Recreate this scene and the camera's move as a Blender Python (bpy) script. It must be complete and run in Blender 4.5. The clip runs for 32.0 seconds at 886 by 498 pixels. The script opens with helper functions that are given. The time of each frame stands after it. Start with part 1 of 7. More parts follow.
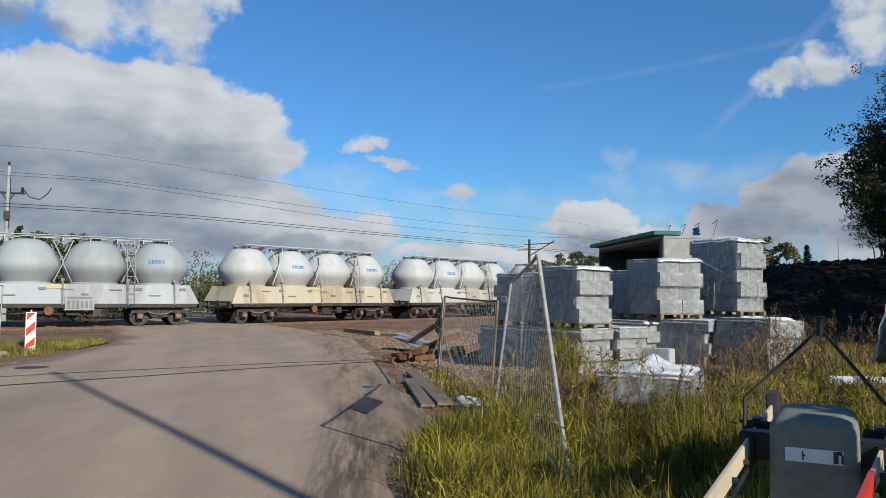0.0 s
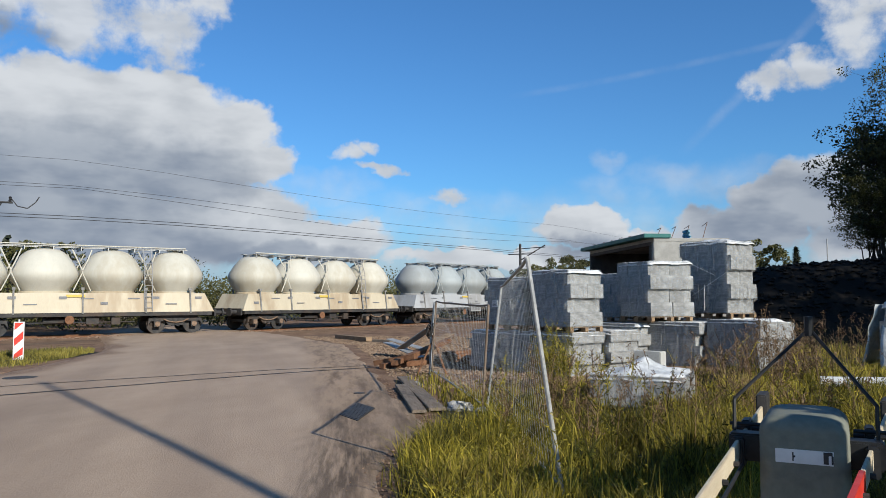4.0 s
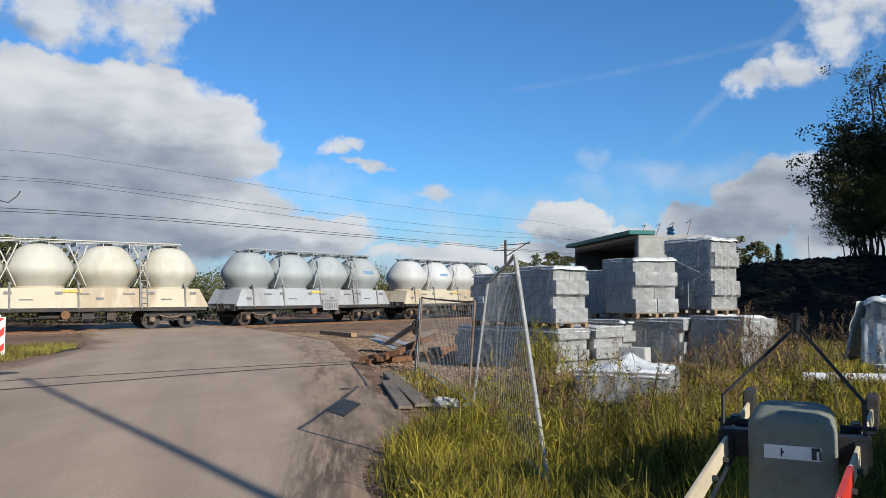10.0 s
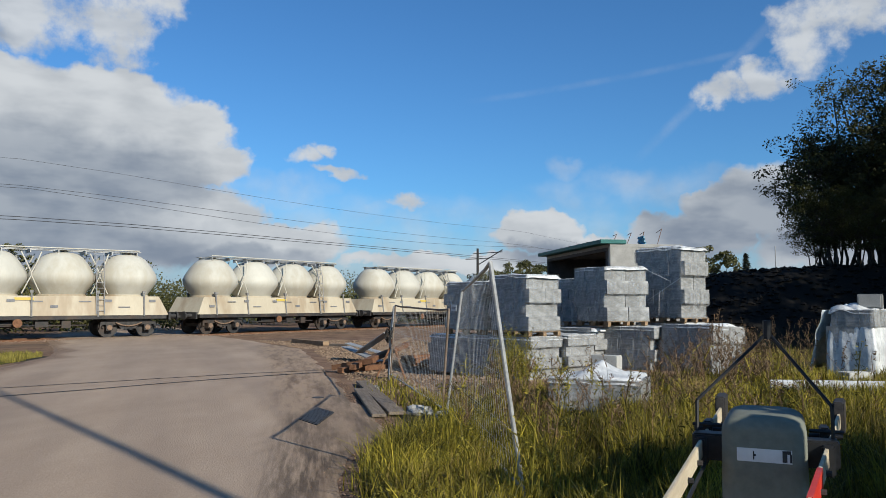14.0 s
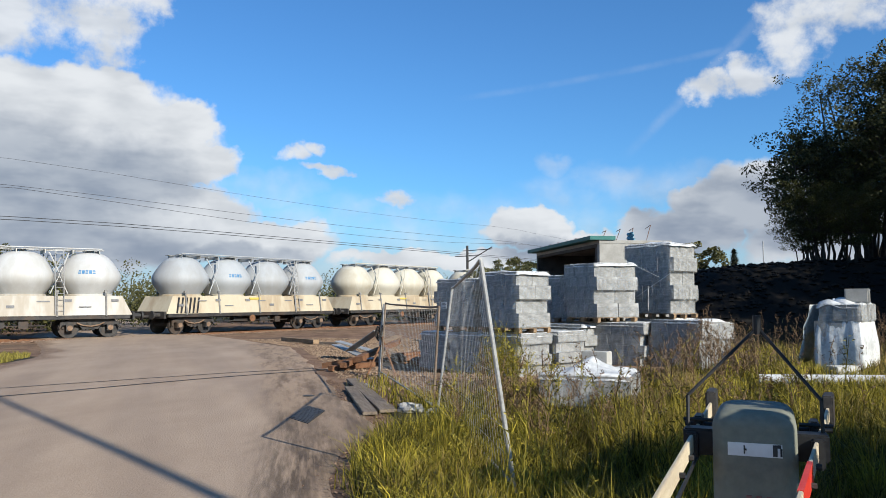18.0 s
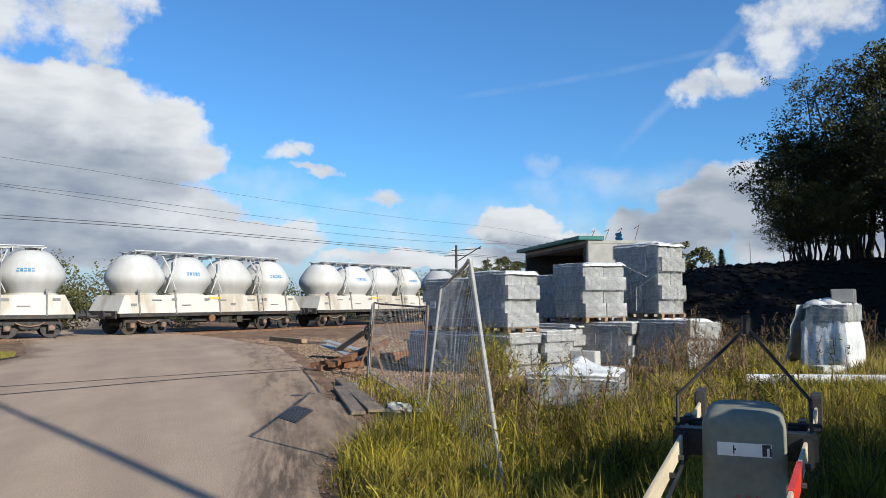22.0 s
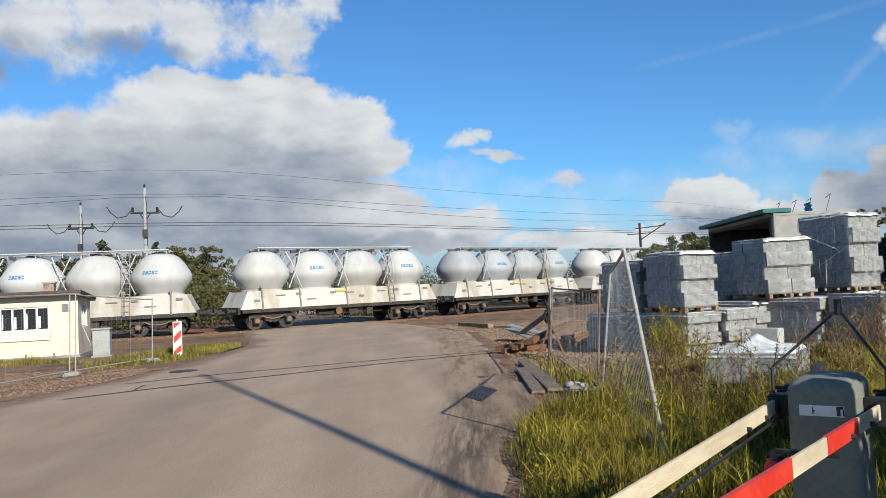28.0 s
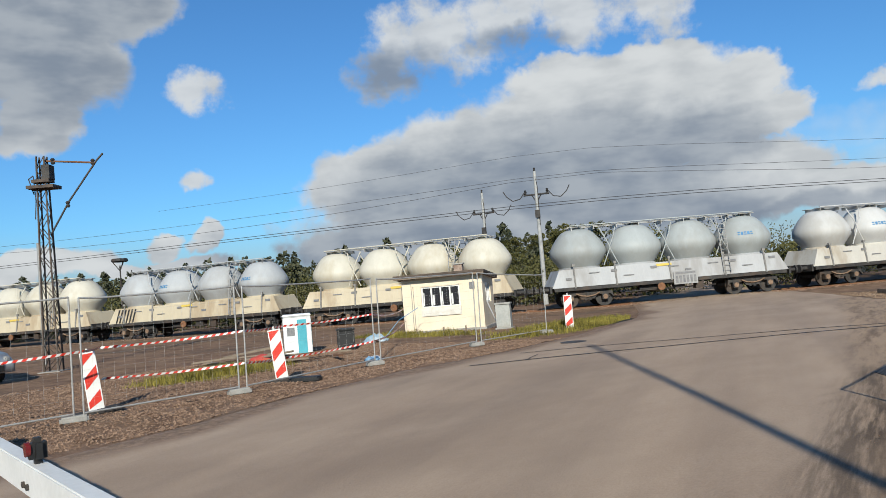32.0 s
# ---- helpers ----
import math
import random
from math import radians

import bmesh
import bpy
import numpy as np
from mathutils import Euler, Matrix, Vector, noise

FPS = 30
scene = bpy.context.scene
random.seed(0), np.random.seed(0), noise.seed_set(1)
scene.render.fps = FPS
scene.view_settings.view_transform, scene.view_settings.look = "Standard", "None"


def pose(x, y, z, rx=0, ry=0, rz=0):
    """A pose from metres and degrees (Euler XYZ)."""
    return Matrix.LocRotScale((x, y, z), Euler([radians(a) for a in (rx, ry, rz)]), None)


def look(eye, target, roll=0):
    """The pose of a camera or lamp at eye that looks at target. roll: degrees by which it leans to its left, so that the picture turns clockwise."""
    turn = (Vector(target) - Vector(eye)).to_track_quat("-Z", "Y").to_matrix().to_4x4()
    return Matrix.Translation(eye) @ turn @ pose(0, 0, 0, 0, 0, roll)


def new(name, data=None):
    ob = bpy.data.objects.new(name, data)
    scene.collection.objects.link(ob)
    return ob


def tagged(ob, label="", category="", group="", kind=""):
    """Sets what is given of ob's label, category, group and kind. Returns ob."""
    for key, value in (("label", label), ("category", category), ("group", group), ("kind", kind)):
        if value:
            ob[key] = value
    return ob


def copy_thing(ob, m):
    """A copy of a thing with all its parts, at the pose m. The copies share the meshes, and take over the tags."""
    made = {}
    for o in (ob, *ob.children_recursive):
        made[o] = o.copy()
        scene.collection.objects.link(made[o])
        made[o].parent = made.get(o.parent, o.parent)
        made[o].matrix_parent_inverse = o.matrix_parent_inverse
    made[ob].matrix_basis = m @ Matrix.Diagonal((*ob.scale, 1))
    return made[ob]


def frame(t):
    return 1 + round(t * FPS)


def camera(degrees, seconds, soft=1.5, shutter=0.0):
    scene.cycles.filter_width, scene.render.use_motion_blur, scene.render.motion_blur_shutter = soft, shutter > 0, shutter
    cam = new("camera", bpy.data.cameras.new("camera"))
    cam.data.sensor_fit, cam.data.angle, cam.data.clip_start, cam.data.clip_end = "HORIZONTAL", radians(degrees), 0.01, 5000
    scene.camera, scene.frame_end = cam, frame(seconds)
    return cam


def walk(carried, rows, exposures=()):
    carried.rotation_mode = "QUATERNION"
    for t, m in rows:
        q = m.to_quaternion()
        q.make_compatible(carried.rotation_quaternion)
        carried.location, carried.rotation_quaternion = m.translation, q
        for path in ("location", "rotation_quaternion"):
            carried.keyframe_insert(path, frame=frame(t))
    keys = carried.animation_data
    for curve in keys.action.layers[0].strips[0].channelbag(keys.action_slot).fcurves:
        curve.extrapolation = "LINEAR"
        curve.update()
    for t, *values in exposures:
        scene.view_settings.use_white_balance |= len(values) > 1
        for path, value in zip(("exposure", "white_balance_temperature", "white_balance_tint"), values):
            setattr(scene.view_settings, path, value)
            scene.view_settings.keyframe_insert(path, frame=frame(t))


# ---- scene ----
cam = camera(60.0, 32.0, soft=0.75)
PATH = [
    (0, pose(0.013, 0.011, 1.59, 93.358, -0.477, 1.687)),
    (0.5, pose(0.017, 0.013, 1.593, 93.329, -0.357, 1.768)),
    (1, pose(0.018, 0.017, 1.591, 93.389, -0.352, 1.544)),
    (1.5, pose(0.022, 0.021, 1.591, 93.533, -0.288, 1.561)),
    (2, pose(0.024, 0.025, 1.589, 93.628, -0.083, 1.339)),
    (2.5, pose(0.026, 0.029, 1.587, 93.623, 0.094, 1.281)),
    (3, pose(0.027, 0.032, 1.587, 93.617, -0.001, 1.054)),
    (3.5, pose(0.029, 0.033, 1.585, 93.788, 0.093, 1.1)),
    (5.5, pose(0.027, 0.038, 1.587, 93.559, 0.117, 0.859)),
    (6, pose(0.03, 0.036, 1.584, 93.654, -0.227, 0.915)),
    (6.5, pose(0.028, 0.038, 1.585, 93.678, -0.312, 0.851)),
    (7, pose(0.022, 0.043, 1.585, 93.725, -0.276, 0.236)),
    (7.5, pose(0.02, 0.045, 1.587, 93.562, 0.024, 0.016)),
    (8, pose(0.017, 0.045, 1.588, 93.537, 0.163, 0.024)),
    (8.5, pose(0.014, 0.043, 1.588, 93.552, 0.026, -0.011)),
    (9, pose(0.015, 0.036, 1.59, 93.481, -0.025, 0.002)),
    (9.5, pose(0.009, 0.04, 1.589, 93.421, 0.033, -0.129)),
    (10, pose(0.007, 0.038, 1.587, 93.447, 0.007, -0.062)),
    (10.5, pose(0.007, 0.033, 1.587, 93.392, -0.084, 0.086)),
    (11, pose(0.001, 0.029, 1.586, 93.556, -0.204, -0.29)),
    (11.5, pose(-0.002, 0.023, 1.586, 93.548, -0.182, -0.568)),
    (12, pose(-0.004, 0.016, 1.585, 93.787, -0.085, -0.493)),
    (12.5, pose(-0.01, 0.013, 1.585, 93.801, -0.182, -0.742)),
    (13, pose(-0.018, 0.006, 1.584, 93.968, 0.051, -1.409)),
    (13.5, pose(-0.025, 0.003, 1.583, 94.123, -0.125, -2.077)),
    (14, pose(-0.026, -0, 1.582, 94.073, -0.078, -2.156)),
    (14.5, pose(-0.024, -0.003, 1.58, 94.263, 0.082, -2.045)),
    (16.5, pose(-0.025, -0.007, 1.582, 93.999, -0.117, -1.899)),
    (17, pose(-0.023, -0.008, 1.581, 93.98, -0.246, -1.591)),
    (17.5, pose(-0.029, -0.003, 1.579, 94.182, -0.142, -2.473)),
    (18, pose(-0.031, 0.002, 1.582, 93.873, 0.315, -2.907)),
    (18.5, pose(-0.033, 0.006, 1.581, 93.883, 0.306, -3.093)),
    (19, pose(-0.033, 0.009, 1.581, 93.942, 0.289, -3.341)),
    (19.5, pose(-0.032, 0.011, 1.582, 93.944, 0.34, -3.405)),
    (20, pose(-0.034, 0.014, 1.583, 93.825, 0.278, -3.565)),
    (20.5, pose(-0.033, 0.015, 1.585, 93.854, 0.321, -3.605)),
    (21, pose(-0.033, 0.016, 1.583, 93.9, 0.27, -3.668)),
    (21.5, pose(-0.033, 0.018, 1.582, 93.843, 0.233, -3.628)),
    (22, pose(-0.033, 0.018, 1.581, 93.838, 0.219, -3.744)),
    (22.5, pose(-0.031, 0.017, 1.58, 93.901, 0.199, -3.674)),
    (23, pose(-0.028, 0.014, 1.581, 93.892, 0.177, -3.553)),
    (23.5, pose(-0.024, 0.01, 1.58, 94.233, -0.854, -3.586)),
    (24, pose(-0.015, 0.002, 1.586, 93.523, -0.044, -2.172)),
    (24.5, pose(-0.012, -0.002, 1.585, 93.894, -0.285, -1.968)),
    (26.5, pose(0.161, -0.254, 1.59, 93.334, 1.612, 1.345)),
    (27, pose(0.211, -0.394, 1.608, 92.868, 1.108, 3.796)),
    (27.5, pose(0.212, -0.572, 1.635, 92.509, 2.254, 6.989)),
    (28, pose(0.183, -0.805, 1.651, 92.894, 2.647, 10.062)),
    (28.5, pose(0.142, -1.018, 1.676, 92.384, 2.152, 11.624)),
    (29, pose(0.129, -1.226, 1.702, 93.275, 2.117, 15.264)),
    (29.5, pose(-0.09, -1.265, 1.634, 93.172, 2.222, 18.413)),
    (30, pose(-0.143, -1.249, 1.631, 92.917, 2.659, 22.131)),
    (30.5, pose(-0.079, -1.152, 1.623, 92.712, 2.922, 26.518)),
    (31, pose(0.089, -0.987, 1.62, 92.461, 3.387, 31.034)),
    (31.5, pose(0.301, -0.855, 1.631, 92.084, 4.173, 35.964)),
    (32, pose(0.475, -0.774, 1.62, 92.782, 4.863, 38.921)),
]
EXPOSURES = [(0, 0.35, 6300, 8), (3, 0.40, 6300, 8), (6, 0.46, 6350, 8), (10.5, 0.51, 6350, 8), (12, 0.33, 6350, 7), (14.5, 0.35, 6350, 7), (16.5, 0.62, 6400, 8),
             (19, 0.67, 6400, 8), (26.5, 0.64, 6450, 8), (28, 0.57, 6500, 7), (30, 0.40, 6500, 7), (32, 0.41, 6500, 6)]
walk(cam, PATH, EXPOSURES)

# ---- light ----
SUN_DIR = Vector((0.61, -0.79, 0.0)).normalized()
SUN_EL = radians(27)
to_sun = Vector((SUN_DIR.x * math.cos(SUN_EL), SUN_DIR.y * math.cos(SUN_EL), math.sin(SUN_EL)))
sun = new("sun", bpy.data.lights.new("sun", "SUN"))
sun.data.energy, sun.data.angle, sun.data.color = 5.0, radians(0.55), (1.0, 0.93, 0.82)
sun.matrix_world = look(to_sun * 60, (0, 0, 0))

SKY_STRENGTH = 0.062
SKY_TINT = (0.64, 1.15, 1.62)
CLOUD_WHITE, CLOUD_GREY = 8.4, 3.5


def math_node(nt, op, a, b=None, clamp=False):
    n = nt.nodes.new("ShaderNodeMath")
    n.operation, n.use_clamp = op, clamp
    for k, v in enumerate((a, b)):
        if v is None:
            continue
        if isinstance(v, (int, float)):
            n.inputs[k].default_value = v
        else:
            nt.links.new(v, n.inputs[k])
    return n.outputs[0]


def smooth(nt, v, lo, hi):
    n = nt.nodes.new("ShaderNodeMapRange")
    n.interpolation_type = "SMOOTHSTEP"
    n.inputs[1].default_value, n.inputs[2].default_value = lo, hi
    nt.links.new(v, n.inputs[0])
    return n.outputs[0]


def mix_color(nt, f, a, b, blend="MIX"):
    n = nt.nodes.new("ShaderNodeMix")
    n.data_type, n.blend_type = "RGBA", blend
    for k, v in ((0, f), (6, a), (7, b)):
        if isinstance(v, (int, float)):
            n.inputs[k].default_value = v
        elif isinstance(v, tuple):
            n.inputs[k].default_value = (*v, 1) if len(v) == 3 else v
        else:
            nt.links.new(v, n.inputs[k])
    return n.outputs[2]


def noise_node(nt, vec, scale, detail=4, rough=0.55, color=False):
    n = nt.nodes.new("ShaderNodeTexNoise")
    n.inputs["Scale"].default_value, n.inputs["Detail"].default_value, n.inputs["Roughness"].default_value = scale, detail, rough
    nt.links.new(vec, n.inputs["Vector"])
    return n.outputs[1 if color else 0]


def make_world():
    w = bpy.data.worlds.new("sky")
    scene.world = w
    w.use_nodes = True
    nt = w.node_tree
    nt.nodes.clear()
    out = nt.nodes.new("ShaderNodeOutputWorld")
    bg = nt.nodes.new("ShaderNodeBackground")
    sky = nt.nodes.new("ShaderNodeTexSky")
    sky.sky_type, sky.sun_disc = "NISHITA", False
    sky.sun_elevation, sky.sun_rotation = SUN_EL, math.atan2(SUN_DIR.x, SUN_DIR.y)
    sky.air_density, sky.dust_density, sky.ozone_density = 1.0, 0.6, 2.5
    tc = nt.nodes.new("ShaderNodeTexCoord")
    sep = nt.nodes.new("ShaderNodeSeparateXYZ")
    nt.links.new(tc.outputs["Generated"], sep.inputs[0])
    x, y, z = sep.outputs
    az = math_node(nt, "MULTIPLY", math_node(nt, "ARCTAN2", x, y), 57.2958)
    el = math_node(nt, "MULTIPLY", math_node(nt, "ARCSINE", z), 57.2958)
    comb = nt.nodes.new("ShaderNodeCombineXYZ")
    nt.links.new(az, comb.inputs[0]), nt.links.new(el, comb.inputs[1])
    # ragged edges: shift the lookup by coloured noise at two scales
    wob = None
    for scale, amp in ((0.16, 4.0), (0.5, 2.0), (1.5, 0.7)):
        c = noise_node(nt, comb.outputs[0], scale, 4, 0.5, True)
        v = nt.nodes.new("ShaderNodeVectorMath")
        v.operation = "SUBTRACT"
        nt.links.new(c, v.inputs[0])
        v.inputs[1].default_value = (0.5, 0.5, 0.5)
        m = nt.nodes.new("ShaderNodeVectorMath")
        m.operation = "MULTIPLY"
        nt.links.new(v.outputs[0], m.inputs[0])
        m.inputs[1].default_value = (amp, amp * 0.8, 0)
        a = nt.nodes.new("ShaderNodeVectorMath")
        a.operation = "ADD"
        nt.links.new(wob or comb.outputs[0], a.inputs[0]), nt.links.new(m.outputs[0], a.inputs[1])
        wob = a.outputs[0]

    def blobs(rows):
        total = None
        for a0, e0, ra, re in rows:
            s = nt.nodes.new("ShaderNodeVectorMath")
            s.operation = "SUBTRACT"
            nt.links.new(wob, s.inputs[0])
            s.inputs[1].default_value = (a0, e0, 0)
            m = nt.nodes.new("ShaderNodeVectorMath")
            m.operation = "MULTIPLY"
            nt.links.new(s.outputs[0], m.inputs[0])
            m.inputs[1].default_value = (1 / ra, 1 / re, 0)
            d = nt.nodes.new("ShaderNodeVectorMath")
            d.operation = "DOT_PRODUCT"
            nt.links.new(m.outputs[0], d.inputs[0]), nt.links.new(m.outputs[0], d.inputs[1])
            v = math_node(nt, "SUBTRACT", 1.0, d.outputs["Value"])
            total = v if total is None else math_node(nt, "MAXIMUM", total, v)
        return total

    # degrees: bearing from straight ahead, height, half widths
    thick = blobs(CLOUDS)
    shade = blobs(CLOUD_SHADE)
    wisps = blobs(CLOUD_WISPS)
    fluff = noise_node(nt, comb.outputs[0], 0.42, 9, 0.6)
    edge = math_node(nt, "ADD", thick, math_node(nt, "MULTIPLY", math_node(nt, "SUBTRACT", fluff, 0.5), 0.9))
    mask = smooth(nt, edge, -0.06, 0.42)
    wmask = math_node(nt, "MULTIPLY", smooth(nt, wisps, -0.1, 1.0), math_node(nt, "MULTIPLY", smooth(nt, noise_node(nt, comb.outputs[0], 0.3, 4, 0.5), 0.2, 0.8), 0.5))
    mask = math_node(nt, "MAXIMUM", mask, wmask)
    puff = math_node(nt, "ADD", blobs(CLOUD_PUFFS), math_node(nt, "MULTIPLY", math_node(nt, "SUBTRACT", fluff, 0.52), 2.6))
    mask = math_node(nt, "MAXIMUM", mask, math_node(nt, "MULTIPLY", smooth(nt, puff, -0.05, 0.9), 0.94))
    sh = smooth(nt, math_node(nt, "ADD", shade, math_node(nt, "MULTIPLY", math_node(nt, "SUBTRACT", fluff, 0.5), 0.35)), -0.7, 0.9)
    shift = nt.nodes.new("ShaderNodeVectorMath")
    shift.operation = "ADD"
    shift.inputs[1].default_value = (1.1, 1.0, 0)
    flat = nt.nodes.new("ShaderNodeVectorMath")
    flat.operation = "MULTIPLY"
    flat.inputs[1].default_value = (0.6, 1.5, 1)
    nt.links.new(comb.outputs[0], flat.inputs[0])
    nt.links.new(flat.outputs[0], shift.inputs[0])
    here = noise_node(nt, flat.outputs[0], 0.24, 4, 0.5)
    away = noise_node(nt, shift.outputs[0], 0.24, 4, 0.5)
    billow = smooth(nt, math_node(nt, "SUBTRACT", here, away), -0.2, 0.16)
    white = tuple(CLOUD_WHITE * c for c in (0.98, 1.0, 1.04))
    grey = tuple(CLOUD_GREY * c for c in (0.80, 0.95, 1.22))
    dull = tuple(CLOUD_WHITE * 0.80 * c for c in (0.95, 0.99, 1.06))
    top = mix_color(nt, billow, dull, white)
    low = mix_color(nt, billow, grey, tuple(CLOUD_GREY * 1.5 * c for c in (0.90, 0.98, 1.12)))
    cloud = mix_color(nt, sh, top, low)
    for a0, e0, a1, e1, width, weight in CONTRAILS:
        L = math.hypot(a1 - a0, e1 - e0)
        ux, uy = (a1 - a0) / L, (e1 - e0) / L
        da, de = math_node(nt, "SUBTRACT", az, a0), math_node(nt, "SUBTRACT", el, e0)
        along = math_node(nt, "ADD", math_node(nt, "MULTIPLY", da, ux / L), math_node(nt, "MULTIPLY", de, uy / L))
        across = math_node(nt, "ABSOLUTE", math_node(nt, "ADD", math_node(nt, "MULTIPLY", da, -uy), math_node(nt, "MULTIPLY", de, ux)))
        m = math_node(nt, "MULTIPLY", smooth(nt, across, width, width * 0.1), math_node(nt, "MULTIPLY", smooth(nt, along, 0.0, 0.25), smooth(nt, along, 1.0, 0.9)))
        m = math_node(nt, "MULTIPLY", m, math_node(nt, "MULTIPLY", smooth(nt, fluff, 0.2, 0.8), weight))
        mask = math_node(nt, "MAXIMUM", mask, m)
    above = smooth(nt, el, -1.0, 0.5)
    mask = math_node(nt, "MULTIPLY", mask, above)
    blue = mix_color(nt, 1.0, sky.outputs[0], SKY_TINT, "MULTIPLY")
    haze = math_node(nt, "MULTIPLY", smooth(nt, el, 6.5, 0.0), 0.92)
    blue = mix_color(nt, haze, blue, (4.6, 5.6, 6.8))
    col = mix_color(nt, mask, blue, cloud)
    nt.links.new(col, bg.inputs[0])
    bg.inputs[1].default_value = SKY_STRENGTH
    nt.links.new(bg.outputs[0], out.inputs[0])


CLOUDS = [
    (-27, 10.5, 12, 5.2), (-19, 11, 6.5, 4.6), (-15.5, 12.6, 2.6, 2.2), (-35, 9.0, 9, 4.2), (-43, 7.4, 6.5, 3.4), (-31, 5.0, 20, 3.6), (-17, 6.0, 7, 2.6), (-40, 3.6, 11, 2.6),
    (-22, 14.4, 5.0, 2.0), (-29, 14.2, 5.0, 2.4), (-11, 4.4, 7, 1.9), (-14.5, 9.6, 3.0, 1.8),
    (-66, 18.5, 6.5, 6.0), (-61, 20.8, 5.0, 2.8), (-66, 13.0, 3.4, 2.4), (-58.4, 4.4, 1.5, 1.0), (-60, 3.0, 7, 0.8), (-55.6, 4.7, 1.3, 1.1), (-68, 3.4, 7, 1.3),
    (9.5, 5.2, 3.8, 1.7), (13, 4.0, 5, 1.3), (19, 4.6, 4, 2.0), (22.5, 6.0, 3.4, 2.4), (26, 7.0, 4.0, 3.2), (31, 4, 7, 3.0), (3, 3.2, 9, 0.9),
    (-95, 12, 12, 6), (50, 9, 8, 3)]
CLOUD_PUFFS = [(-42, 15.6, 3.6, 2.4), (-38, 18.2, 6, 3.4), (-33, 19.8, 7, 3.0), (-27, 19.0, 5, 3.0), (-21.3, 18.6, 3.0, 3.0), (-18.5, 20.5, 2.2, 2.2), (-55.5, 15.0, 2.6, 1.8), (-56.5, 9.0, 1.3, 0.8), (-61.5, 19.5, 2.0, 1.4), (22.0, 14.6, 2.0, 1.3), (24.6, 15.6, 2.4, 1.5), (28.2, 18.0, 3.4, 2.6), (31, 19.5, 3.6, 2.6),
               (-8.3, 10.6, 1.6, 0.9), (-7.0, 11.2, 1.2, 0.8), (-6.2, 9.5, 2.4, 0.5), (-0.6, 7.3, 1.8, 0.9), (-9.0, 23.5, 2.0, 1.1)]
CLOUD_SHADE = [(-29, 7.4, 12, 4.6), (-21, 8.6, 6, 3.0), (-38, 6.0, 9, 3.8), (-25, 4.0, 12, 2.2), (-41, 15.2, 5, 2.6), (-61, 20.5, 5, 3), (-67, 17, 8, 6), (-42, 3.4, 16, 2.2), (11, 3.6, 5, 1.1),
               (22, 4.8, 7, 2.8), (26, 6.0, 6, 3.4), (31, 6.0, 8, 4.6), (-32, 17.6, 4, 1.2), (-14, 3.4, 8, 1.0)]
CLOUD_WISPS = [(0, 5, 28, 3.4), (11.5, 10.2, 1.8, 1.2), (-11, 8, 6, 1.6), (16, 8, 9, 2.0), (-2, 6.6, 4, 1.4)]
CONTRAILS = [(3, 14.8, 25, 17.4, 0.35, 0.12), (16.0, 10.0, 27.5, 20.5, 0.55, 0.22)]
make_world()


# ---- materials ----
COLOUR_SCALE = 0.74                                    # one factor on every surface() colour, tuned with the exposure


def surface(name, a, b, scale=4.0, rough=0.8, bump=0.15, fine=40.0, metal=0.0, c=None, patch=0.6, spread=(0.35, 0.65), stretch=None, vary=0.0, spec=0.3):
    """Two-scale noise colour from a to b, with larger stains of c, and fine relief."""
    a, b, c = (tuple(COLOUR_SCALE * v for v in k) if k else None for k in (a, b, c))
    m = bpy.data.materials.new(name)
    m.use_nodes = True
    nt = m.node_tree
    p = nt.nodes["Principled BSDF"]
    tc = nt.nodes.new("ShaderNodeTexCoord")
    vec = tc.outputs["Object"]
    if stretch:
        mp = nt.nodes.new("ShaderNodeMapping")
        mp.inputs["Scale"].default_value = stretch
        nt.links.new(vec, mp.inputs[0])
        vec = mp.outputs[0]
    n1 = noise_node(nt, vec, scale, 5, 0.6)
    n2 = noise_node(nt, vec, fine, 3, 0.6)
    f = smooth(nt, math_node(nt, "ADD", math_node(nt, "MULTIPLY", n1, 0.6), math_node(nt, "MULTIPLY", n2, 0.4)), *spread)
    col = mix_color(nt, f, a, b)
    if c:
        n3 = noise_node(nt, vec, scale * 0.22, 5, 0.65)
        col = mix_color(nt, math_node(nt, "MULTIPLY", smooth(nt, n3, 0.5, 0.66), patch), col, c)
    if vary:
        oi = nt.nodes.new("ShaderNodeObjectInfo")
        v = math_node(nt, "ADD", math_node(nt, "MULTIPLY", oi.outputs["Random"], vary), 1 - vary / 2)
        cc = nt.nodes.new("ShaderNodeCombineXYZ")
        for k in range(3):
            nt.links.new(v, cc.inputs[k])
        col = mix_color(nt, 1.0, col, cc.outputs[0], "MULTIPLY")
    nt.links.new(col, p.inputs["Base Color"])
    p.inputs["Roughness"].default_value, p.inputs["Metallic"].default_value = rough, metal
    p.inputs["Specular IOR Level"].default_value = spec
    if bump:
        bn = nt.nodes.new("ShaderNodeBump")
        bn.inputs["Strength"].default_value, bn.inputs["Distance"].default_value = bump, 0.02
        nt.links.new(n2, bn.inputs["Height"])
        nt.links.new(bn.outputs[0], p.inputs["Normal"])
    return m


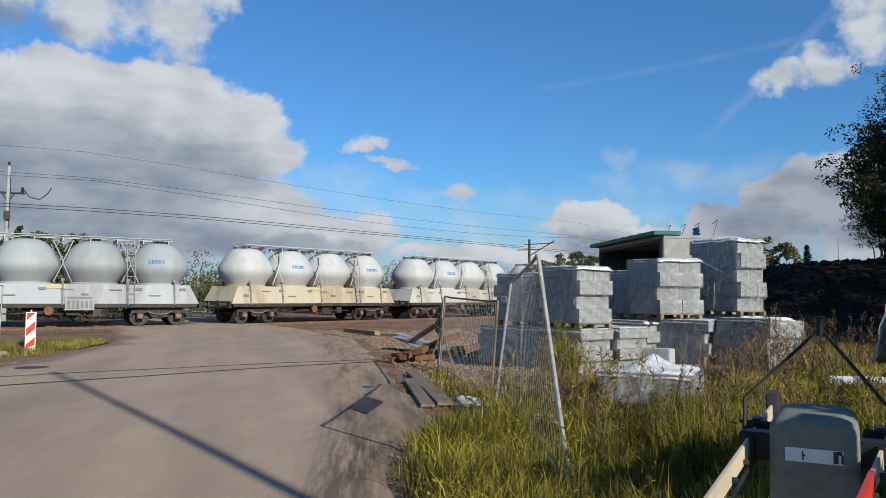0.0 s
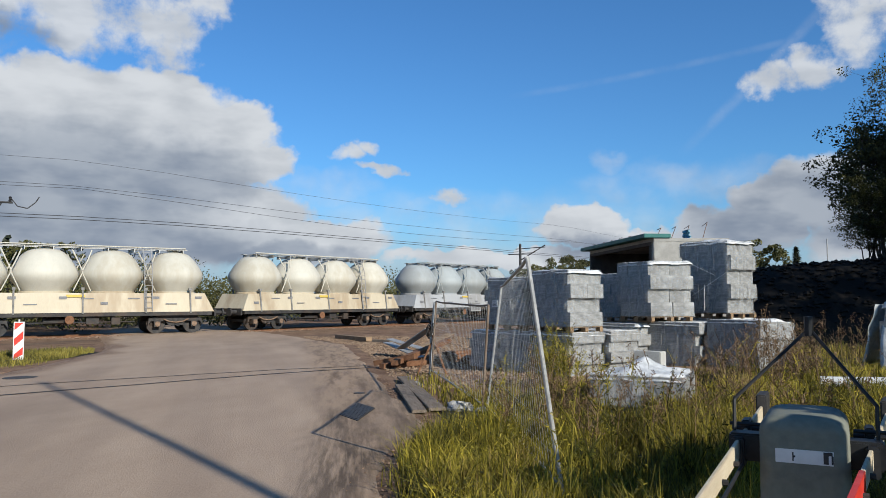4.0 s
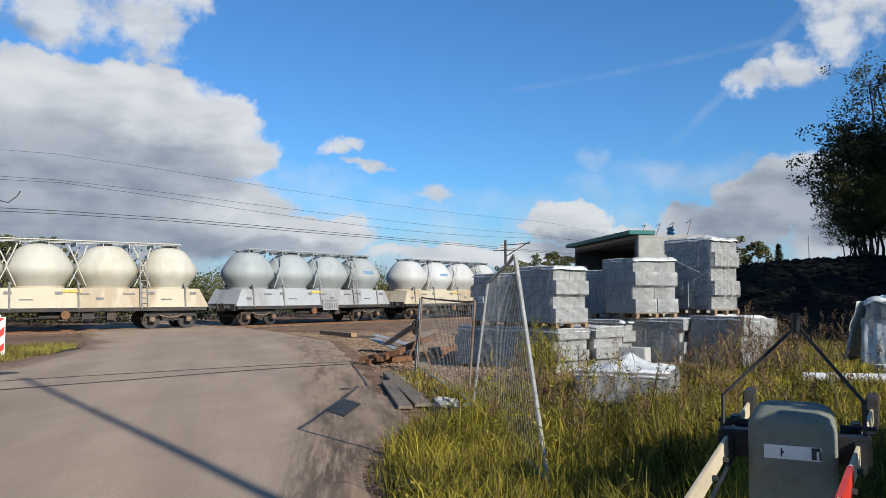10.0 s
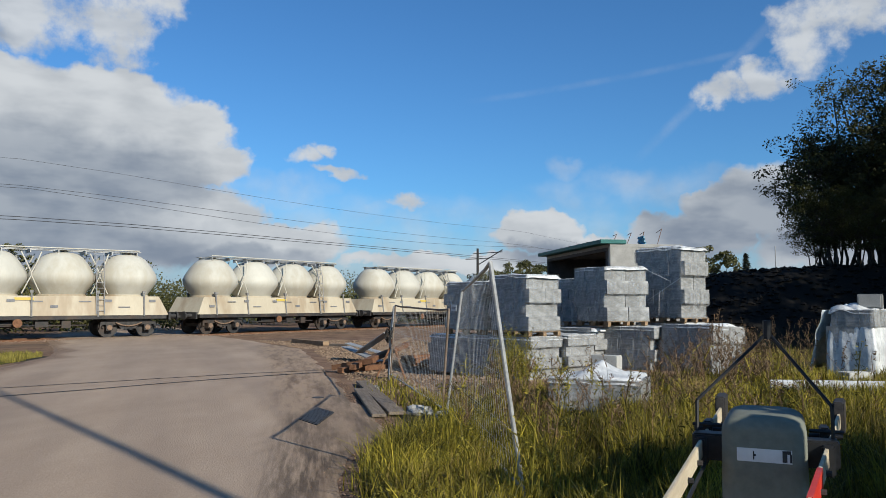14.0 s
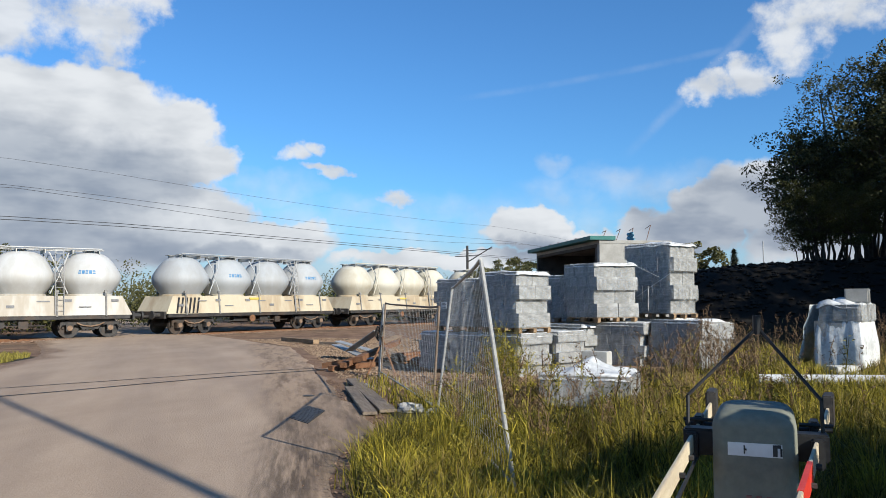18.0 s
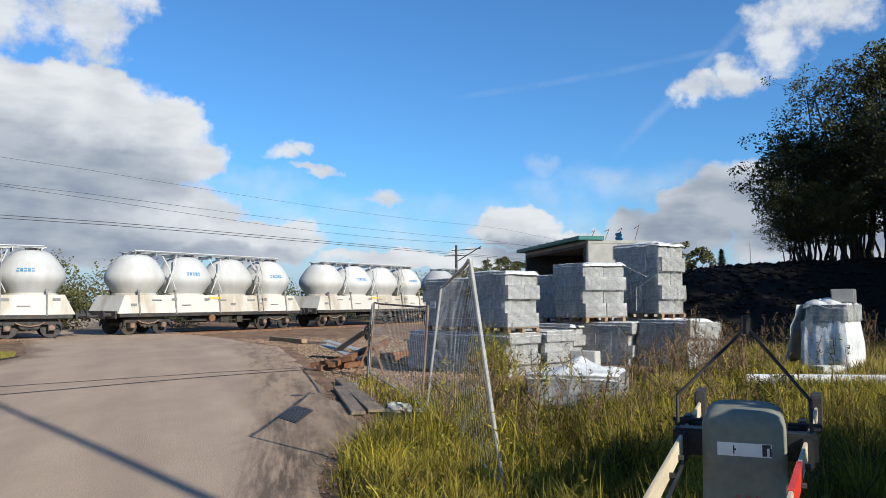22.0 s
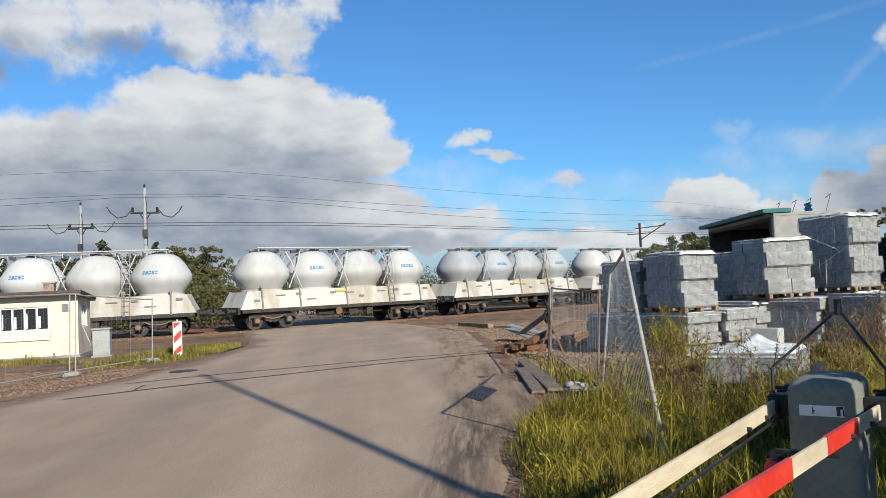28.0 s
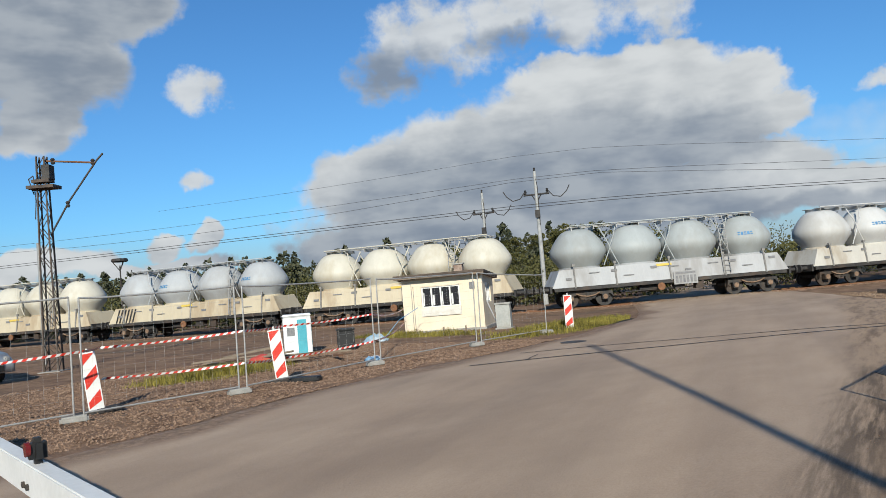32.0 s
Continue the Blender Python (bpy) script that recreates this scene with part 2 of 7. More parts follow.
ASPHALT = surface("asphalt", (0.37, 0.268, 0.19), (0.46, 0.345, 0.25), 0.8, 0.75, 0.35, 55, c=(0.29, 0.21, 0.15), patch=0.6, stretch=(1.0, 0.45, 1))
LINE_DARK = surface("line_dark", (0.03, 0.028, 0.026), (0.06, 0.055, 0.05), 6, 0.7)
IRON = surface("iron", (0.05, 0.045, 0.04), (0.09, 0.08, 0.07), 8, 0.6, metal=0.4)
RUST = surface("rust", (0.13, 0.058, 0.028), (0.26, 0.13, 0.068), 6, 0.9, 0.4)
STEEL = surface("galvanised_steel", (0.36, 0.36, 0.35), (0.52, 0.51, 0.49), 10, 0.5, 0.05, metal=0.4)
DARK = surface("dark_steel", (0.022, 0.022, 0.024), (0.06, 0.055, 0.05), 4, 0.65, 0.2, c=(0.10, 0.06, 0.035), patch=0.5)
BLACK = surface("black_paint", (0.012, 0.012, 0.013), (0.03, 0.03, 0.03), 6, 0.5, 0.05)
WOOD = surface("weathered_wood", (0.16, 0.12, 0.09), (0.30, 0.24, 0.18), 3, 0.85, 0.4, 30, stretch=(1, 8, 8))
PALLET = surface("pallet_wood", (0.24, 0.15, 0.08), (0.40, 0.28, 0.17), 4, 0.85, 0.3, 30)
CONCRETE = surface("concrete", (0.30, 0.29, 0.27), (0.42, 0.41, 0.38), 3, 0.85, 0.25, 45, c=(0.22, 0.20, 0.18))
WHITE_PAINT = surface("white_paint", (0.72, 0.72, 0.70), (0.82, 0.82, 0.80), 3, 0.45, 0.05, 30, c=(0.5, 0.45, 0.36), patch=0.35)
RED_PAINT = surface("red_paint", (0.60, 0.035, 0.02), (0.70, 0.06, 0.04), 5, 0.4, 0.04)
GREY_CABINET = surface("grey_cabinet", (0.17, 0.18, 0.145), (0.24, 0.245, 0.195), 2.5, 0.72, 0.06, 30, c=(0.30, 0.26, 0.20), patch=0.6)


# ---- building tools ----
def part(name, bm, material, parent=None, label="", smooth_shade=False):
    me = bpy.data.meshes.new(name)
    bm.to_mesh(me)
    bm.free()
    if smooth_shade:
        for p in me.polygons:
            p.use_smooth = True
    me.materials.append(material)
    ob = new(name, me)
    if parent is not None:
        ob.parent = parent
    if label:
        ob["label"] = label
    return ob


def thing(name, m=None):
    ob = new(name)
    ob.empty_display_size = 0.2
    if m is not None:
        ob.matrix_world = m
    return ob


def box(bm, x0, x1, y0, y1, z0, z1, m=None, bevel=0.0):
    g = bmesh.ops.create_cube(bm, size=1)
    s = Matrix.Translation(((x0 + x1) / 2, (y0 + y1) / 2, (z0 + z1) / 2)) @ Matrix.Diagonal((abs(x1 - x0), abs(y1 - y0), abs(z1 - z0), 1))
    bmesh.ops.transform(bm, matrix=(m @ s) if m is not None else s, verts=g["verts"])
    if bevel:
        e = list({e for v in g["verts"] for e in v.link_edges})
        bmesh.ops.bevel(bm, geom=e, offset=bevel, segments=2, affect="EDGES")
    return bm


def rod(bm, a, b, r, r2=None, n=8):
    a, b = Vector(a), Vector(b)
    d = b - a
    g = bmesh.ops.create_cone(bm, cap_ends=True, segments=n, radius1=r, radius2=r if r2 is None else r2, depth=d.length)
    m = Matrix.Translation((a + b) / 2) @ d.to_track_quat("Z", "Y").to_matrix().to_4x4()
    bmesh.ops.transform(bm, matrix=m, verts=g["verts"])
    return bm


def rods(bm, pts, r, n=6):
    for a, b in zip(pts, pts[1:]):
        rod(bm, a, b, r, None, n)
    return bm


def lathe(bm, prof, n=28, at=(0, 0, 0)):
    rings = []
    for r, z in prof:
        rings.append([bm.verts.new((at[0] + r * math.cos(2 * math.pi * k / n), at[1] + r * math.sin(2 * math.pi * k / n), at[2] + z)) for k in range(n)])
    for a, b in zip(rings, rings[1:]):
        for k in range(n):
            bm.faces.new((a[k], a[(k + 1) % n], b[(k + 1) % n], b[k]))
    bm.faces.new(rings[0][::-1]), bm.faces.new(rings[-1])
    return bm


def sweep(bm, pts, r, n=5):
    """One unbroken tube through the points."""
    pts = [Vector(p) for p in pts]
    rings = []
    for i, p in enumerate(pts):
        d = (pts[min(i + 1, len(pts) - 1)] - pts[max(i - 1, 0)]).normalized()
        a = d.cross(Vector((0, 0, 1))).normalized()
        b = a.cross(d)
        rings.append([bm.verts.new(p + r * (a * math.cos(2 * math.pi * k / n) + b * math.sin(2 * math.pi * k / n))) for k in range(n)])
    for lo, hi in zip(rings, rings[1:]):
        for k in range(n):
            bm.faces.new((lo[k], lo[(k + 1) % n], hi[(k + 1) % n], hi[k]))
    bm.faces.new(rings[0][::-1]), bm.faces.new(rings[-1])
    return bm


def slab(bm, pts, z0, z1):
    """A prism over a flat outline."""
    lo = [bm.verts.new((x, y, z0)) for x, y in pts]
    hi = [bm.verts.new((x, y, z1)) for x, y in pts]
    bm.faces.new(lo[::-1]), bm.faces.new(hi)
    k = len(pts)
    for i in range(k):
        bm.faces.new((lo[i], lo[(i + 1) % k], hi[(i + 1) % k], hi[i]))
    return bm


def mesh_object(name, verts, faces, material, parent=None, smooth_shade=False):
    me = bpy.data.meshes.new(name)
    me.from_pydata(verts, [], faces)
    me.update()
    if smooth_shade:
        for p in me.polygons:
            p.use_smooth = True
    me.materials.append(material)
    ob = new(name, me)
    if parent is not None:
        ob.parent = parent
    return ob


# ---- the lie of the land ----
def step(v, lo, hi):
    t = min(1, max(0, (v - lo) / (hi - lo)))
    return t * t * (3 - 2 * t)


TRACK_C, H0, H1, BEND = (-17.36, 35.42), radians(19.39), radians(52.25), 30.0
ARC = BEND * (H1 - H0)
TANGENT = BEND * math.tan((H1 - H0) / 2)
P0 = Vector((TRACK_C[0] - TANGENT * math.cos(H0), TRACK_C[1] - TANGENT * math.sin(H0)))
P1 = Vector((TRACK_C[0] + TANGENT * math.cos(H1), TRACK_C[1] + TANGENT * math.sin(H1)))
CENTRE = P0 + BEND * Vector((-math.sin(H0), math.cos(H0)))


def track(s):
    """Place and heading on the track's centre line, s metres past the middle of its bend."""
    s = s + ARC / 2
    if s < 0:
        p, h = P0 + s * Vector((math.cos(H0), math.sin(H0))), H0
    elif s > ARC:
        p, h = P1 + (s - ARC) * Vector((math.cos(H1), math.sin(H1))), H1
    else:
        h = H0 + s / BEND
        p = CENTRE + BEND * Vector((math.sin(h), -math.cos(h)))
    return p, h


RAIL_TOP = -0.08
LEFT_EDGE = [(-60, -8.0), (-5, -8.6), (3.6, -9.05), (5, -9.2), (7.5, -9.8), (10.6, -10.1), (14.1, -9.8), (17.5, -10.0), (21, -10.6), (24, -11.2), (28.4, -13.2), (34, -16.0), (40, -19.0), (60, -27.0), (90, -40)]
RIGHT_EDGE = [(-60, 2.2), (-5, 1.4), (0, 1.0), (2.5, 0.6), (4.5, -0.2), (6.5, -0.48), (8, -0.53), (9.3, -0.25), (10.4, -0.2), (13, -0.9), (17.3, -1.8), (22, -2.7), (28.5, -4.0), (35.4, -7.3), (42, -11.0), (60, -19), (90, -31)]


def lerp(table, y):
    for (a, u), (b, v) in zip(table, table[1:]):
        if y <= b:
            return u + (v - u) * min(1, max(0, (y - a) / (b - a)))
    return table[-1][1]


def bank(x, y):
    """The earth bank beyond the stacks; its dark colour includes shade."""
    along = x * 0.97 - (y - 27) * 0.2
    across = (y - 27) + (x - 10) * 0.12
    top = 2.7 + 0.05 * (along - 10) + 0.35 * noise.noise((x * 0.35, y * 0.35, 3.0))
    up = step(across, -4.5, 0.3) * (1 - step(across, 9, 22))
    return up * top * step(along, 8.0, 10.5)


def land(x, y):
    left, right = lerp(LEFT_EDGE, y), lerp(RIGHT_EDGE, y)
    z = -0.12 * step(y, 20, 33)
    off = max(left - x, x - right)
    if off > 0:
        z += 0.02 * noise.noise((x * 1.5, y * 1.5, 0)) * step(off, 0, 0.5) - 0.035 * step(off, 0, 0.15)
        if x > right:
            z += 0.28 * step(off, 0.8, 6.5) * step(30 - y, 0, 14) + 0.06 * noise.noise((x * 0.6, y * 0.6, 7))
            z += bank(x, y)
        else:
            z += 0.05 * noise.noise((x * 0.4, y * 0.4, 5)) * step(off, 0.5, 2.0)
    return z


def ground_material():
    m = surface("ground", (0.125, 0.066, 0.036), (0.30, 0.185, 0.112), 1.2, 0.95, 0.8, 16, c=(0.11, 0.075, 0.05), patch=0.7)
    nt = m.node_tree
    p = nt.nodes["Principled BSDF"]
    base = p.inputs["Base Color"].links[0].from_socket
    tc = nt.nodes.new("ShaderNodeTexCoord")
    at = nt.nodes.new("ShaderNodeAttribute")
    at.attribute_name = "grown"
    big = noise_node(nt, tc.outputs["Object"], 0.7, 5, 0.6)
    # soil under the grass, darkened to stand for shadow between the blades
    shaded_soil = mix_color(nt, big, (0.006, 0.007, 0.002), (0.028, 0.024, 0.008))
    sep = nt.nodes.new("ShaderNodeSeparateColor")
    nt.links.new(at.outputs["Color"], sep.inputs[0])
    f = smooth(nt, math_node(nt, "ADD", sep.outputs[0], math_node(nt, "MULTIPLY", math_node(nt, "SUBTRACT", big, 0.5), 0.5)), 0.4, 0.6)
    col = mix_color(nt, f, base, shaded_soil)
    # dark bank earth, with the shade lying on it put into the colour
    shaded_earth = mix_color(nt, noise_node(nt, tc.outputs["Object"], 3.0, 6, 0.7), (0.002, 0.0017, 0.0014), (0.010, 0.008, 0.006))
    col = mix_color(nt, sep.outputs[1], col, shaded_earth)
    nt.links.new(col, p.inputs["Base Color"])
    return m


def grown(x, y):
    """Red: how far grass covers the ground; green: bare earth of the bank, darkened for shade."""
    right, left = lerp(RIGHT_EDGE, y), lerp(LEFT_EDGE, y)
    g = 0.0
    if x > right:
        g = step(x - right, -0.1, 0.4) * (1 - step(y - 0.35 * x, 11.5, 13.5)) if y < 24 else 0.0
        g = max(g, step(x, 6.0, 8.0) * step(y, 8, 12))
    else:
        g = max(0, 1 - math.hypot((x + 12.0) / 1.7, (y - 21.4) / 4.5)) * 2.0
        g = max(g, max(0, 1 - math.hypot((x + 15.8) / 1.6, (y - 10.2) / 2.2)) * 1.3)
        g = max(g, max(0, 1 - math.hypot((x + 17.5) / 4, (y - 20) / 1.4)) * 1.0)
    if math.hypot(x, y) > 75:
        g = max(g, 0.8)
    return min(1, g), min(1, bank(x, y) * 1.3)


def build_ground():
    near = np.arange(-34, 34.01, 0.5)
    far = np.array([38, 44, 52, 62, 75, 95, 130, 190, 300, 520, 900, 1600, 2600])
    xs = np.concatenate([-far[::-1], near, far])
    ys = np.concatenate([-far[::-1] , np.arange(-34, 60.01, 0.5), far[far > 61]])
    verts = [(float(x), float(y), land(float(x), float(y)) if abs(x) < 200 and abs(y) < 200 else -0.12) for y in ys for x in xs]
    w = len(xs)
    faces = [(j * w + i, j * w + i + 1, (j + 1) * w + i + 1, (j + 1) * w + i) for j in range(len(ys) - 1) for i in range(w - 1)]
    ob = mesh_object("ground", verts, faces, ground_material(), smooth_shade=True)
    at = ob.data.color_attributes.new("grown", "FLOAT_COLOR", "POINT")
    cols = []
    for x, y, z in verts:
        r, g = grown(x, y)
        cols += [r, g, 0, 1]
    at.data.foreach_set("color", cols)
    tagged(ob, "brown gravelly ground with grass and an earth bank coloured dark for shade", "ground", kind="structure")


def road_material():
    m = ASPHALT
    nt = m.node_tree
    p = nt.nodes["Principled BSDF"]
    base = p.inputs["Base Color"].links[0].from_socket
    at = nt.nodes.new("ShaderNodeAttribute")
    at.attribute_name = "worn"
    tc = nt.nodes.new("ShaderNodeTexCoord")
    mp = nt.nodes.new("ShaderNodeMapping")
    mp.vector_type = "TEXTURE"
    mp.inputs["Scale"].default_value = (1 / 1.6, 1 / 0.22, 1)
    mp.inputs["Rotation"].default_value = (0, 0, 0.15)
    nt.links.new(tc.outputs["Object"], mp.inputs[0])
    streak = noise_node(nt, mp.outputs[0], 2.4, 7, 0.7)
    mud = mix_color(nt, smooth(nt, streak, 0.30, 0.60), (0.115, 0.074, 0.045), (0.30, 0.212, 0.138))
    sep = nt.nodes.new("ShaderNodeSeparateColor")
    nt.links.new(at.outputs["Color"], sep.inputs[0])
    strip = mix_color(nt, math_node(nt, "MULTIPLY", sep.outputs[0], 0.92), base, mud)
    mp2 = nt.nodes.new("ShaderNodeMapping")
    mp2.vector_type = "TEXTURE"
    mp2.inputs["Scale"].default_value = (1 / 3.2, 1 / 0.26, 1)
    mp2.inputs["Rotation"].default_value = (0, 0, 0.13)
    nt.links.new(tc.outputs["Object"], mp2.inputs[0])
    wet = math_node(nt, "MULTIPLY", sep.outputs[1], smooth(nt, noise_node(nt, mp2.outputs[0], 2.2, 7, 0.7), 0.36, 0.58))
    col = mix_color(nt, math_node(nt, "MULTIPLY", wet, 0.8), strip, (0.055, 0.036, 0.02))
    mp3 = nt.nodes.new("ShaderNodeMapping")
    mp3.vector_type = "TEXTURE"
    mp3.inputs["Scale"].default_value = (1 / 1.1, 1 / 0.07, 1)
    mp3.inputs["Rotation"].default_value = (0, 0, 0.3)
    nt.links.new(tc.outputs["Object"], mp3.inputs[0])
    lane = smooth(nt, noise_node(nt, mp3.outputs[0], 0.9, 5, 0.55), 0.3, 0.7)
    col = mix_color(nt, 1.0, col, mix_color(nt, lane, (0.90, 0.895, 0.89), (1.12, 1.115, 1.09)), "MULTIPLY")
    crumbs = noise_node(nt, tc.outputs["Object"], 7.0, 6, 0.7)
    dirt = mix_color(nt, smooth(nt, crumbs, 0.35, 0.65), (0.115, 0.070, 0.042), (0.25, 0.165, 0.105))
    shore = smooth(nt, math_node(nt, "ADD", sep.outputs[2], math_node(nt, "MULTIPLY", math_node(nt, "SUBTRACT", crumbs, 0.5), 0.6)), 0.25, 0.75)
    nt.links.new(mix_color(nt, math_node(nt, "MULTIPLY", shore, 0.9), col, dirt), p.inputs["Base Color"])
    return m


def muddy(x, y):
    """Tracked mud: one trail past the drain and one along the broken edge."""
    trail = 1 - abs(x - (-0.85 - 0.115 * (y - 5))) / 0.42
    edge = 1 - abs(x - lerp(RIGHT_EDGE, y) + 0.15) / 0.55
    return max(0, min(1, trail * 1.6)) * (1 - step(y, 10.2, 11.6)) * step(y, 3.5, 5) * 0.9 + max(0, min(1, edge * 1.4)) * step(y, 6, 8) * (1 - step(y, 13, 17)) * 0.8


def build_road():
    verts, faces = [], []
    ys = np.arange(-60, 90.1, 0.5)
    n = 45
    for y in ys:
        y = float(y)
        a, b = lerp(LEFT_EDGE, y), lerp(RIGHT_EDGE, y)
        a += 0.14 * noise.noise((y * 0.9, 1, 0)) + 0.05 * noise.noise((y * 3, 5, 0))
        b += 0.16 * noise.noise((y * 0.9, 9, 0)) + 0.08 * noise.noise((y * 3, 7, 0))
        for k in range(n + 1):
            f = k / n
            x = a + (b - a) * f
            edge = min(f, 1 - f)
            verts.append((x, y, -0.12 * step(y, 20, 33) + 0.012 + 0.03 * step(edge, 0, 0.3) - (0.10 if k in (0, n) else 0)))
    w = n + 1
    for j in range(len(ys) - 1):
        for k in range(n):
            faces.append((j * w + k, j * w + k + 1, (j + 1) * w + k + 1, (j + 1) * w + k))
    ob = mesh_object("road", verts, faces, road_material(), smooth_shade=True)
    at = ob.data.color_attributes.new("worn", "FLOAT_COLOR", "POINT")
    cols = []
    for x, y, z in verts:
        line = -1.0 - (y - 6) * 0.209
        line += 0.25 * noise.noise((x * 1.5, y * 0.6, 3))
        cols += [step(x - line, -0.2, 0.45) * step(y, -4, 3) * (1 - step(y, 30, 36)), muddy(x, y), 1 - step(x - lerp(LEFT_EDGE, y) + 0.5 * noise.noise((x * 0.7, y * 0.5, 17)), 0.0, 1.5), 1]
    at.data.foreach_set("color", cols)
    tagged(ob, "dusty grey-brown asphalt road leading to the level crossing", "road", kind="structure")


def road_z(x, y):
    a, b = lerp(LEFT_EDGE, y), lerp(RIGHT_EDGE, y)
    f = (x - a) / (b - a)
    return -0.12 * step(y, 20, 33) + 0.012 + 0.03 * step(min(f, 1 - f), 0, 0.3)


build_ground()
build_road()


# ---- track ----
def ribbon(name, offs, s0, s1, ds, material, label, category, parent=None, kind="structure"):
    """Sweep a cross section of (sideways, z) along the track."""
    verts, faces = [], []
    k = len(offs)
    ss = np.arange(s0, s1 + 0.01, ds)
    for s in ss:
        p, h = track(float(s))
        for o, z in offs:
            verts.append((p.x - math.sin(h) * o, p.y + math.cos(h) * o, z))
    for j in range(len(ss) - 1):
        for i in range(k - 1):
            faces.append((j * k + i, j * k + i + 1, (j + 1) * k + i + 1, (j + 1) * k + i))
    ob = mesh_object(name, verts, faces, material, parent)
    if parent is None:
        tagged(ob, label, category, kind=kind)
    return ob


BALLAST = surface("ballast", (0.15, 0.09, 0.06), (0.30, 0.20, 0.14), 5, 0.95, 0.9, 14, c=(0.10, 0.065, 0.045))
ribbon("track_bed", [(-2.6, -0.5), (-1.7, -0.27), (1.7, -0.27), (2.6, -0.5)], -150, 160, 2, BALLAST, "rust-brown stone ballast of the railway track", "track bed")
for side in (-1, 1):
    o = side * 0.75
    ribbon("rail", [(o - 0.07, -0.26), (o - 0.015, -0.23), (o - 0.035, -0.12), (o - 0.035, RAIL_TOP), (o + 0.035, RAIL_TOP), (o + 0.035, -0.12), (o + 0.015, -0.23), (o + 0.07, -0.26)],
           -150, 160, 2, RUST, "rusty steel rail with a worn top", "rail")


# ---- the train ----
WAGON = 13.9


def paint(name, col, dirt, rough=0.6):
    d = tuple(c * 0.9 for c in col)
    return surface(name, d, col, 1.1, rough, 0.03, 12, c=dirt, patch=0.75, stretch=(1.9, 1.9, 0.5), vary=0.10)


TANK_WHITE = paint("tank_white", (0.57, 0.57, 0.56), (0.45, 0.435, 0.40))
TANK_CREAM = paint("tank_cream", (0.62, 0.59, 0.50), (0.48, 0.43, 0.33))
TANK_GREY = paint("tank_grey", (0.40, 0.43, 0.43), (0.32, 0.33, 0.32))
TANK_PALE = paint("tank_pale_grey", (0.44, 0.46, 0.475), (0.36, 0.36, 0.355))
CHASSIS_WHITE = paint("chassis_white", (0.58, 0.555, 0.50), (0.36, 0.30, 0.22))
CHASSIS_CREAM = paint("chassis_cream", (0.58, 0.505, 0.37), (0.36, 0.27, 0.17))
CHASSIS_GREY = paint("chassis_grey", (0.42, 0.43, 0.44), (0.27, 0.26, 0.25))
BLUE_MARK = surface("blue_mark", (0.05, 0.18, 0.36), (0.10, 0.26, 0.45), 6, 0.5, 0)
YELLOW_MARK = surface("yellow_mark", (0.62, 0.45, 0.08), (0.7, 0.52, 0.12), 6, 0.5, 0)
PRINT = surface("dark_print", (0.16, 0.16, 0.17), (0.25, 0.25, 0.25), 6, 0.6, 0)

STIFF = surface("grimy_grey", (0.16, 0.155, 0.15), (0.30, 0.29, 0.27), 5, 0.8, 0.1)
SPRING = surface("rusty_spring", (0.16, 0.10, 0.065), (0.28, 0.19, 0.13), 5, 0.85, 0.2)
TANK_X = (-4.44, -1.48, 1.48, 4.44)
TANK_PROFILE = [(0.93, 1.92), (1.00, 2.02), (1.17, 2.27), (1.35, 2.52), (1.43, 2.66), (1.47, 2.78), (1.48, 2.88), (1.47, 3.00), (1.42, 3.14), (1.28, 3.38),
                (1.12, 3.62), (0.94, 3.83), (0.77, 3.97), (0.60, 4.05), (0.40, 4.09), (0.20, 4.10)]


def tank_radius(z):
    for (r0, z0), (r1, z1) in zip(TANK_PROFILE, TANK_PROFILE[1:]):
        if z0 <= z <= z1:
            return r0 + (r1 - r0) * (z - z0) / (z1 - z0)
    return 0.3


def tank_mark(bm, cx, side, a0, width, z0, z1, chars):
    """A row of block shapes lying on the tank's side, in place of its lettering."""
    r = max(tank_radius(z0), tank_radius(z1)) + 0.012
    step_a = width / r / chars
    for k in range(chars):
        for a, b, lo, hi in ((0.06, 0.84, 0.0, 1.0),) if k % 2 else ((0.06, 0.84, 0.0, 0.36), (0.06, 0.84, 0.62, 1.0)):
            quad = []
            for f, h in ((a, lo), (b, lo), (b, hi), (a, hi)):
                ang = a0 + (k + f - chars / 2) * step_a * 1
                z = z0 + (z1 - z0) * h
                rr = tank_radius(z) + 0.012
                quad.append(bm.verts.new((cx + rr * math.sin(ang), side * rr * math.cos(ang), z)))
            bm.faces.new(quad if side < 0 else quad[::-1])


def make_wheel(parent, x, y):
    bm = bmesh.new()
    rod(bm, (x, y - 0.065, 0.46), (x, y + 0.065, 0.46), 0.46, None, 20)
    rod(bm, (x, y - 0.1, 0.46), (x, y + 0.1, 0.46), 0.14, None, 10)
    return part("wheel", bm, DARK, parent)


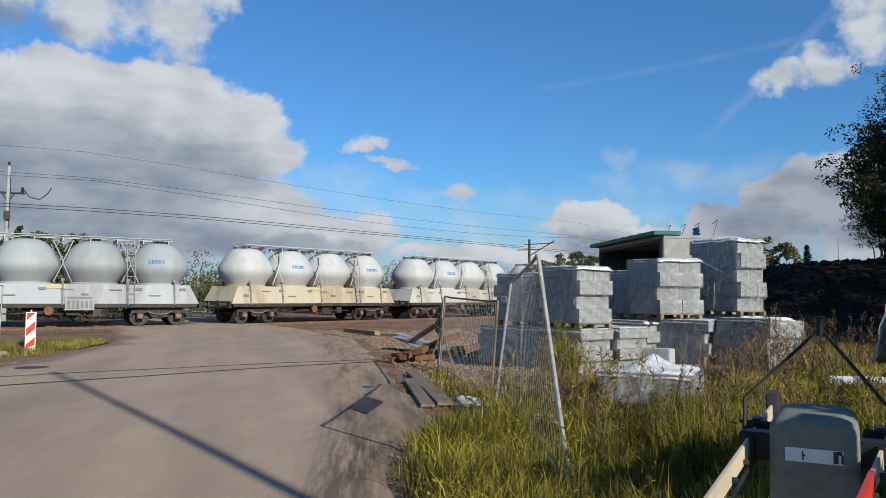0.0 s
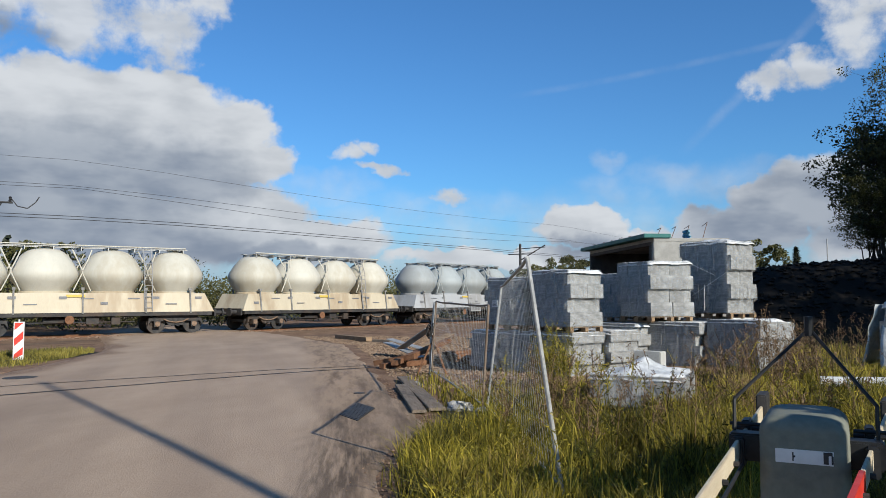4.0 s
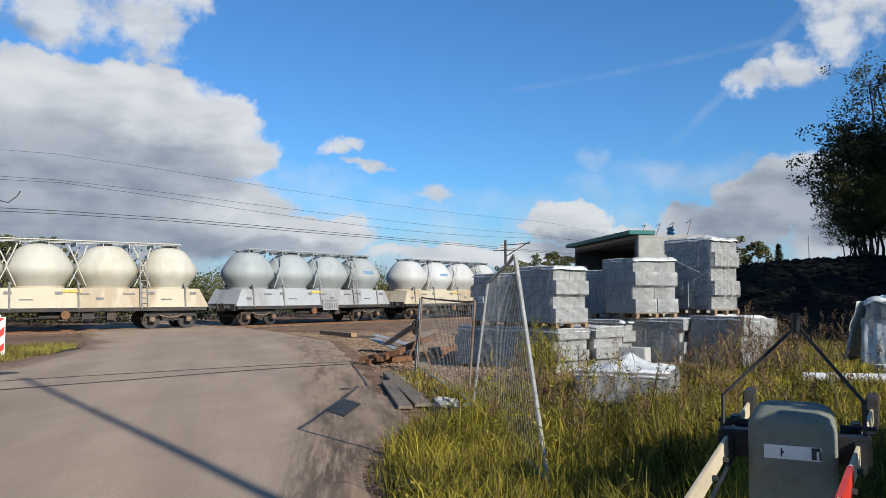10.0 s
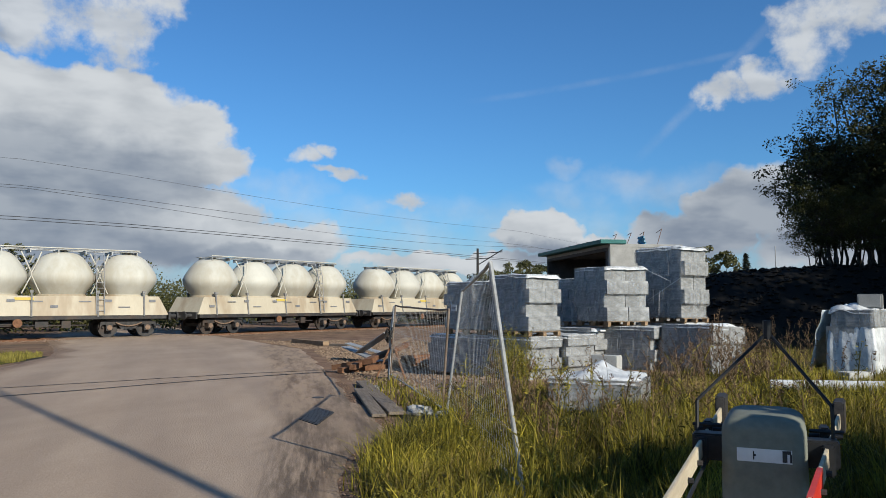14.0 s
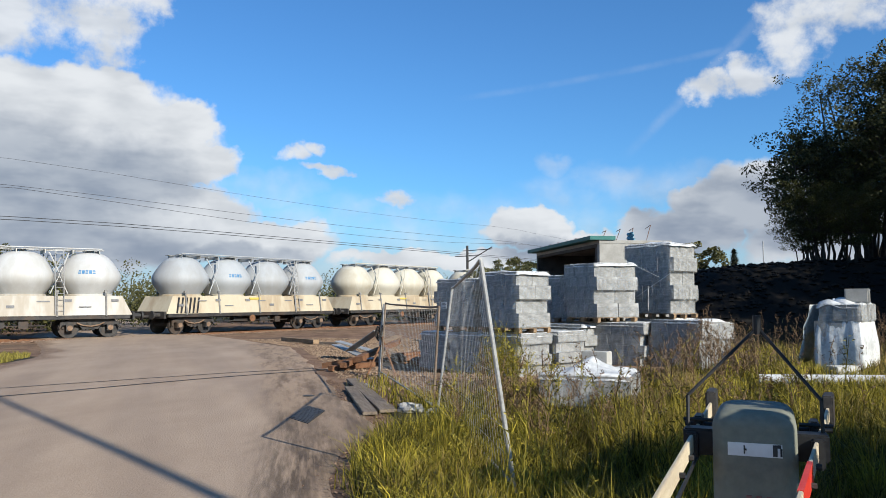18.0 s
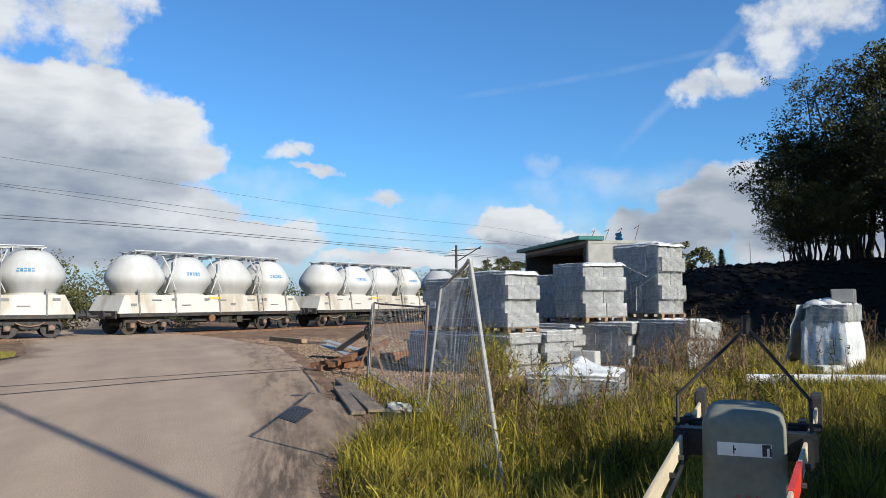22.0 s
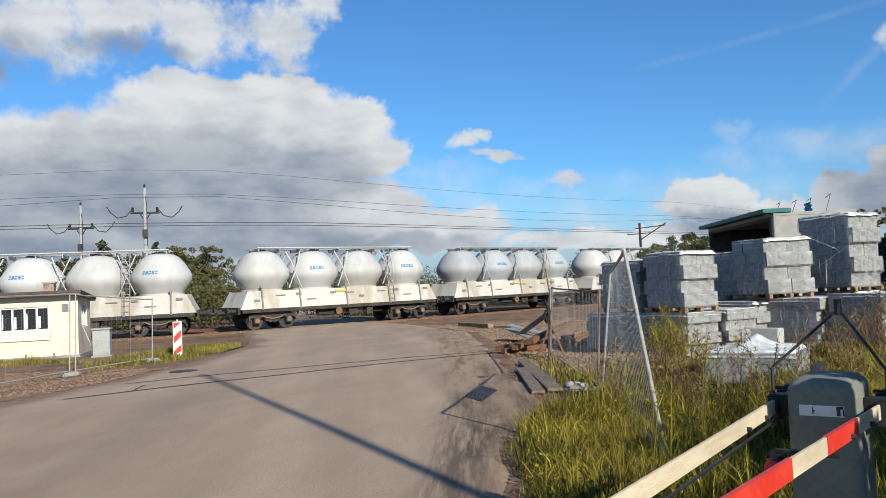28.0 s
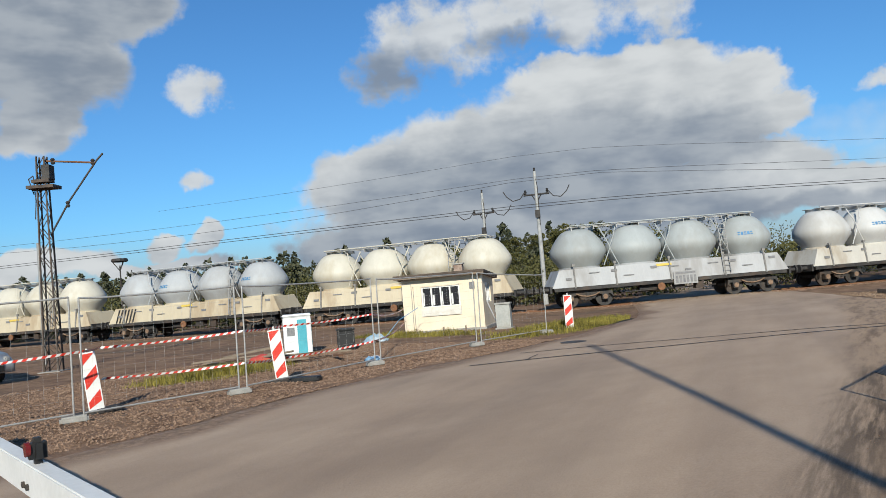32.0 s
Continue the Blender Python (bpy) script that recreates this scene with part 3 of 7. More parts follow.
def make_bogie(parent, cx):
    bm = bmesh.new()
    for y in (-1.0, 1.0):
        slab_pts = [(-1.35, 0.42), (-1.2, 0.62), (-0.5, 0.62), (-0.35, 0.42), (0.35, 0.42), (0.5, 0.62), (1.2, 0.62), (1.35, 0.42), (1.3, 0.75), (0.6, 0.92), (-0.6, 0.92), (-1.3, 0.75)]
        lo = [bm.verts.new((cx + a, y - 0.06, z)) for a, z in slab_pts]
        hi = [bm.verts.new((cx + a, y + 0.06, z)) for a, z in slab_pts]
        bm.faces.new(lo), bm.faces.new(hi[::-1])
        for i in range(len(lo)):
            j = (i + 1) % len(lo)
            bm.faces.new((lo[j], lo[i], hi[i], hi[j]))
        for a in (-0.9, 0.9):
            box(bm, cx + a - 0.16, cx + a + 0.16, y - 0.14, y + 0.14, 0.34, 0.62)
        for k in (-0.12, 0.12):
            rod(bm, (cx + k, y, 0.36), (cx + k, y, 0.72), 0.09, None, 8)
    box(bm, cx - 0.2, cx + 0.2, -1.05, 1.05, 0.5, 0.95)
    for a in (-1.15, 1.15):
        box(bm, cx + a - 0.05, cx + a + 0.05, -0.9, 0.9, 0.45, 0.6)
    ob = part("bogie", bm, DARK, parent, "dirty dark steel bogie")
    for y in (-1.13, 1.13):
        bm = bmesh.new()
        rods(bm, [(cx - 0.62, y, 0.72), (cx - 0.35, y, 0.60), (cx, y, 0.55), (cx + 0.35, y, 0.60), (cx + 0.62, y, 0.72)], 0.035)
        for a in (-0.9, 0.9):
            rod(bm, (cx + a, y - 0.04, 0.48), (cx + a, y + 0.04, 0.48), 0.13, None, 10)
        part("leaf_spring", bm, SPRING, ob, "rust-brown spring and axle boxes")
    for a in (-0.9, 0.9):
        for y in (-0.75, 0.75):
            make_wheel(ob, cx + a, y)
    return ob


def make_wagon(tank_mat, chassis_mat, marks, label, striped=False, board=False):
    """A hopper wagon with four pressure tanks; x runs along it, z up from the rail top."""
    root = thing("tank_wagon")
    # skirt: long trapezoid sides leaning inwards, sloped ends
    bm = bmesh.new()
    for side in (-1, 1):
        pts = [(-6.2, 1.08, 1.34), (6.2, 1.08, 1.34), (5.75, 2.0, 1.18), (-5.75, 2.0, 1.18)]
        vo = [bm.verts.new((x, side * y, z)) for x, z, y in pts]
        vi = [bm.verts.new((x, side * (y - 0.05), z)) for x, z, y in pts]
        bm.faces.new(vo if side < 0 else vo[::-1]), bm.faces.new(vi[::-1] if side < 0 else vi)
        for i in range(4):
            j = (i + 1) % 4
            bm.faces.new((vo[i], vi[i], vi[j], vo[j]) if side < 0 else (vo[j], vi[j], vi[i], vo[i]))
    for e in (-1, 1):
        q = [bm.verts.new(p) for p in ((e * 6.21, -1.30, 1.08), (e * 6.21, 1.30, 1.08), (e * 5.76, 1.14, 1.98), (e * 5.76, -1.14, 1.98))]
        bm.faces.new(q if e > 0 else q[::-1])
    box(bm, -5.68, 5.68, -1.17, 1.17, 1.93, 1.98)
    skirt = part("skirt", bm, chassis_mat, root)
    bm = bmesh.new()
    for side in (-1,):
        for k in range(11):
            a = -5.2 + k * 1.04 + (0.2 if k % 3 else -0.1)
            w, h = (0.55, 0.05) if k % 2 else (0.32, 0.12)
            z = 1.72 if k % 3 else 1.45
            y = side * (1.34 - 0.16 * (z - 1.08) / 1.04 + 0.018)
            box(bm, a - w / 2, a + w / 2, y - 0.012, y + 0.012, z, z + h)
    tagged(part("lettering", bm, PRINT, skirt, "faded stencilled bars"), kind="stuff")
    bm = bmesh.new()
    box(bm, -0.7, 0.1, -1.262, -1.228, 1.80, 1.92)
    part("label_plate", bm, YELLOW_MARK, skirt, "yellow plate")
    if striped:
        for k in range(6):
            bm = bmesh.new()
            x = -4.4 - k * 0.25
            q = [(x, 1.10), (x + 0.11, 1.10), (x + 0.31, 1.92), (x + 0.20, 1.92)]
            v = [bm.verts.new((a, -(1.355 - 0.16 * (z - 1.08) / 1.04), z)) for a, z in q]
            w = [bm.verts.new((a, -(1.345 - 0.16 * (z - 1.08) / 1.04), z)) for a, z in q]
            bm.faces.new(v), bm.faces.new(w[::-1])
            for i in range(4):
                bm.faces.new((v[(i + 1) % 4], v[i], w[i], w[(i + 1) % 4]))
            part("hazard_stripe", bm, BLACK, skirt, "black hazard stripe")
    if board:
        bm = bmesh.new()
        box(bm, 0.1, 1.35, -1.42, -1.38, 0.78, 1.45)
        nb = part("notice_board", bm, CHASSIS_GREY, skirt, "grey notice board with dark columns")
        for k in range(6):
            part("column", box(bmesh.new(), 0.2 + k * 0.19, 0.32 + k * 0.19, -1.432, -1.42, 0.86, 1.22), PRINT, nb)
        part("heading", box(bmesh.new(), 0.2, 1.25, -1.432, -1.42, 1.3, 1.4), PRINT, nb)
    # underframe
    bm = bmesh.new()
    box(bm, -6.25, 6.25, -0.28, 0.28, 0.86, 1.07)
    for side in (-1, 1):
        box(bm, -6.1, 6.1, side * 1.28 - 0.06, side * 1.28 + 0.06, 0.90, 1.075)
    for e in (-1, 1):
        box(bm, e * 6.22, e * 6.32, -1.3, 1.3, 0.84, 1.2)
    for k in range(7):
        x = -2.1 + k * 0.7
        box(bm, x - 0.05, x + 0.05, -1.2, 1.2, 0.84, 0.98)
    part("underframe", bm, DARK, root, "grimy dark steel underframe")
    bm = bmesh.new()
    rod(bm, (-1.6, -0.8, 0.72), (-0.5, -0.8, 0.72), 0.19, None, 14)
    box(bm, 0.2, 0.75, -1.15, -0.75, 0.55, 0.85)
    box(bm, 1.3, 1.7, -1.2, -0.8, 0.5, 0.85)
    rods(bm, [(-2.4, -1.05, 0.62), (2.4, -1.05, 0.62)], 0.03)
    part("brake_gear", bm, DARK, root)
    bm = bmesh.new()
    rod(bm, (-0.55, -1.3, 0.75), (-0.55, -1.36, 0.75), 0.2, None, 14)
    part("brake_wheel", bm, RUST, root, "rusty hand wheel")
    for e in (-1, 1):
        for y in (-0.875, 0.875):
            bm = bmesh.new()
            rod(bm, (e * 6.3, y, 1.02), (e * 6.72, y, 1.02), 0.1, None, 10)
            rod(bm, (e * 6.72, y, 1.02), (e * 6.8, y, 1.02), 0.22, None, 14)
            part("buffer", bm, DARK, root)
        bm = bmesh.new()
        rod(bm, (e * 6.2, 0, 0.95), (e * 6.94, 0, 0.93), 0.07, None, 8)
        part("coupling", bm, DARK, root)
        make_bogie(root, e * 4.35)
    # tanks
    for i, cx in enumerate(TANK_X):
        bm = bmesh.new()
        lathe(bm, TANK_PROFILE, 36, (cx, 0, 0))
        tank = part("tank", bm, tank_mat, root, "", True)
        bm = bmesh.new()
        rod(bm, (cx, 0, 4.07), (cx, 0, 4.18), 0.27, None, 16)
        rod(bm, (cx, 0, 4.18), (cx, 0, 4.21), 0.31, None, 16)
        part("lid", bm, tank_mat, tank)
        bm = bmesh.new()
        lathe(bm, [(0.90, 1.94), (1.10, 1.97), (1.10, 2.06), (1.02, 2.10)], 28, (cx, 0, 0))
        part("saddle", bm, chassis_mat, tank)
        if i in marks:
            bm = bmesh.new()
            tank_mark(bm, cx, -1, -0.25, 0.8, 3.04, 3.21, 5)
            part("logo", bm, BLUE_MARK, tank, "blue logo bars")
    # stiffeners on the skirt
    for x in (-5.0, -2.85, 0.0, 2.85, 5.0):
        for side in (-1, 1):
            bm = bmesh.new()
            a, b = Vector((x, side * 1.37, 1.02)), Vector((x, side * 1.2, 2.2))
            rod(bm, a, b, 0.045, None, 6)
            box(bm, x - 0.07, x + 0.07, side * 1.2 - 0.07, side * 1.2 + 0.07, 2.14, 2.26)
            part("stiffener", bm, STIFF, root)
    # braces between tanks
    for x in (-2.96, 0.0, 2.96):
        for side in (-1, 1):
            bm = bmesh.new()
            y = side * 1.0
            rods(bm, [(x - 0.38, y, 2.1), (x, y, 2.95), (x + 0.38, y, 2.1)], 0.028)
            rods(bm, [(x - 0.42, y * 0.8, 4.04), (x - 0.2, y, 3.5), (x, y, 3.05), (x + 0.2, y, 3.5), (x + 0.42, y * 0.8, 4.04)], 0.032)
            rods(bm, [(x, y, 2.95), (x, y, 3.05)], 0.04)
            tagged(part("brace", bm, tank_mat, root), kind="stuff")
    # ladder
    for side in (-1, 1):
        bm = bmesh.new()
        x = 2.95
        for dx in (-0.18, 0.18):
            rods(bm, [(x + dx, side * 1.42, 1.15), (x + dx, side * 1.28, 2.2), (x + dx, side * 1.2, 3.3), (x + dx, side * 0.85, 4.19)], 0.022)
        for k in range(11):
            z = 1.3 + k * 0.27
            y = 1.41 - 0.13 * (z - 1.15) / 1.05 if z < 2.2 else (1.28 - 0.08 * (z - 2.2) / 1.1 if z < 3.3 else 1.2 - 0.3 * (z - 3.3) / 0.95)
            rod(bm, (x - 0.18, side * y, z), (x + 0.18, side * y, z), 0.014, None, 5)
        part("ladder", bm, CHASSIS_GREY, root)
    # walkway and pipe on top
    bm = bmesh.new()
    box(bm, -5.0, 5.0, -0.60, -0.32, 4.19, 4.22)
    box(bm, -5.0, 5.0, 0.32, 0.60, 4.19, 4.22)
    for k in range(9):
        x = -4.8 + 1.2 * k
        box(bm, x - 0.02, x + 0.02, -0.60, 0.60, 4.02, 4.19)
    part("walkway", bm, STEEL, root)
    bm = bmesh.new()
    rods(bm, [(-4.9, -0.66, 4.27), (4.9, -0.66, 4.27)], 0.03)
    part("air_pipe", bm, tank_mat, root)
    tagged(root, label, "wagon", "wagons of the cement train")
    return root


VARIANTS = {
    "white": (TANK_WHITE, CHASSIS_WHITE, (1, 3), "white four-tank cement wagon with a white skirt and blue logo", False, False),
    "mixed": (TANK_WHITE, CHASSIS_CREAM, (1, 3), "white four-tank cement wagon on a stained cream skirt", False, False),
    "cream": (TANK_CREAM, CHASSIS_CREAM, (), "dirty cream four-tank cement wagon with a stained skirt", False, False),
    "grey": (TANK_GREY, CHASSIS_GREY, (3,), "dull grey four-tank cement wagon with a blue logo", False, True),
    "pale": (TANK_PALE, CHASSIS_CREAM, (1, 3), "pale grey four-tank cement wagon with hazard-striped skirt end", True, False),
    "pale_white": (TANK_PALE, CHASSIS_WHITE, (1, 3), "pale grey four-tank cement wagon on a white skirt", False, False),
}
ORDER = ["white", "grey", "white", "white", "mixed", "grey", "cream", "cream", "mixed", "grey", "cream", "cream", "cream", "pale", "white", "white", "white", "pale_white",
         "white", "white", "grey", "cream", "pale", "cream"]
FIRST = -5
masters = {k: make_wagon(*v) for k, v in VARIANTS.items()}
used = set()
wagons = []
for i, kind in enumerate(ORDER):
    if kind in used:
        w = copy_thing(masters[kind], Matrix.Identity(4))
    else:
        w = masters[kind]
        used.add(kind)
    wagons.append((FIRST + i, w))


def run(t):
    """Metres that the train has gone after t seconds; it slows a little."""
    return -2.88 + 7.36 * t - 0.02245 * t * t


def wagon_pose(k, t):
    s = run(t) - WAGON * k + ARC / 2 - WAGON / 2
    (a, ha), (b, hb) = track(s - 4.35), track(s + 4.35)
    c = (a + b) / 2
    return pose(c.x, c.y, RAIL_TOP, 0, 0, math.degrees(math.atan2(b.y - a.y, b.x - a.x)))


# ---- stacks of wrapped building blocks ----
def wrap_material():
    m = surface("stretch_wrapped_block", (0.21, 0.21, 0.206), (0.42, 0.42, 0.406), 2.2, 0.38, 0.35, 9, c=(0.82, 0.82, 0.80), patch=0.75, stretch=(1, 1, 2.6), vary=0.10, spec=0.25)
    nt = m.node_tree
    p = nt.nodes["Principled BSDF"]
    p.inputs["Coat Weight"].default_value, p.inputs["Coat Roughness"].default_value = 0.04, 0.3
    return m


def film_material():
    """Thin clear film: mostly see-through, milky along its folds."""
    m = surface("stretch_film", (0.56, 0.56, 0.55), (0.84, 0.84, 0.82), 3, 0.22, 0.7, 10, spec=0.25, stretch=(1, 1, 0.35))
    nt = m.node_tree
    p, out = nt.nodes["Principled BSDF"], nt.nodes["Material Output"]
    tc = nt.nodes.new("ShaderNodeTexCoord")
    mp = nt.nodes.new("ShaderNodeMapping")
    mp.inputs["Scale"].default_value = (1.6, 1.6, 0.5)
    nt.links.new(tc.outputs["Object"], mp.inputs[0])
    big = noise_node(nt, mp.outputs[0], 3.0, 5, 0.65)
    clear = nt.nodes.new("ShaderNodeBsdfTransparent")
    mx = nt.nodes.new("ShaderNodeMixShader")
    nt.links.new(math_node(nt, "ADD", math_node(nt, "MULTIPLY", smooth(nt, big, 0.42, 0.7), 0.42), 0.05), mx.inputs[0])
    nt.links.new(clear.outputs[0], mx.inputs[1]), nt.links.new(p.outputs[0], mx.inputs[2])
    nt.links.new(mx.outputs[0], out.inputs[0])
    return m


WRAP = wrap_material()
FILM = film_material()
PLASTIC = surface("plastic_sheet", (0.52, 0.53, 0.525), (0.86, 0.86, 0.84), 3.0, 0.3, 0.6, 14, spec=0.5)
BLOCK = surface("aerated_block", (0.46, 0.45, 0.42), (0.58, 0.57, 0.53), 3, 0.9, 0.3, 40, vary=0.2)


def crumple(bm, amount, scale, seed):
    for v in bm.verts:
        n = noise.noise_vector(v.co * scale + Vector((seed, seed * 1.7, 0)))
        v.co += n * amount


def block_courses(bm, w, d, z0, z1, rows, seed, bulge=0.025):
    """One wrapped load: courses that stand in and out a little, their edges drawn in by the film."""
    rng = random.Random(seed)
    h = (z1 - z0) / rows
    for k in range(rows):
        dx0, dx1, dy0, dy1 = (rng.uniform(-bulge, bulge) for _ in range(4))
        b0 = len(bm.verts)
        box(bm, dx0, w + dx1, dy0, d + dy1, z0 + k * h, z0 + (k + 1) * h - 0.004, bevel=0.022)
    return bm


def pallet(parent, w, d, z, m=None):
    for k in range(3):
        bm = bmesh.new()
        y = d * (0.05 + 0.45 * k)
        box(bm, 0.02, w - 0.02, y - 0.045 + 0.02, y + 0.055, z + 0.0, z + 0.022)
        for x in (0.06, w / 2, w - 0.06):
            box(bm, x - 0.06, x + 0.06, y - 0.03, y + 0.055, z + 0.022, z + 0.10)
        part("pallet_runner", bm, PALLET, parent)
    for k in range(6):
        bm = bmesh.new()
        x = w * (0.05 + 0.9 * k / 5)
        box(bm, x - 0.05, x + 0.05, 0.0, d, z + 0.10, z + 0.122)
        part("pallet_board", bm, PALLET, parent)


def stack(corner, facing, w, d, z0, z1, rows, seed, label, with_pallet=True, lean=0.0, sheet=0.0, peak=0.0):
    """A wrapped pallet load. corner: the edge between its shaded and its sunlit side; facing: heading of the shaded side's outward normal, degrees."""
    a = radians(facing)
    n = Vector((math.cos(a), math.sin(a)))
    u = Vector((-n.y, n.x))                     # along the shaded face, towards the corner
    m = Matrix.Translation((corner[0], corner[1], z0)) @ Matrix(((u.x, -n.x, 0, 0), (u.y, -n.y, 0, 0), (0, 0, 1, 0), (0, 0, 0, 1))) @ pose(0, 0, 0, lean, 0, 0) @ pose(-w, 0, 0)
    root = thing("block_pallet", m)
    base = 0.122 if with_pallet else 0.0
    if with_pallet:
        pallet(root, w, d, 0.0)
    h = (z1 - z0 - base) / rows
    rng = random.Random(seed)
    shifts = []
    for k in range(rows):
        nx, ny = 3, 2
        bw, bd = w / nx, d / ny
        bm = bmesh.new()
        box(bm, 0.0, bw, 0.0, bd, 0.0, h - 0.001, bevel=0.004)
        for v in bm.verts:
            v.co += noise.noise_vector(v.co * 5 + Vector((seed, k, 0))) * 0.007
        push = (-0.06 if (k + seed) % 2 else 0.02) + rng.uniform(-0.015, 0.015)
        shifts.append(push)
        first_block = part("block", bm, WRAP, root)
        for ix in range(nx):
            for iy in range(ny):
                ob = first_block if ix == iy == 0 else copy_thing(first_block, Matrix.Identity(4))
                ob.location = (ix * bw + push + rng.uniform(-0.006, 0.006), iy * bd + rng.uniform(-0.012, 0.012), base + k * h)
    # loose folds of film on top and at the sunlit corner
    bm = bmesh.new()
    g = bmesh.ops.create_grid(bm, x_segments=22, y_segments=16, size=0.5)
    for v in bm.verts:
        x, y = (v.co.x + 0.5) * (w + 0.03) - 0.015, (v.co.y + 0.5) * (d + 0.03) - 0.015
        rim = min(x + 0.015, w + 0.015 - x, y + 0.015, d + 0.015 - y)
        v.co = Vector((x, y, base + rows * h + 0.006 + 0.02 * max(0, noise.noise((x * 9 + seed, y * 9, 0))) + sheet * max(0, noise.noise((x * 2.5, y * 2.5, seed))) - (0.07 if rim < 0.03 else 0) + peak * max(0, 1 - abs(x - 0.55 * w) / (0.36 * w)) ** 0.8 * max(0, 1 - abs(y - 0.5 * d) / (0.5 * d))))
    bmesh.ops.solidify(bm, geom=bm.faces[:], thickness=0.006)
    part("film_top", bm, PLASTIC, root, "crumpled clear film", True)
    bm = bmesh.new()
    nu, nv = 40, rows * 5
    grid = []
    for j in range(nv + 1):
        row = []
        for i in range(nu):
            f = i / nu * 2 * (w + d)
            x, y, ox, oy = (f, 0, 0, -1) if f < w else ((w, f - w, 1, 0) if f < w + d else ((2 * w + d - f, d, 0, 1) if f < 2 * w + d else (0, 2 * (w + d) - f, -1, 0)))
            z = base - 0.03 + (rows * h + 0.05) * j / nv
            x += shifts[min(rows - 1, j // 5)] if 0 < j < nv else 0
            off = 0.02 + 0.012 * noise.noise((f * 2.5, z * 4, seed)) + 0.008 * noise.noise((f * 9, z * 3, seed + 5))
            row.append(bm.verts.new((x + ox * off, y + oy * off, z)))
        grid.append(row)
    for j in range(nv):
        for i in range(nu):
            k = (i + 1) % nu
            bm.faces.new((grid[j][i], grid[j][k], grid[j + 1][k], grid[j + 1][i]))
    bmesh.ops.solidify(bm, geom=bm.faces[:], thickness=0.003)
    part("stretch_wrap", bm, FILM, root, "wrinkled clear stretch film", True)
    tagged(root, label, "block pallet", "wrapped pallets of blocks")
    return root


FACE = 217
GREY_LOAD = "grey building blocks shrink-wrapped on a wooden pallet"
LOW_LOAD = "lower pallet of grey blocks wrapped in clear film"


def facing_vectors(facing=FACE):
    n = Vector((math.cos(radians(facing)), math.sin(radians(facing))))
    return n, Vector((-n.y, n.x))


N_, U_ = facing_vectors()


def corner_from(c, du=0.0, dn=0.0):
    """Shift a corner along the shaded face (du) and backwards (dn)."""
    return (c[0] - U_.x * du - N_.x * dn, c[1] - U_.y * du - N_.y * dn)


# lower tier, then upper tier
stack((2.22, 14.86), FACE, 1.1, 0.9, -0.02, 0.93, 4, 1, LOW_LOAD)
stack(corner_from((2.22, 14.86), 1.14), FACE, 1.0, 1.0, -0.02, 0.92, 4, 2, LOW_LOAD)
stack(corner_from((2.22, 14.86), 2.17), FACE, 0.96, 1.0, -0.02, 0.90, 4, 15, LOW_LOAD)
stack(corner_from((2.22, 14.86), -0.02, 1.05), FACE, 1.1, 0.9, -0.02, 0.94, 4, 3, LOW_LOAD)
stack((2.19, 14.88), FACE - 2, 1.1, 0.88, 0.93, 2.15, 4, 4, GREY_LOAD, sheet=0.05)
labelled = stack(corner_from((2.19, 14.88), 1.32, 0.05), FACE + 2, 1.2, 1.0, 0.92, 2.04, 4, 5, GREY_LOAD, sheet=0.05)
stack((3.78, 16.2), FACE + 2, 1.1, 1.0, 0.03, 1.06, 4, 6, LOW_LOAD)
stack((4.86, 15.6), FACE + 4, 1.2, 1.0, 0.06, 1.10, 4, 7, LOW_LOAD)
stack((5.66, 14.6), FACE - 6, 1.25, 1.0, 0.06, 1.17, 3, 8, "leaning pallet of grey blocks in torn film", lean=-3, sheet=0.08)
stack((3.72, 17.3), FACE, 0.85, 1.0, 1.06, 2.15, 4, 9, GREY_LOAD)
stack((4.02, 16.02), FACE - 8, 0.95, 1.2, 1.10, 2.36, 4, 10, GREY_LOAD, sheet=0.05)
stack((6.00, 16.95), FACE, 1.25, 1.0, 0.05, 1.15, 4, 16, LOW_LOAD)
tall = stack((5.98, 16.92), FACE, 1.25, 0.98, 1.15, 2.86, 5, 11, "tall pallet of grey blocks wrapped in film", sheet=0.08)
stack((3.06, 10.5), FACE + 28, 1.3, 0.95, -0.03, 0.52, 1, 12, "low pallet of blocks under crumpled plastic film", sheet=0.10, peak=0.2)
pale = stack((7.80, 12.86), FACE + 6, 0.70, 0.85, 0.20, 1.48, 4, 13, "pallet of pale blocks in torn white wrapping", sheet=0.16)
bm = bmesh.new()
bmesh.ops.create_cube(bm, size=1)
bmesh.ops.delete(bm, geom=[f for f in bm.faces if f.normal.z < -0.5], context="FACES")
bmesh.ops.subdivide_edges(bm, edges=bm.edges[:], cuts=15, use_grid_fill=True)
for v in bm.verts:
    p = v.co + Vector((0.5, 0.5, 0.5))
    swell = 0.03 + 0.07 * math.sin(math.pi * min(1, p.z * 1.1)) * (0.6 + noise.noise((p.x * 3, p.y * 3, 7)))
    q = Vector((p.x * 0.76 - 0.03, p.y * 0.89 - 0.02, 0.14 + p.z * 1.20))
    out = Vector((v.co.x, v.co.y, 0)) * 2
    fold = 0.02 * noise.noise((p.x * 14, p.y * 14, p.z * 3)) - 0.07 * max(0, p.z - 0.8) * 5 * (out.length - 0.9)
    v.co = q + out * (swell * 0.6 + fold - 0.11 * p.z ** 1.5) + Vector((0, 0, (0.12 * noise.noise((p.x * 3, p.y * 3, 1)) - 0.10 * max(0, p.x - 0.6)) * p.z))
bmesh.ops.solidify(bm, geom=bm.faces[:], thickness=0.006)
part("torn_wrapping", bm, PLASTIC, pale, "baggy white film wrapping", True)


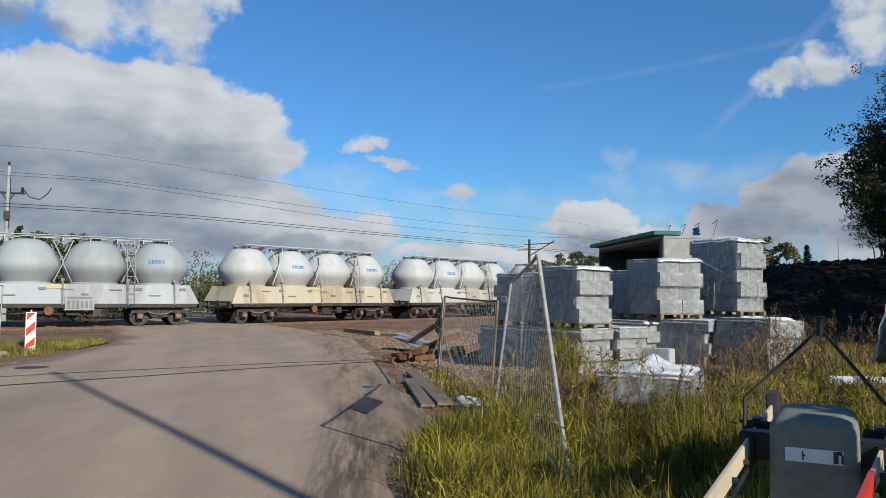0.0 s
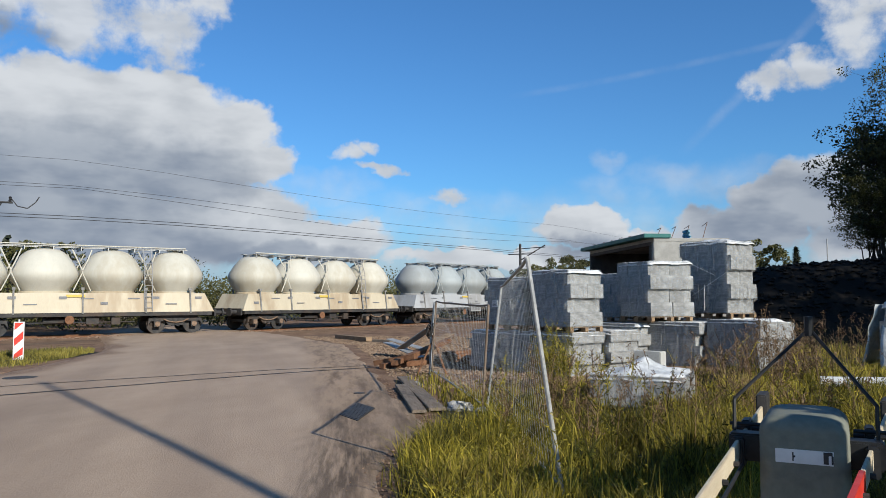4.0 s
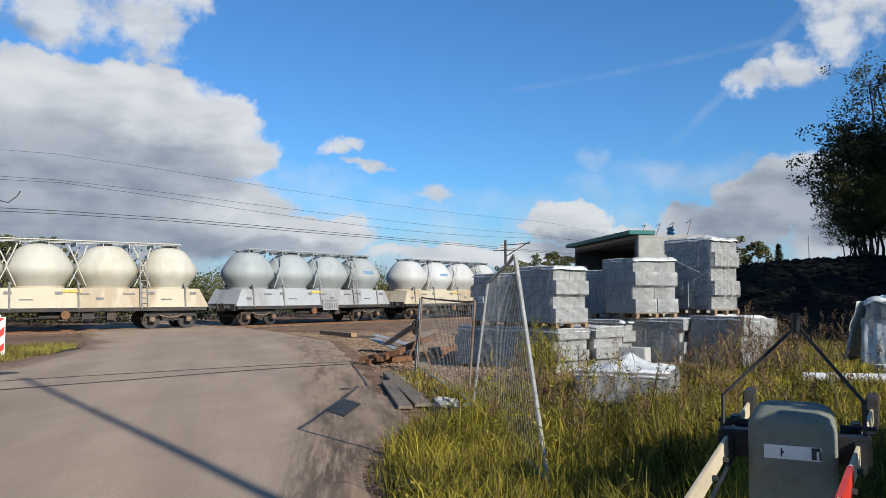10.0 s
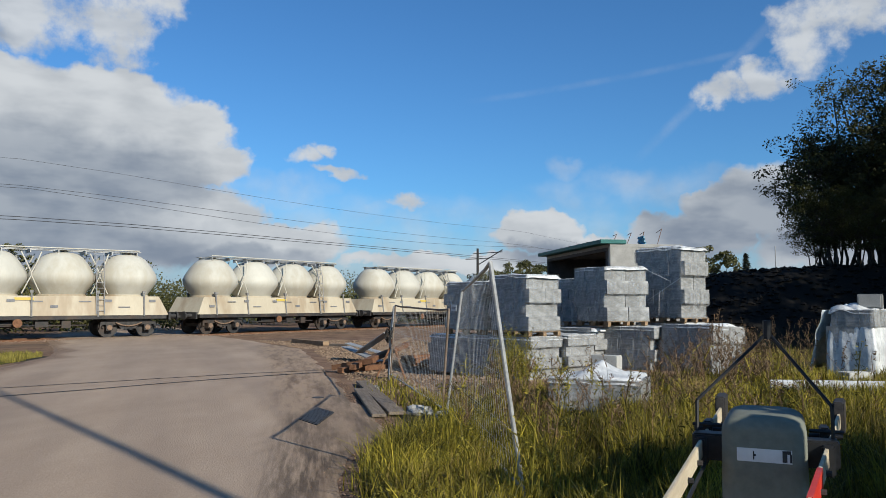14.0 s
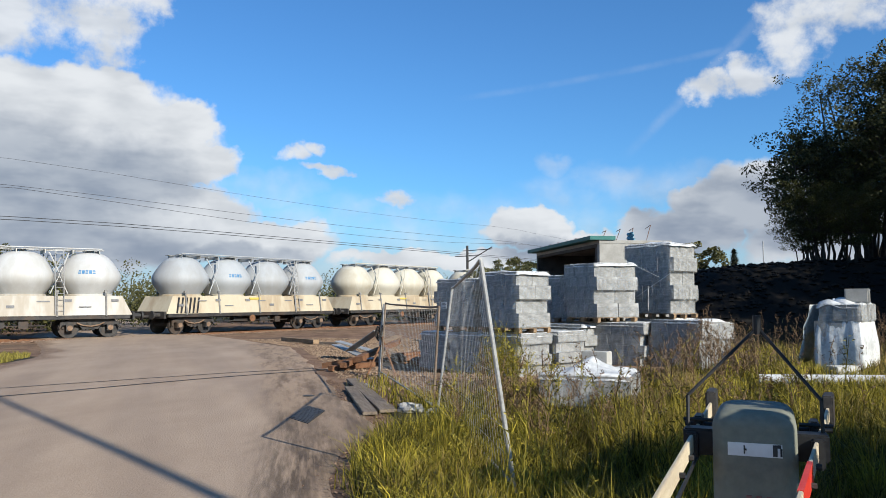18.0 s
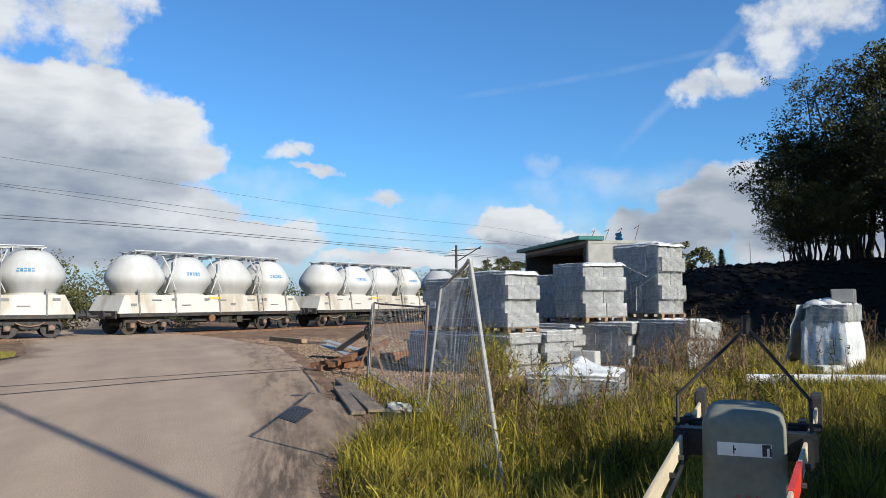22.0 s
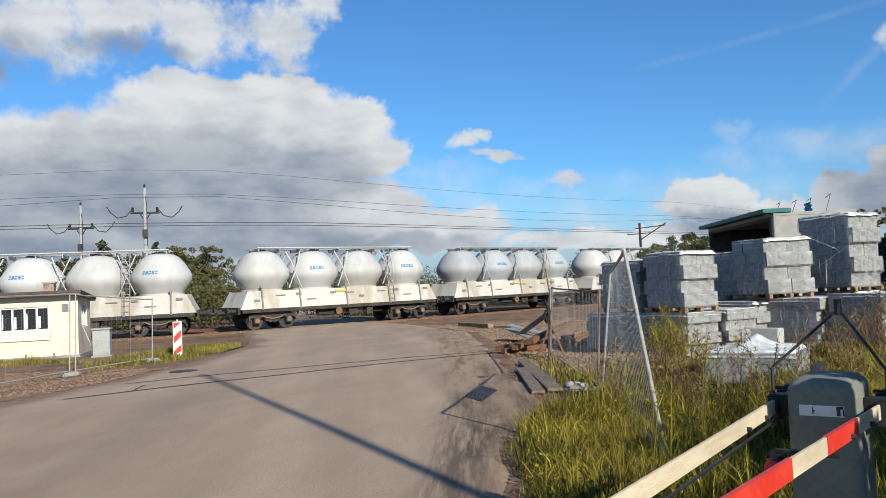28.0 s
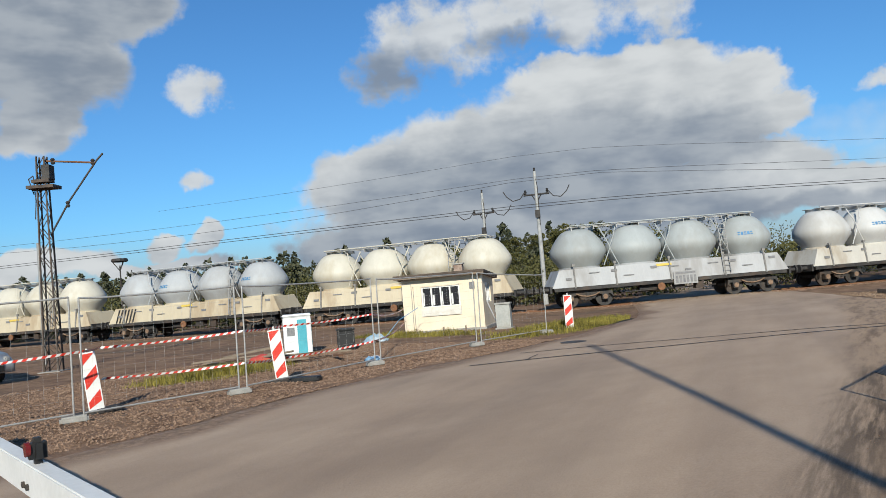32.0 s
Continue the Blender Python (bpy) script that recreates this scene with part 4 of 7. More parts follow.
# drawn folds of film across the tall load, and a printed sheet on another
for a, b in (((0.02, -0.045, 1.35), (0.92, -0.045, 0.95)), ((0.30, -0.045, 0.50), (1.22, -0.045, 1.02)), ((0.62, -0.045, 0.18), (0.64, -0.045, 0.75))):
    part("film_fold", rod(bmesh.new(), a, b, 0.005, None, 5), PLASTIC, tall)
sheet_part = part("label_sheet", box(bmesh.new(), 0.22, 0.40, -0.052, -0.046, 0.50, 0.64), WHITE_PAINT, labelled, "white printed label sheet")
for k in range(4):
    part("print_bar", box(bmesh.new(), 0.24, 0.38 - 0.03 * (k % 2), -0.055, -0.052, 0.52 + 0.028 * k, 0.532 + 0.028 * k), PRINT, sheet_part)


def loose_block(x, y, z, rz, sx=0.5, sy=0.28, sz=0.3):
    bm = bmesh.new()
    box(bm, -sx / 2, sx / 2, -sy / 2, sy / 2, 0, sz, bevel=0.012)
    crumple(bm, 0.004, 9, x)
    ob = part("loose_block", bm, BLOCK)
    ob.matrix_world = pose(x, y, z, 0, 0, rz)
    tagged(ob, "pale loose building block lying beside the pallets", "block", "loose blocks")


for x, y, z, rz in ((3.55, 14.1, 0.03, -40), (3.52, 14.12, 0.34, -36), (3.95, 13.9, 0.05, -50), (3.2, 14.25, 0.02, -30), (7.3, 12.6, 0.16, 15)):
    loose_block(x, y, z, rz)
# torn sheet hanging at the pale pallet, slab leaning on it
bm = bmesh.new()
bmesh.ops.create_grid(bm, x_segments=10, y_segments=14, size=0.5)
for v in bm.verts:
    u, w = v.co.x + 0.5, v.co.y + 0.5
    v.co = Vector((-0.45 * (1 - w) * (0.6 + 0.4 * u) - 0.03 - 0.06 * noise.noise((u * 4, w * 4, 1)), u * 0.9 + 0.05 * noise.noise((u * 3, w * 3, 4)), 0.25 + 1.05 * w))
bmesh.ops.solidify(bm, geom=bm.faces[:], thickness=0.008)
ob = part("plastic_sheet", bm, PLASTIC, smooth_shade=True)
ob.matrix_world = pose(7.25, 13.42, 0.18, 0, 0, FACE - 180 - 4 - 90 + 0)
tagged(ob, "torn white plastic sheet hanging off a pallet", "plastic sheet")
bm = bmesh.new()
box(bm, -0.2, 0.2, -0.04, 0.04, 0, 0.26, bevel=0.01)
box(bm, -0.17, 0.17, -0.07, -0.04, 0.03, 0.23)
ob = part("concrete_kerb", bm, CONCRETE)
ob.matrix_world = pose(8.0, 13.25, 1.50, 0, 0, -40)
tagged(ob, "grey concrete piece lying on the pale pallet", "concrete block")
bm = bmesh.new()
rod(bm, (5.4, 11.6, 0.36), (9.6, 10.2, 0.42), 0.075, None, 16)
ob = part("plastic_pipe", bm, surface("pale_pipe", (0.55, 0.56, 0.56), (0.68, 0.68, 0.67), 4, 0.5, 0.05))
tagged(ob, "pale plastic pipe lying in the grass", "pipe")


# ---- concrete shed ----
# concrete with the shade under the shed roof put into its colour
SHADED_CONCRETE = surface("shaded_concrete", (0.07, 0.065, 0.06), (0.13, 0.125, 0.115), 3, 0.9, 0.25, 40)


def shed():
    teal = surface("teal_roofing", (0.02, 0.13, 0.12), (0.04, 0.20, 0.18), 3, 0.6, 0.2)
    a, b = Vector((5.72, 22.3)), Vector((4.95, 28.6))
    u = (a - b).normalized()
    n = Vector((-u.y, u.x))                     # towards the right
    if n.x < 0:
        n = -n
    m = Matrix(((-u.x, n.x, 0, a.x), (-u.y, n.y, 0, a.y), (0, 0, 1, 0.05), (0, 0, 0, 1)))
    root = thing("concrete_shed", m)
    length, width, top = (a - b).length, 2.3, 3.32
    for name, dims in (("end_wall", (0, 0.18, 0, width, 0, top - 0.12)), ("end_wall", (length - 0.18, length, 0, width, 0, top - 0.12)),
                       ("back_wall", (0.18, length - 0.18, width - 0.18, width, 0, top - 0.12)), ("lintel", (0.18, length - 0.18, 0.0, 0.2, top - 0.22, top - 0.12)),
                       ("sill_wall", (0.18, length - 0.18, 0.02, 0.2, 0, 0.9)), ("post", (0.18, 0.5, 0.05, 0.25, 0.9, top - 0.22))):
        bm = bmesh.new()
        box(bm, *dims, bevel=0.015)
        part(name, bm, SHADED_CONCRETE if name in ("lintel", "post", "back_wall") or dims[0] > 4 else CONCRETE, root)
    bm = bmesh.new()
    box(bm, 0.0, length, 0.0, width, top - 0.12, top - 0.02, bevel=0.01)
    part("roof", bm, CONCRETE, root)
    bm = bmesh.new()
    box(bm, -0.05, length + 0.15, -0.30, 0.5, top - 0.02, top + 0.10, bevel=0.01)
    part("roof_edge", bm, teal, root, "dark teal roof edge")
    # black sheet before the back wall stands for the dark of the interior
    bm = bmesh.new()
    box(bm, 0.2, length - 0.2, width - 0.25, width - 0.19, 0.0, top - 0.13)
    part("inner_lining", bm, BLACK, root, "black sheet standing for the shade inside the shed")
    # bent rebar and a scrap of blue sheet on the roof
    bm = bmesh.new()
    for k, (x, y) in enumerate(((0.3, 0.2), (0.4, 0.7), (0.6, 1.2), (0.25, 1.6))):
        rods(bm, [(x, y, top), (x - 0.1, y + 0.1, top + 0.28 + 0.06 * k), (x + 0.7, y + 0.3, top + 0.30 + 0.04 * k)], 0.009, 5)
    for k in range(4):
        x = 2.2 + 0.9 * k
        rods(bm, [(x, 0.2, top), (x + 0.1, 0.25, top + 0.2), (x + 0.6, 0.25, top + 0.25)], 0.008, 5)
    tagged(part("rebar", bm, RUST, root, "bent rusty rebar ends"), kind="stuff")
    bm = bmesh.new()
    bmesh.ops.create_grid(bm, x_segments=6, y_segments=6, size=0.5)
    for v in bm.verts:
        v.co = Vector((0.5 + v.co.x * 0.5, 1.2 + 0.1 * noise.noise((v.co.x * 4, v.co.y * 4, 2)), top + 0.02 + (v.co.y + 0.5) * 0.24))
    bmesh.ops.solidify(bm, geom=bm.faces[:], thickness=0.02)
    part("tarpaulin", bm, surface("blue_sheet", (0.10, 0.32, 0.46), (0.22, 0.45, 0.58), 4, 0.5), root, "scrap of blue sheet")
    tagged(root, "half-built grey concrete shed with a teal roof edge", "shed")


shed()


# ---- barrier machines ----
FADED_RED = surface("faded_red", (0.26, 0.10, 0.08), (0.34, 0.18, 0.15), 12, 0.7, 0.1)
CREAM = surface("cream_board", (0.58, 0.48, 0.32), (0.70, 0.61, 0.45), 4, 0.7, 0.15, 30, c=(0.40, 0.32, 0.22), patch=0.5, stretch=(6, 1, 6))


def barrier():
    d, r = Vector((0.44, 0.9)).normalized(), Vector((0.9, -0.44)).normalized()
    g = 0.0
    m = Matrix(((r.x, d.x, 0, 1.10), (r.y, d.y, 0, 2.44), (0, 0, 1, g), (0, 0, 0, 1)))
    root = thing("barrier_machine", m)
    bm = bmesh.new()
    rings = []
    levels = [(0.12, 0.0, 1.0), (0.7, 0.0, 0.985)] + [(1.165 + 0.055 * math.sin(q * math.pi / 16), 0.055 * (1 - math.cos(q * math.pi / 16)), 0.96) for q in range(9)]
    for z, inset, f in levels:
        hx, hy, r = 0.134 * f - inset, 0.185 * f - inset * 0.9, 0.045
        ring = []
        for cx, cy, a0 in ((1, 1, 0), (-1, 1, 90), (-1, -1, 180), (1, -1, 270)):
            for k in range(7):
                ang = radians(a0 + k * 15)
                rr = min(r, hx * 0.9)
                ring.append(bm.verts.new((-0.012 + cx * (hx - rr) + rr * math.cos(ang), 0.185 + cy * (hy - rr) + rr * math.sin(ang), z)))
        rings.append(ring)
    for lo, hi in zip(rings, rings[1:]):
        for k in range(len(lo)):
            j = (k + 1) % len(lo)
            bm.faces.new((lo[k], lo[j], hi[j], hi[k]))
    bm.faces.new(rings[-1]), bm.faces.new(rings[0][::-1])
    body = part("housing", bm, GREY_CABINET, root, "rounded grey-green housing", True)
    bm = bmesh.new()
    box(bm, -0.145, 0.145, -0.01, 0.38, 0.0, 0.12, bevel=0.008)
    part("base_plate", bm, CONCRETE, root)
    bm = bmesh.new()
    box(bm, -0.092, 0.071, -0.007, 0.0, 1.078, 1.12, pose(0, 0.012, 0))
    plate = part("name_plate", bm, WHITE_PAINT, body, "white plate with worn marks")
    for x, w, z0, z1 in ((-0.042, 0.004, 1.085, 1.112), (-0.038, 0.006, 1.096, 1.102), (0.050, 0.014, 1.082, 1.118), (0.062, 0.012, 1.108, 1.119), (0.0675, 0.006, 1.082, 1.108)):
        bm = bmesh.new()
        box(bm, x - w / 2, x + w / 2, 0.0036, 0.0055, z0, z1)
        part("mark", bm, DARK, plate)
    bm = bmesh.new()
    for k in range(3):
        box(bm, -0.04 + 0.03 * k, -0.024 + 0.03 * k, -0.001, 0.004, 0.925, 0.955)
    part("red_mark", bm, FADED_RED, body, "faded red marks")
    # axle and the two arms of the boom
    za = 1.09
    bm = bmesh.new()
    box(bm, -0.245, 0.215, 0.145, 0.225, za - 0.045, za + 0.045, bevel=0.006)
    part("axle", bm, BLACK, root)
    for side in (-1, 1):
        x = 0.180 if side > 0 else -0.215
        turn = Matrix.Translation((x, 0.185, 0)) @ pose(0, 0, 0, 0, 0, -5.5 if side > 0 else 0) @ Matrix.Translation((-x, -0.185, 0))
        bm = bmesh.new()
        box(bm, x - 0.006, x + 0.006, -2.4, 1.15, za - 0.034, za + 0.026, turn, bevel=0.002)
        arm = part("boom_arm", bm, CREAM, root, "cream boom board with red bands" if side > 0 else "cream boom board")
        for a, b2 in ((-1.45, -0.95), (-0.6, -0.22)) if side > 0 else ():
            bm = bmesh.new()
            box(bm, x - 0.0075, x + 0.0075, a, b2, za - 0.0325, za + 0.0275, turn)
            part("red_band", bm, RED_PAINT, arm)
        bm = bmesh.new()
        box(bm, x - 0.022, x + 0.022, 1.02, 1.2, za - 0.06, za + 0.075, turn, bevel=0.006)
        part("end_bracket", bm, DARK, arm)
        for y in (-0.32, -0.05):
            bm = bmesh.new()
            p = turn @ Vector((x, y, za - 0.02))
            rod(bm, p - Vector((0.022, 0, 0)), p + Vector((0.022, 0, 0)), 0.009, None, 6)
            part("bolt", bm, DARK, arm)
        bm = bmesh.new()
        box(bm, x - 0.02, x + 0.02, 0.12, 0.25, za - 0.065, za + 0.034, bevel=0.006)
        part("clamp", bm, BLACK, root)
        bm = bmesh.new()
        box(bm, x - 0.016, x + 0.016, 0.38, 0.47, za - 0.06, za + 0.055, bevel=0.005)
        part("clamp", bm, BLACK, root)
        bm = bmesh.new()
        rods(bm, [(x + side * 0.018, 0.2, za), (x + side * 0.018, 0.22, za + 0.15)], 0.007)
        rods(bm, [(x + side * 0.018, 0.22, za + 0.15), (side * 0.01, 0.46, za + 0.375)], 0.0065)
        part("stay_rod", bm, BLACK, root)
        bm = bmesh.new()
        rod(bm, (x - 0.05, 0.42, za + 0.02), (x + 0.06, 0.42, za + 0.02), 0.009, None, 8)
        rod(bm, (x - 0.05, 0.36, za + 0.045), (x + 0.06, 0.36, za + 0.045), 0.007, None, 8)
        part("stud", bm, BLACK, root)
    bm = bmesh.new()
    rod(bm, (0, 0.46, za + 0.36), (0, 0.46, za + 0.43), 0.016, None, 8)
    part("stay_cap", bm, BLACK, root)
    bm = bmesh.new()
    rod(bm, (-0.20, 0.1, za - 0.05), (-0.20, -1.6, za - 0.06), 0.006, None, 6)
    part("cable", bm, BLACK, root)
    # warning lamp on the boom
    bm = bmesh.new()
    rod(bm, (-0.06, -0.60, za - 0.09), (-0.06, -0.55, za - 0.09), 0.032, None, 20)
    box(bm, -0.085, -0.03, -0.56, -0.53, za - 0.135, za - 0.04, bevel=0.01)
    box(bm, -0.06, 0.135, -0.55, -0.53, za - 0.05, za - 0.035)
    lamp = part("warning_lamp", bm, BLACK, root)
    bm = bmesh.new()
    bmesh.ops.create_uvsphere(bm, u_segments=16, v_segments=8, radius=0.028)
    bmesh.ops.transform(bm, matrix=pose(-0.06, -0.60, za - 0.09) @ Matrix.Diagonal((1, 0.6, 1, 1)), verts=bm.verts[:])
    part("red_lens", bm, RED_PAINT, lamp, "red glass lens", True)
    tagged(root, "grey barrier machine with a lowered red and white boom", "barrier")


DULL_LENS = surface("dull_red_glass", (0.10, 0.012, 0.012), (0.18, 0.02, 0.02), 8, 0.25, 0)


def far_barrier():
    """The barrier across the other lane; its boom comes in from the road's far side."""
    a, b = Vector((-9.7, 1.98)), Vector((-1.1, 0.185))
    d = (b - a).normalized()
    n = Vector((-d.y, d.x))
    m = Matrix(((d.x, n.x, 0, a.x), (d.y, n.y, 0, a.y), (0, 0, 1, -0.03), (0, 0, 0, 1)))
    root = thing("boom_barrier", m)
    bm = bmesh.new()
    box(bm, -0.2, 0.2, -0.14, 0.14, 0, 1.2, bevel=0.03)
    part("housing", bm, GREY_CABINET, root)
    bm = bmesh.new()
    box(bm, 0.0, 8.8, -0.035, 0.035, 1.01, 1.13, bevel=0.006)
    boom = part("boom", bm, WHITE_PAINT, root, "white boom")
    for k in range(4):
        bm = bmesh.new()
        box(bm, 1.2 + k * 1.0, 1.7 + k * 1.0, -0.038, 0.038, 1.007, 1.133)
        part("red_band", bm, RED_PAINT, boom)
    for x in (5.9, 6.05, 7.27, 7.34, 7.75):
        bm = bmesh.new()
        rod(bm, (x, -0.045, 1.05), (x, 0.045, 1.05), 0.012, None, 6)
        part("bolt", bm, DARK, boom)
    bm = bmesh.new()
    box(bm, 7.31, 7.38, -0.03, 0.03, 1.13, 1.225, bevel=0.018)
    lamp = part("warning_lamp", bm, BLACK, root)
    bm = bmesh.new()
    rod(bm, (7.345, -0.042, 1.185), (7.345, -0.026, 1.185), 0.027, None, 14)
    part("red_lens", bm, DULL_LENS, lamp, "red glass lens")
    tagged(root, "white boom barrier lowered across the other lane", "barrier")


barrier()
far_barrier()


# ---- temporary fence panels ----
def fence_panel(a, b, ha=2.0, hb=2.0, lean=(0, 0), wires=26, label="galvanised mesh fence panel standing on a concrete foot", bow=0.25, name="fence_panel", feet=(True, True), wire=0.0028, lean_b=None, frame_mat=None):
    """a, b: feet of the two posts; ha, hb: heights; lean: sideways shift of the tops."""
    za, zb = land(*a), land(*b)
    root = thing(name, Matrix.Translation((a[0], a[1], za)))
    o = Vector((a[0], a[1], za))
    pa, pb = Vector((*a, za + 0.02)) - o, Vector((*b, zb + 0.02)) - o
    top = Vector((lean[0], lean[1], 0))
    ta, tb = pa + top + Vector((0, 0, ha)), pb + (top if lean_b is None else Vector((*lean_b, 0))) + Vector((0, 0, hb))
    for p, t in ((pa, ta), (pb, tb)):
        bm = bmesh.new()
        rod(bm, p, t, 0.0150 if wires == 16 else 0.0185, None, 10)
        part("post", bm, frame_mat or STEEL, root)
    d = tb - ta
    bm = bmesh.new()
    pts = [ta - Vector((0, 0, 0.0)), ta + d * 0.12 - Vector((0, 0, 0.02)), tb - d * 0.12 - Vector((0, 0, 0.02)), tb]
    rods(bm, pts, 0.016, 8)
    part("top_rail", bm, frame_mat or STEEL, root)
    bm = bmesh.new()
    rods(bm, [pa + (ta - pa) * 0.06, pb + (tb - pb) * 0.06], 0.015, 8)
    part("bottom_rail", bm, STEEL, root)
    bm = bmesh.new()
    for k in range(1, wires):
        f = k / wires
        lo, hi = pa.lerp(pb, f) + (ta - pa).lerp(tb - pb, f) * 0.06, pa.lerp(pb, f) + (ta - pa).lerp(tb - pb, f) * 0.985
        rod(bm, lo, hi, wire, None, 4)
    for k in range(1, 8):
        f = 0.06 + 0.92 * k / 8
        rod(bm, pa.lerp(ta, f), pb.lerp(tb, f), wire, None, 4)
    tagged(part("wire_mesh", bm, STEEL, root), kind="stuff")
    for p, use in zip((pa, pb), feet):
        if use:
            bm = bmesh.new()
            box(bm, -0.21, 0.21, -0.09, 0.09, -0.03, 0.09, Matrix.Translation(p) @ pose(0, 0, 0, 0, 0, 70 + 20 * p.x), bevel=0.03)
            part("foot", bm, CONCRETE, root, "worn concrete foot")
    tagged(root, label, "fence panel", "temporary fence panels")
    return root


feet = [(-11.45, 18.75), (-11.80, 15.75), (-11.75, 11.80), (-11.32, 7.80), (-11.75, 5.0), (-12.2, 1.5), (-12.6, -2.0)]
for k, (a, b) in enumerate(zip(feet, feet[1:])):
    h = 1.72 if k == 0 else 1.95
    fence_panel((a[0] - 0.04, a[1] - 0.05), (b[0] + 0.02, b[1] + 0.08), h, 1.93, (0.05, 0.0), wires=16, feet=(True, k == 5), wire=0.0010)
# the two loose panels by the stacks
fence_panel((0.86, 6.2), (0.43, 10.84), 1.92, 1.76, (-0.27, -0.02), wires=34, lean_b=(0.21, -0.14), wire=0.0013, label="leaning galvanised mesh fence panel in the tall grass", feet=(False, True))
fence_panel((0.38, 11.15), (-0.52, 16.4), 1.5, 1.55, (0.1, 0.0), wires=40, label="slack mesh fence panel tied to a battered post", feet=(False, False), wire=0.0019, frame_mat=surface("rusty_frame", (0.13, 0.09, 0.06), (0.26, 0.20, 0.15), 6, 0.8))


# ---- guard hut ----
def hut():
    L, R = Vector((-18.4, 20.2)), Vector((-15.75, 21.54))
    u = (R - L).normalized()
    v = Vector((-u.y, u.x))
    z0 = -0.10
    m = Matrix(((u.x, v.x, 0, L.x), (u.y, v.y, 0, L.y), (0, 0, 1, z0), (0, 0, 0, 1)))
    plaster = surface("cream_plaster", (0.76, 0.64, 0.475), (0.84, 0.72, 0.56), 1.4, 0.9, 0.15, 25, c=(0.64, 0.51, 0.36), patch=0.5)
    roofing = surface("roofing_felt", (0.07, 0.055, 0.045), (0.13, 0.10, 0.08), 3, 0.9, 0.3)
    glass = surface("dark_glass", (0.015, 0.017, 0.02), (0.03, 0.03, 0.035), 2, 0.08, 0, spec=0.6)
    root = thing("guard_hut", m)
    W, D, H = (R - L).length, 2.6, 2.08
    x0, x1, za, zb = 0.70, 2.14, 1.0, 1.74
    for name, dims in (("front_wall", (0, x0, 0, 0.2, 0.16, H)), ("front_wall", (x1, W, 0, 0.2, 0.16, H)), ("front_wall", (x0, x1, 0, 0.2, 0.16, za)), ("front_wall", (x0, x1, 0, 0.2, zb, H)),
                       ("back_wall", (0, W, D - 0.2, D, 0.16, H)), ("side_wall", (0, 0.2, 0.2, D - 0.2, 0.16, H)),
                       ("side_wall", (W - 0.2, W, 0.2, 0.7, 0.16, H)), ("side_wall", (W - 0.2, W, 1.9, D - 0.2, 0.16, H)), ("side_wall", (W - 0.2, W, 0.7, 1.9, 0.16, za)), ("side_wall", (W - 0.2, W, 0.7, 1.9, zb, H))):
        bm = bmesh.new()
        box(bm, *dims)
        part(name, bm, plaster, root)
    bm = bmesh.new()
    box(bm, -0.05, W + 0.05, -0.05, D + 0.05, -0.12, 0.16, bevel=0.01)
    part("plinth", bm, CONCRETE, root)
    bm = bmesh.new()
    rm = pose(0, 0, H, -3.5, 0, 0)
    box(bm, -0.22, W + 0.16, -0.38, D + 0.4, 0.03, 0.12, rm, bevel=0.01)
    roof = part("roof", bm, roofing, root, "dark felt roof with wide eaves")
    bm = bmesh.new()
    box(bm, -0.20, W + 0.14, -0.36, D + 0.38, -0.03, 0.03, rm)
    part("roof_boards", bm, WOOD, roof)
    bm = bmesh.new()
    box(bm, 1.75, 2.08, 1.2, 1.5, H + 0.0, H + 0.42)
    chim = part("chimney", bm, surface("brick", (0.20, 0.13, 0.10), (0.42, 0.33, 0.27), 6, 0.9, 0.4), root, "stubby brick chimney")
    bm = bmesh.new()
    box(bm, 1.71, 2.12, 1.16, 1.54, H + 0.42, H + 0.47)
    part("cap", bm, CONCRETE, chim)
    # window of four lights, white frame
    win = part("window_front", box(bmesh.new(), x0, x1, 0.05, 0.13, za - 0.02, za + 0.03), WHITE_PAINT, root, "white four-light window")
    for k in range(5):
        bm = bmesh.new()
        x = x0 + 0.03 + k * (x1 - x0 - 0.06) / 4
        box(bm, x - 0.028, x + 0.028, 0.04, 0.12, za + 0.03, zb - 0.05)
        part("frame", bm, WHITE_PAINT, win)
    part("frame", box(bmesh.new(), x0, x1, 0.04, 0.12, zb - 0.05, zb), WHITE_PAINT, win)
    for k in range(4):
        w = (x1 - x0 - 0.06) / 4
        x = x0 + 0.03 + k * w
        bm = bmesh.new()
        box(bm, x + 0.035, x + w - 0.035, 0.085, 0.1, za + 0.03, zb - 0.05)
        part("pane", bm, glass, win)
        bm = bmesh.new()
        box(bm, x + 0.04, x + 0.075 + 0.03 * (k % 2), 0.075, 0.083, za + 0.06, zb - 0.2 - 0.1 * (k % 2))
        part("curtain", bm, WHITE_PAINT, win, "pale curtain")
    bm = bmesh.new()
    box(bm, x0 - 0.02, x1 + 0.02, -0.05, 0.05, za - 0.32, za - 0.03)
    part("window_sill", bm, surface("flaking_white", (0.62, 0.58, 0.5), (0.74, 0.72, 0.66), 6, 0.8, 0.3), root, "flaking white panel below the window")
    side = part("window_side", box(bmesh.new(), W - 0.13, W - 0.05, 0.7, 1.9, za, za + 0.05), WHITE_PAINT, root)
    for y in (0.73, 1.1, 1.5, 1.87):
        bm = bmesh.new()
        box(bm, W - 0.12, W - 0.04, y - 0.035, y + 0.035, za + 0.05, zb)
        part("frame", bm, WHITE_PAINT, side)
    bm = bmesh.new()
    box(bm, W - 0.1, W - 0.085, 0.74, 1.86, za + 0.05, zb)
    part("pane", bm, glass, side)
    # letters of worn signs on the wall
    bm = bmesh.new()
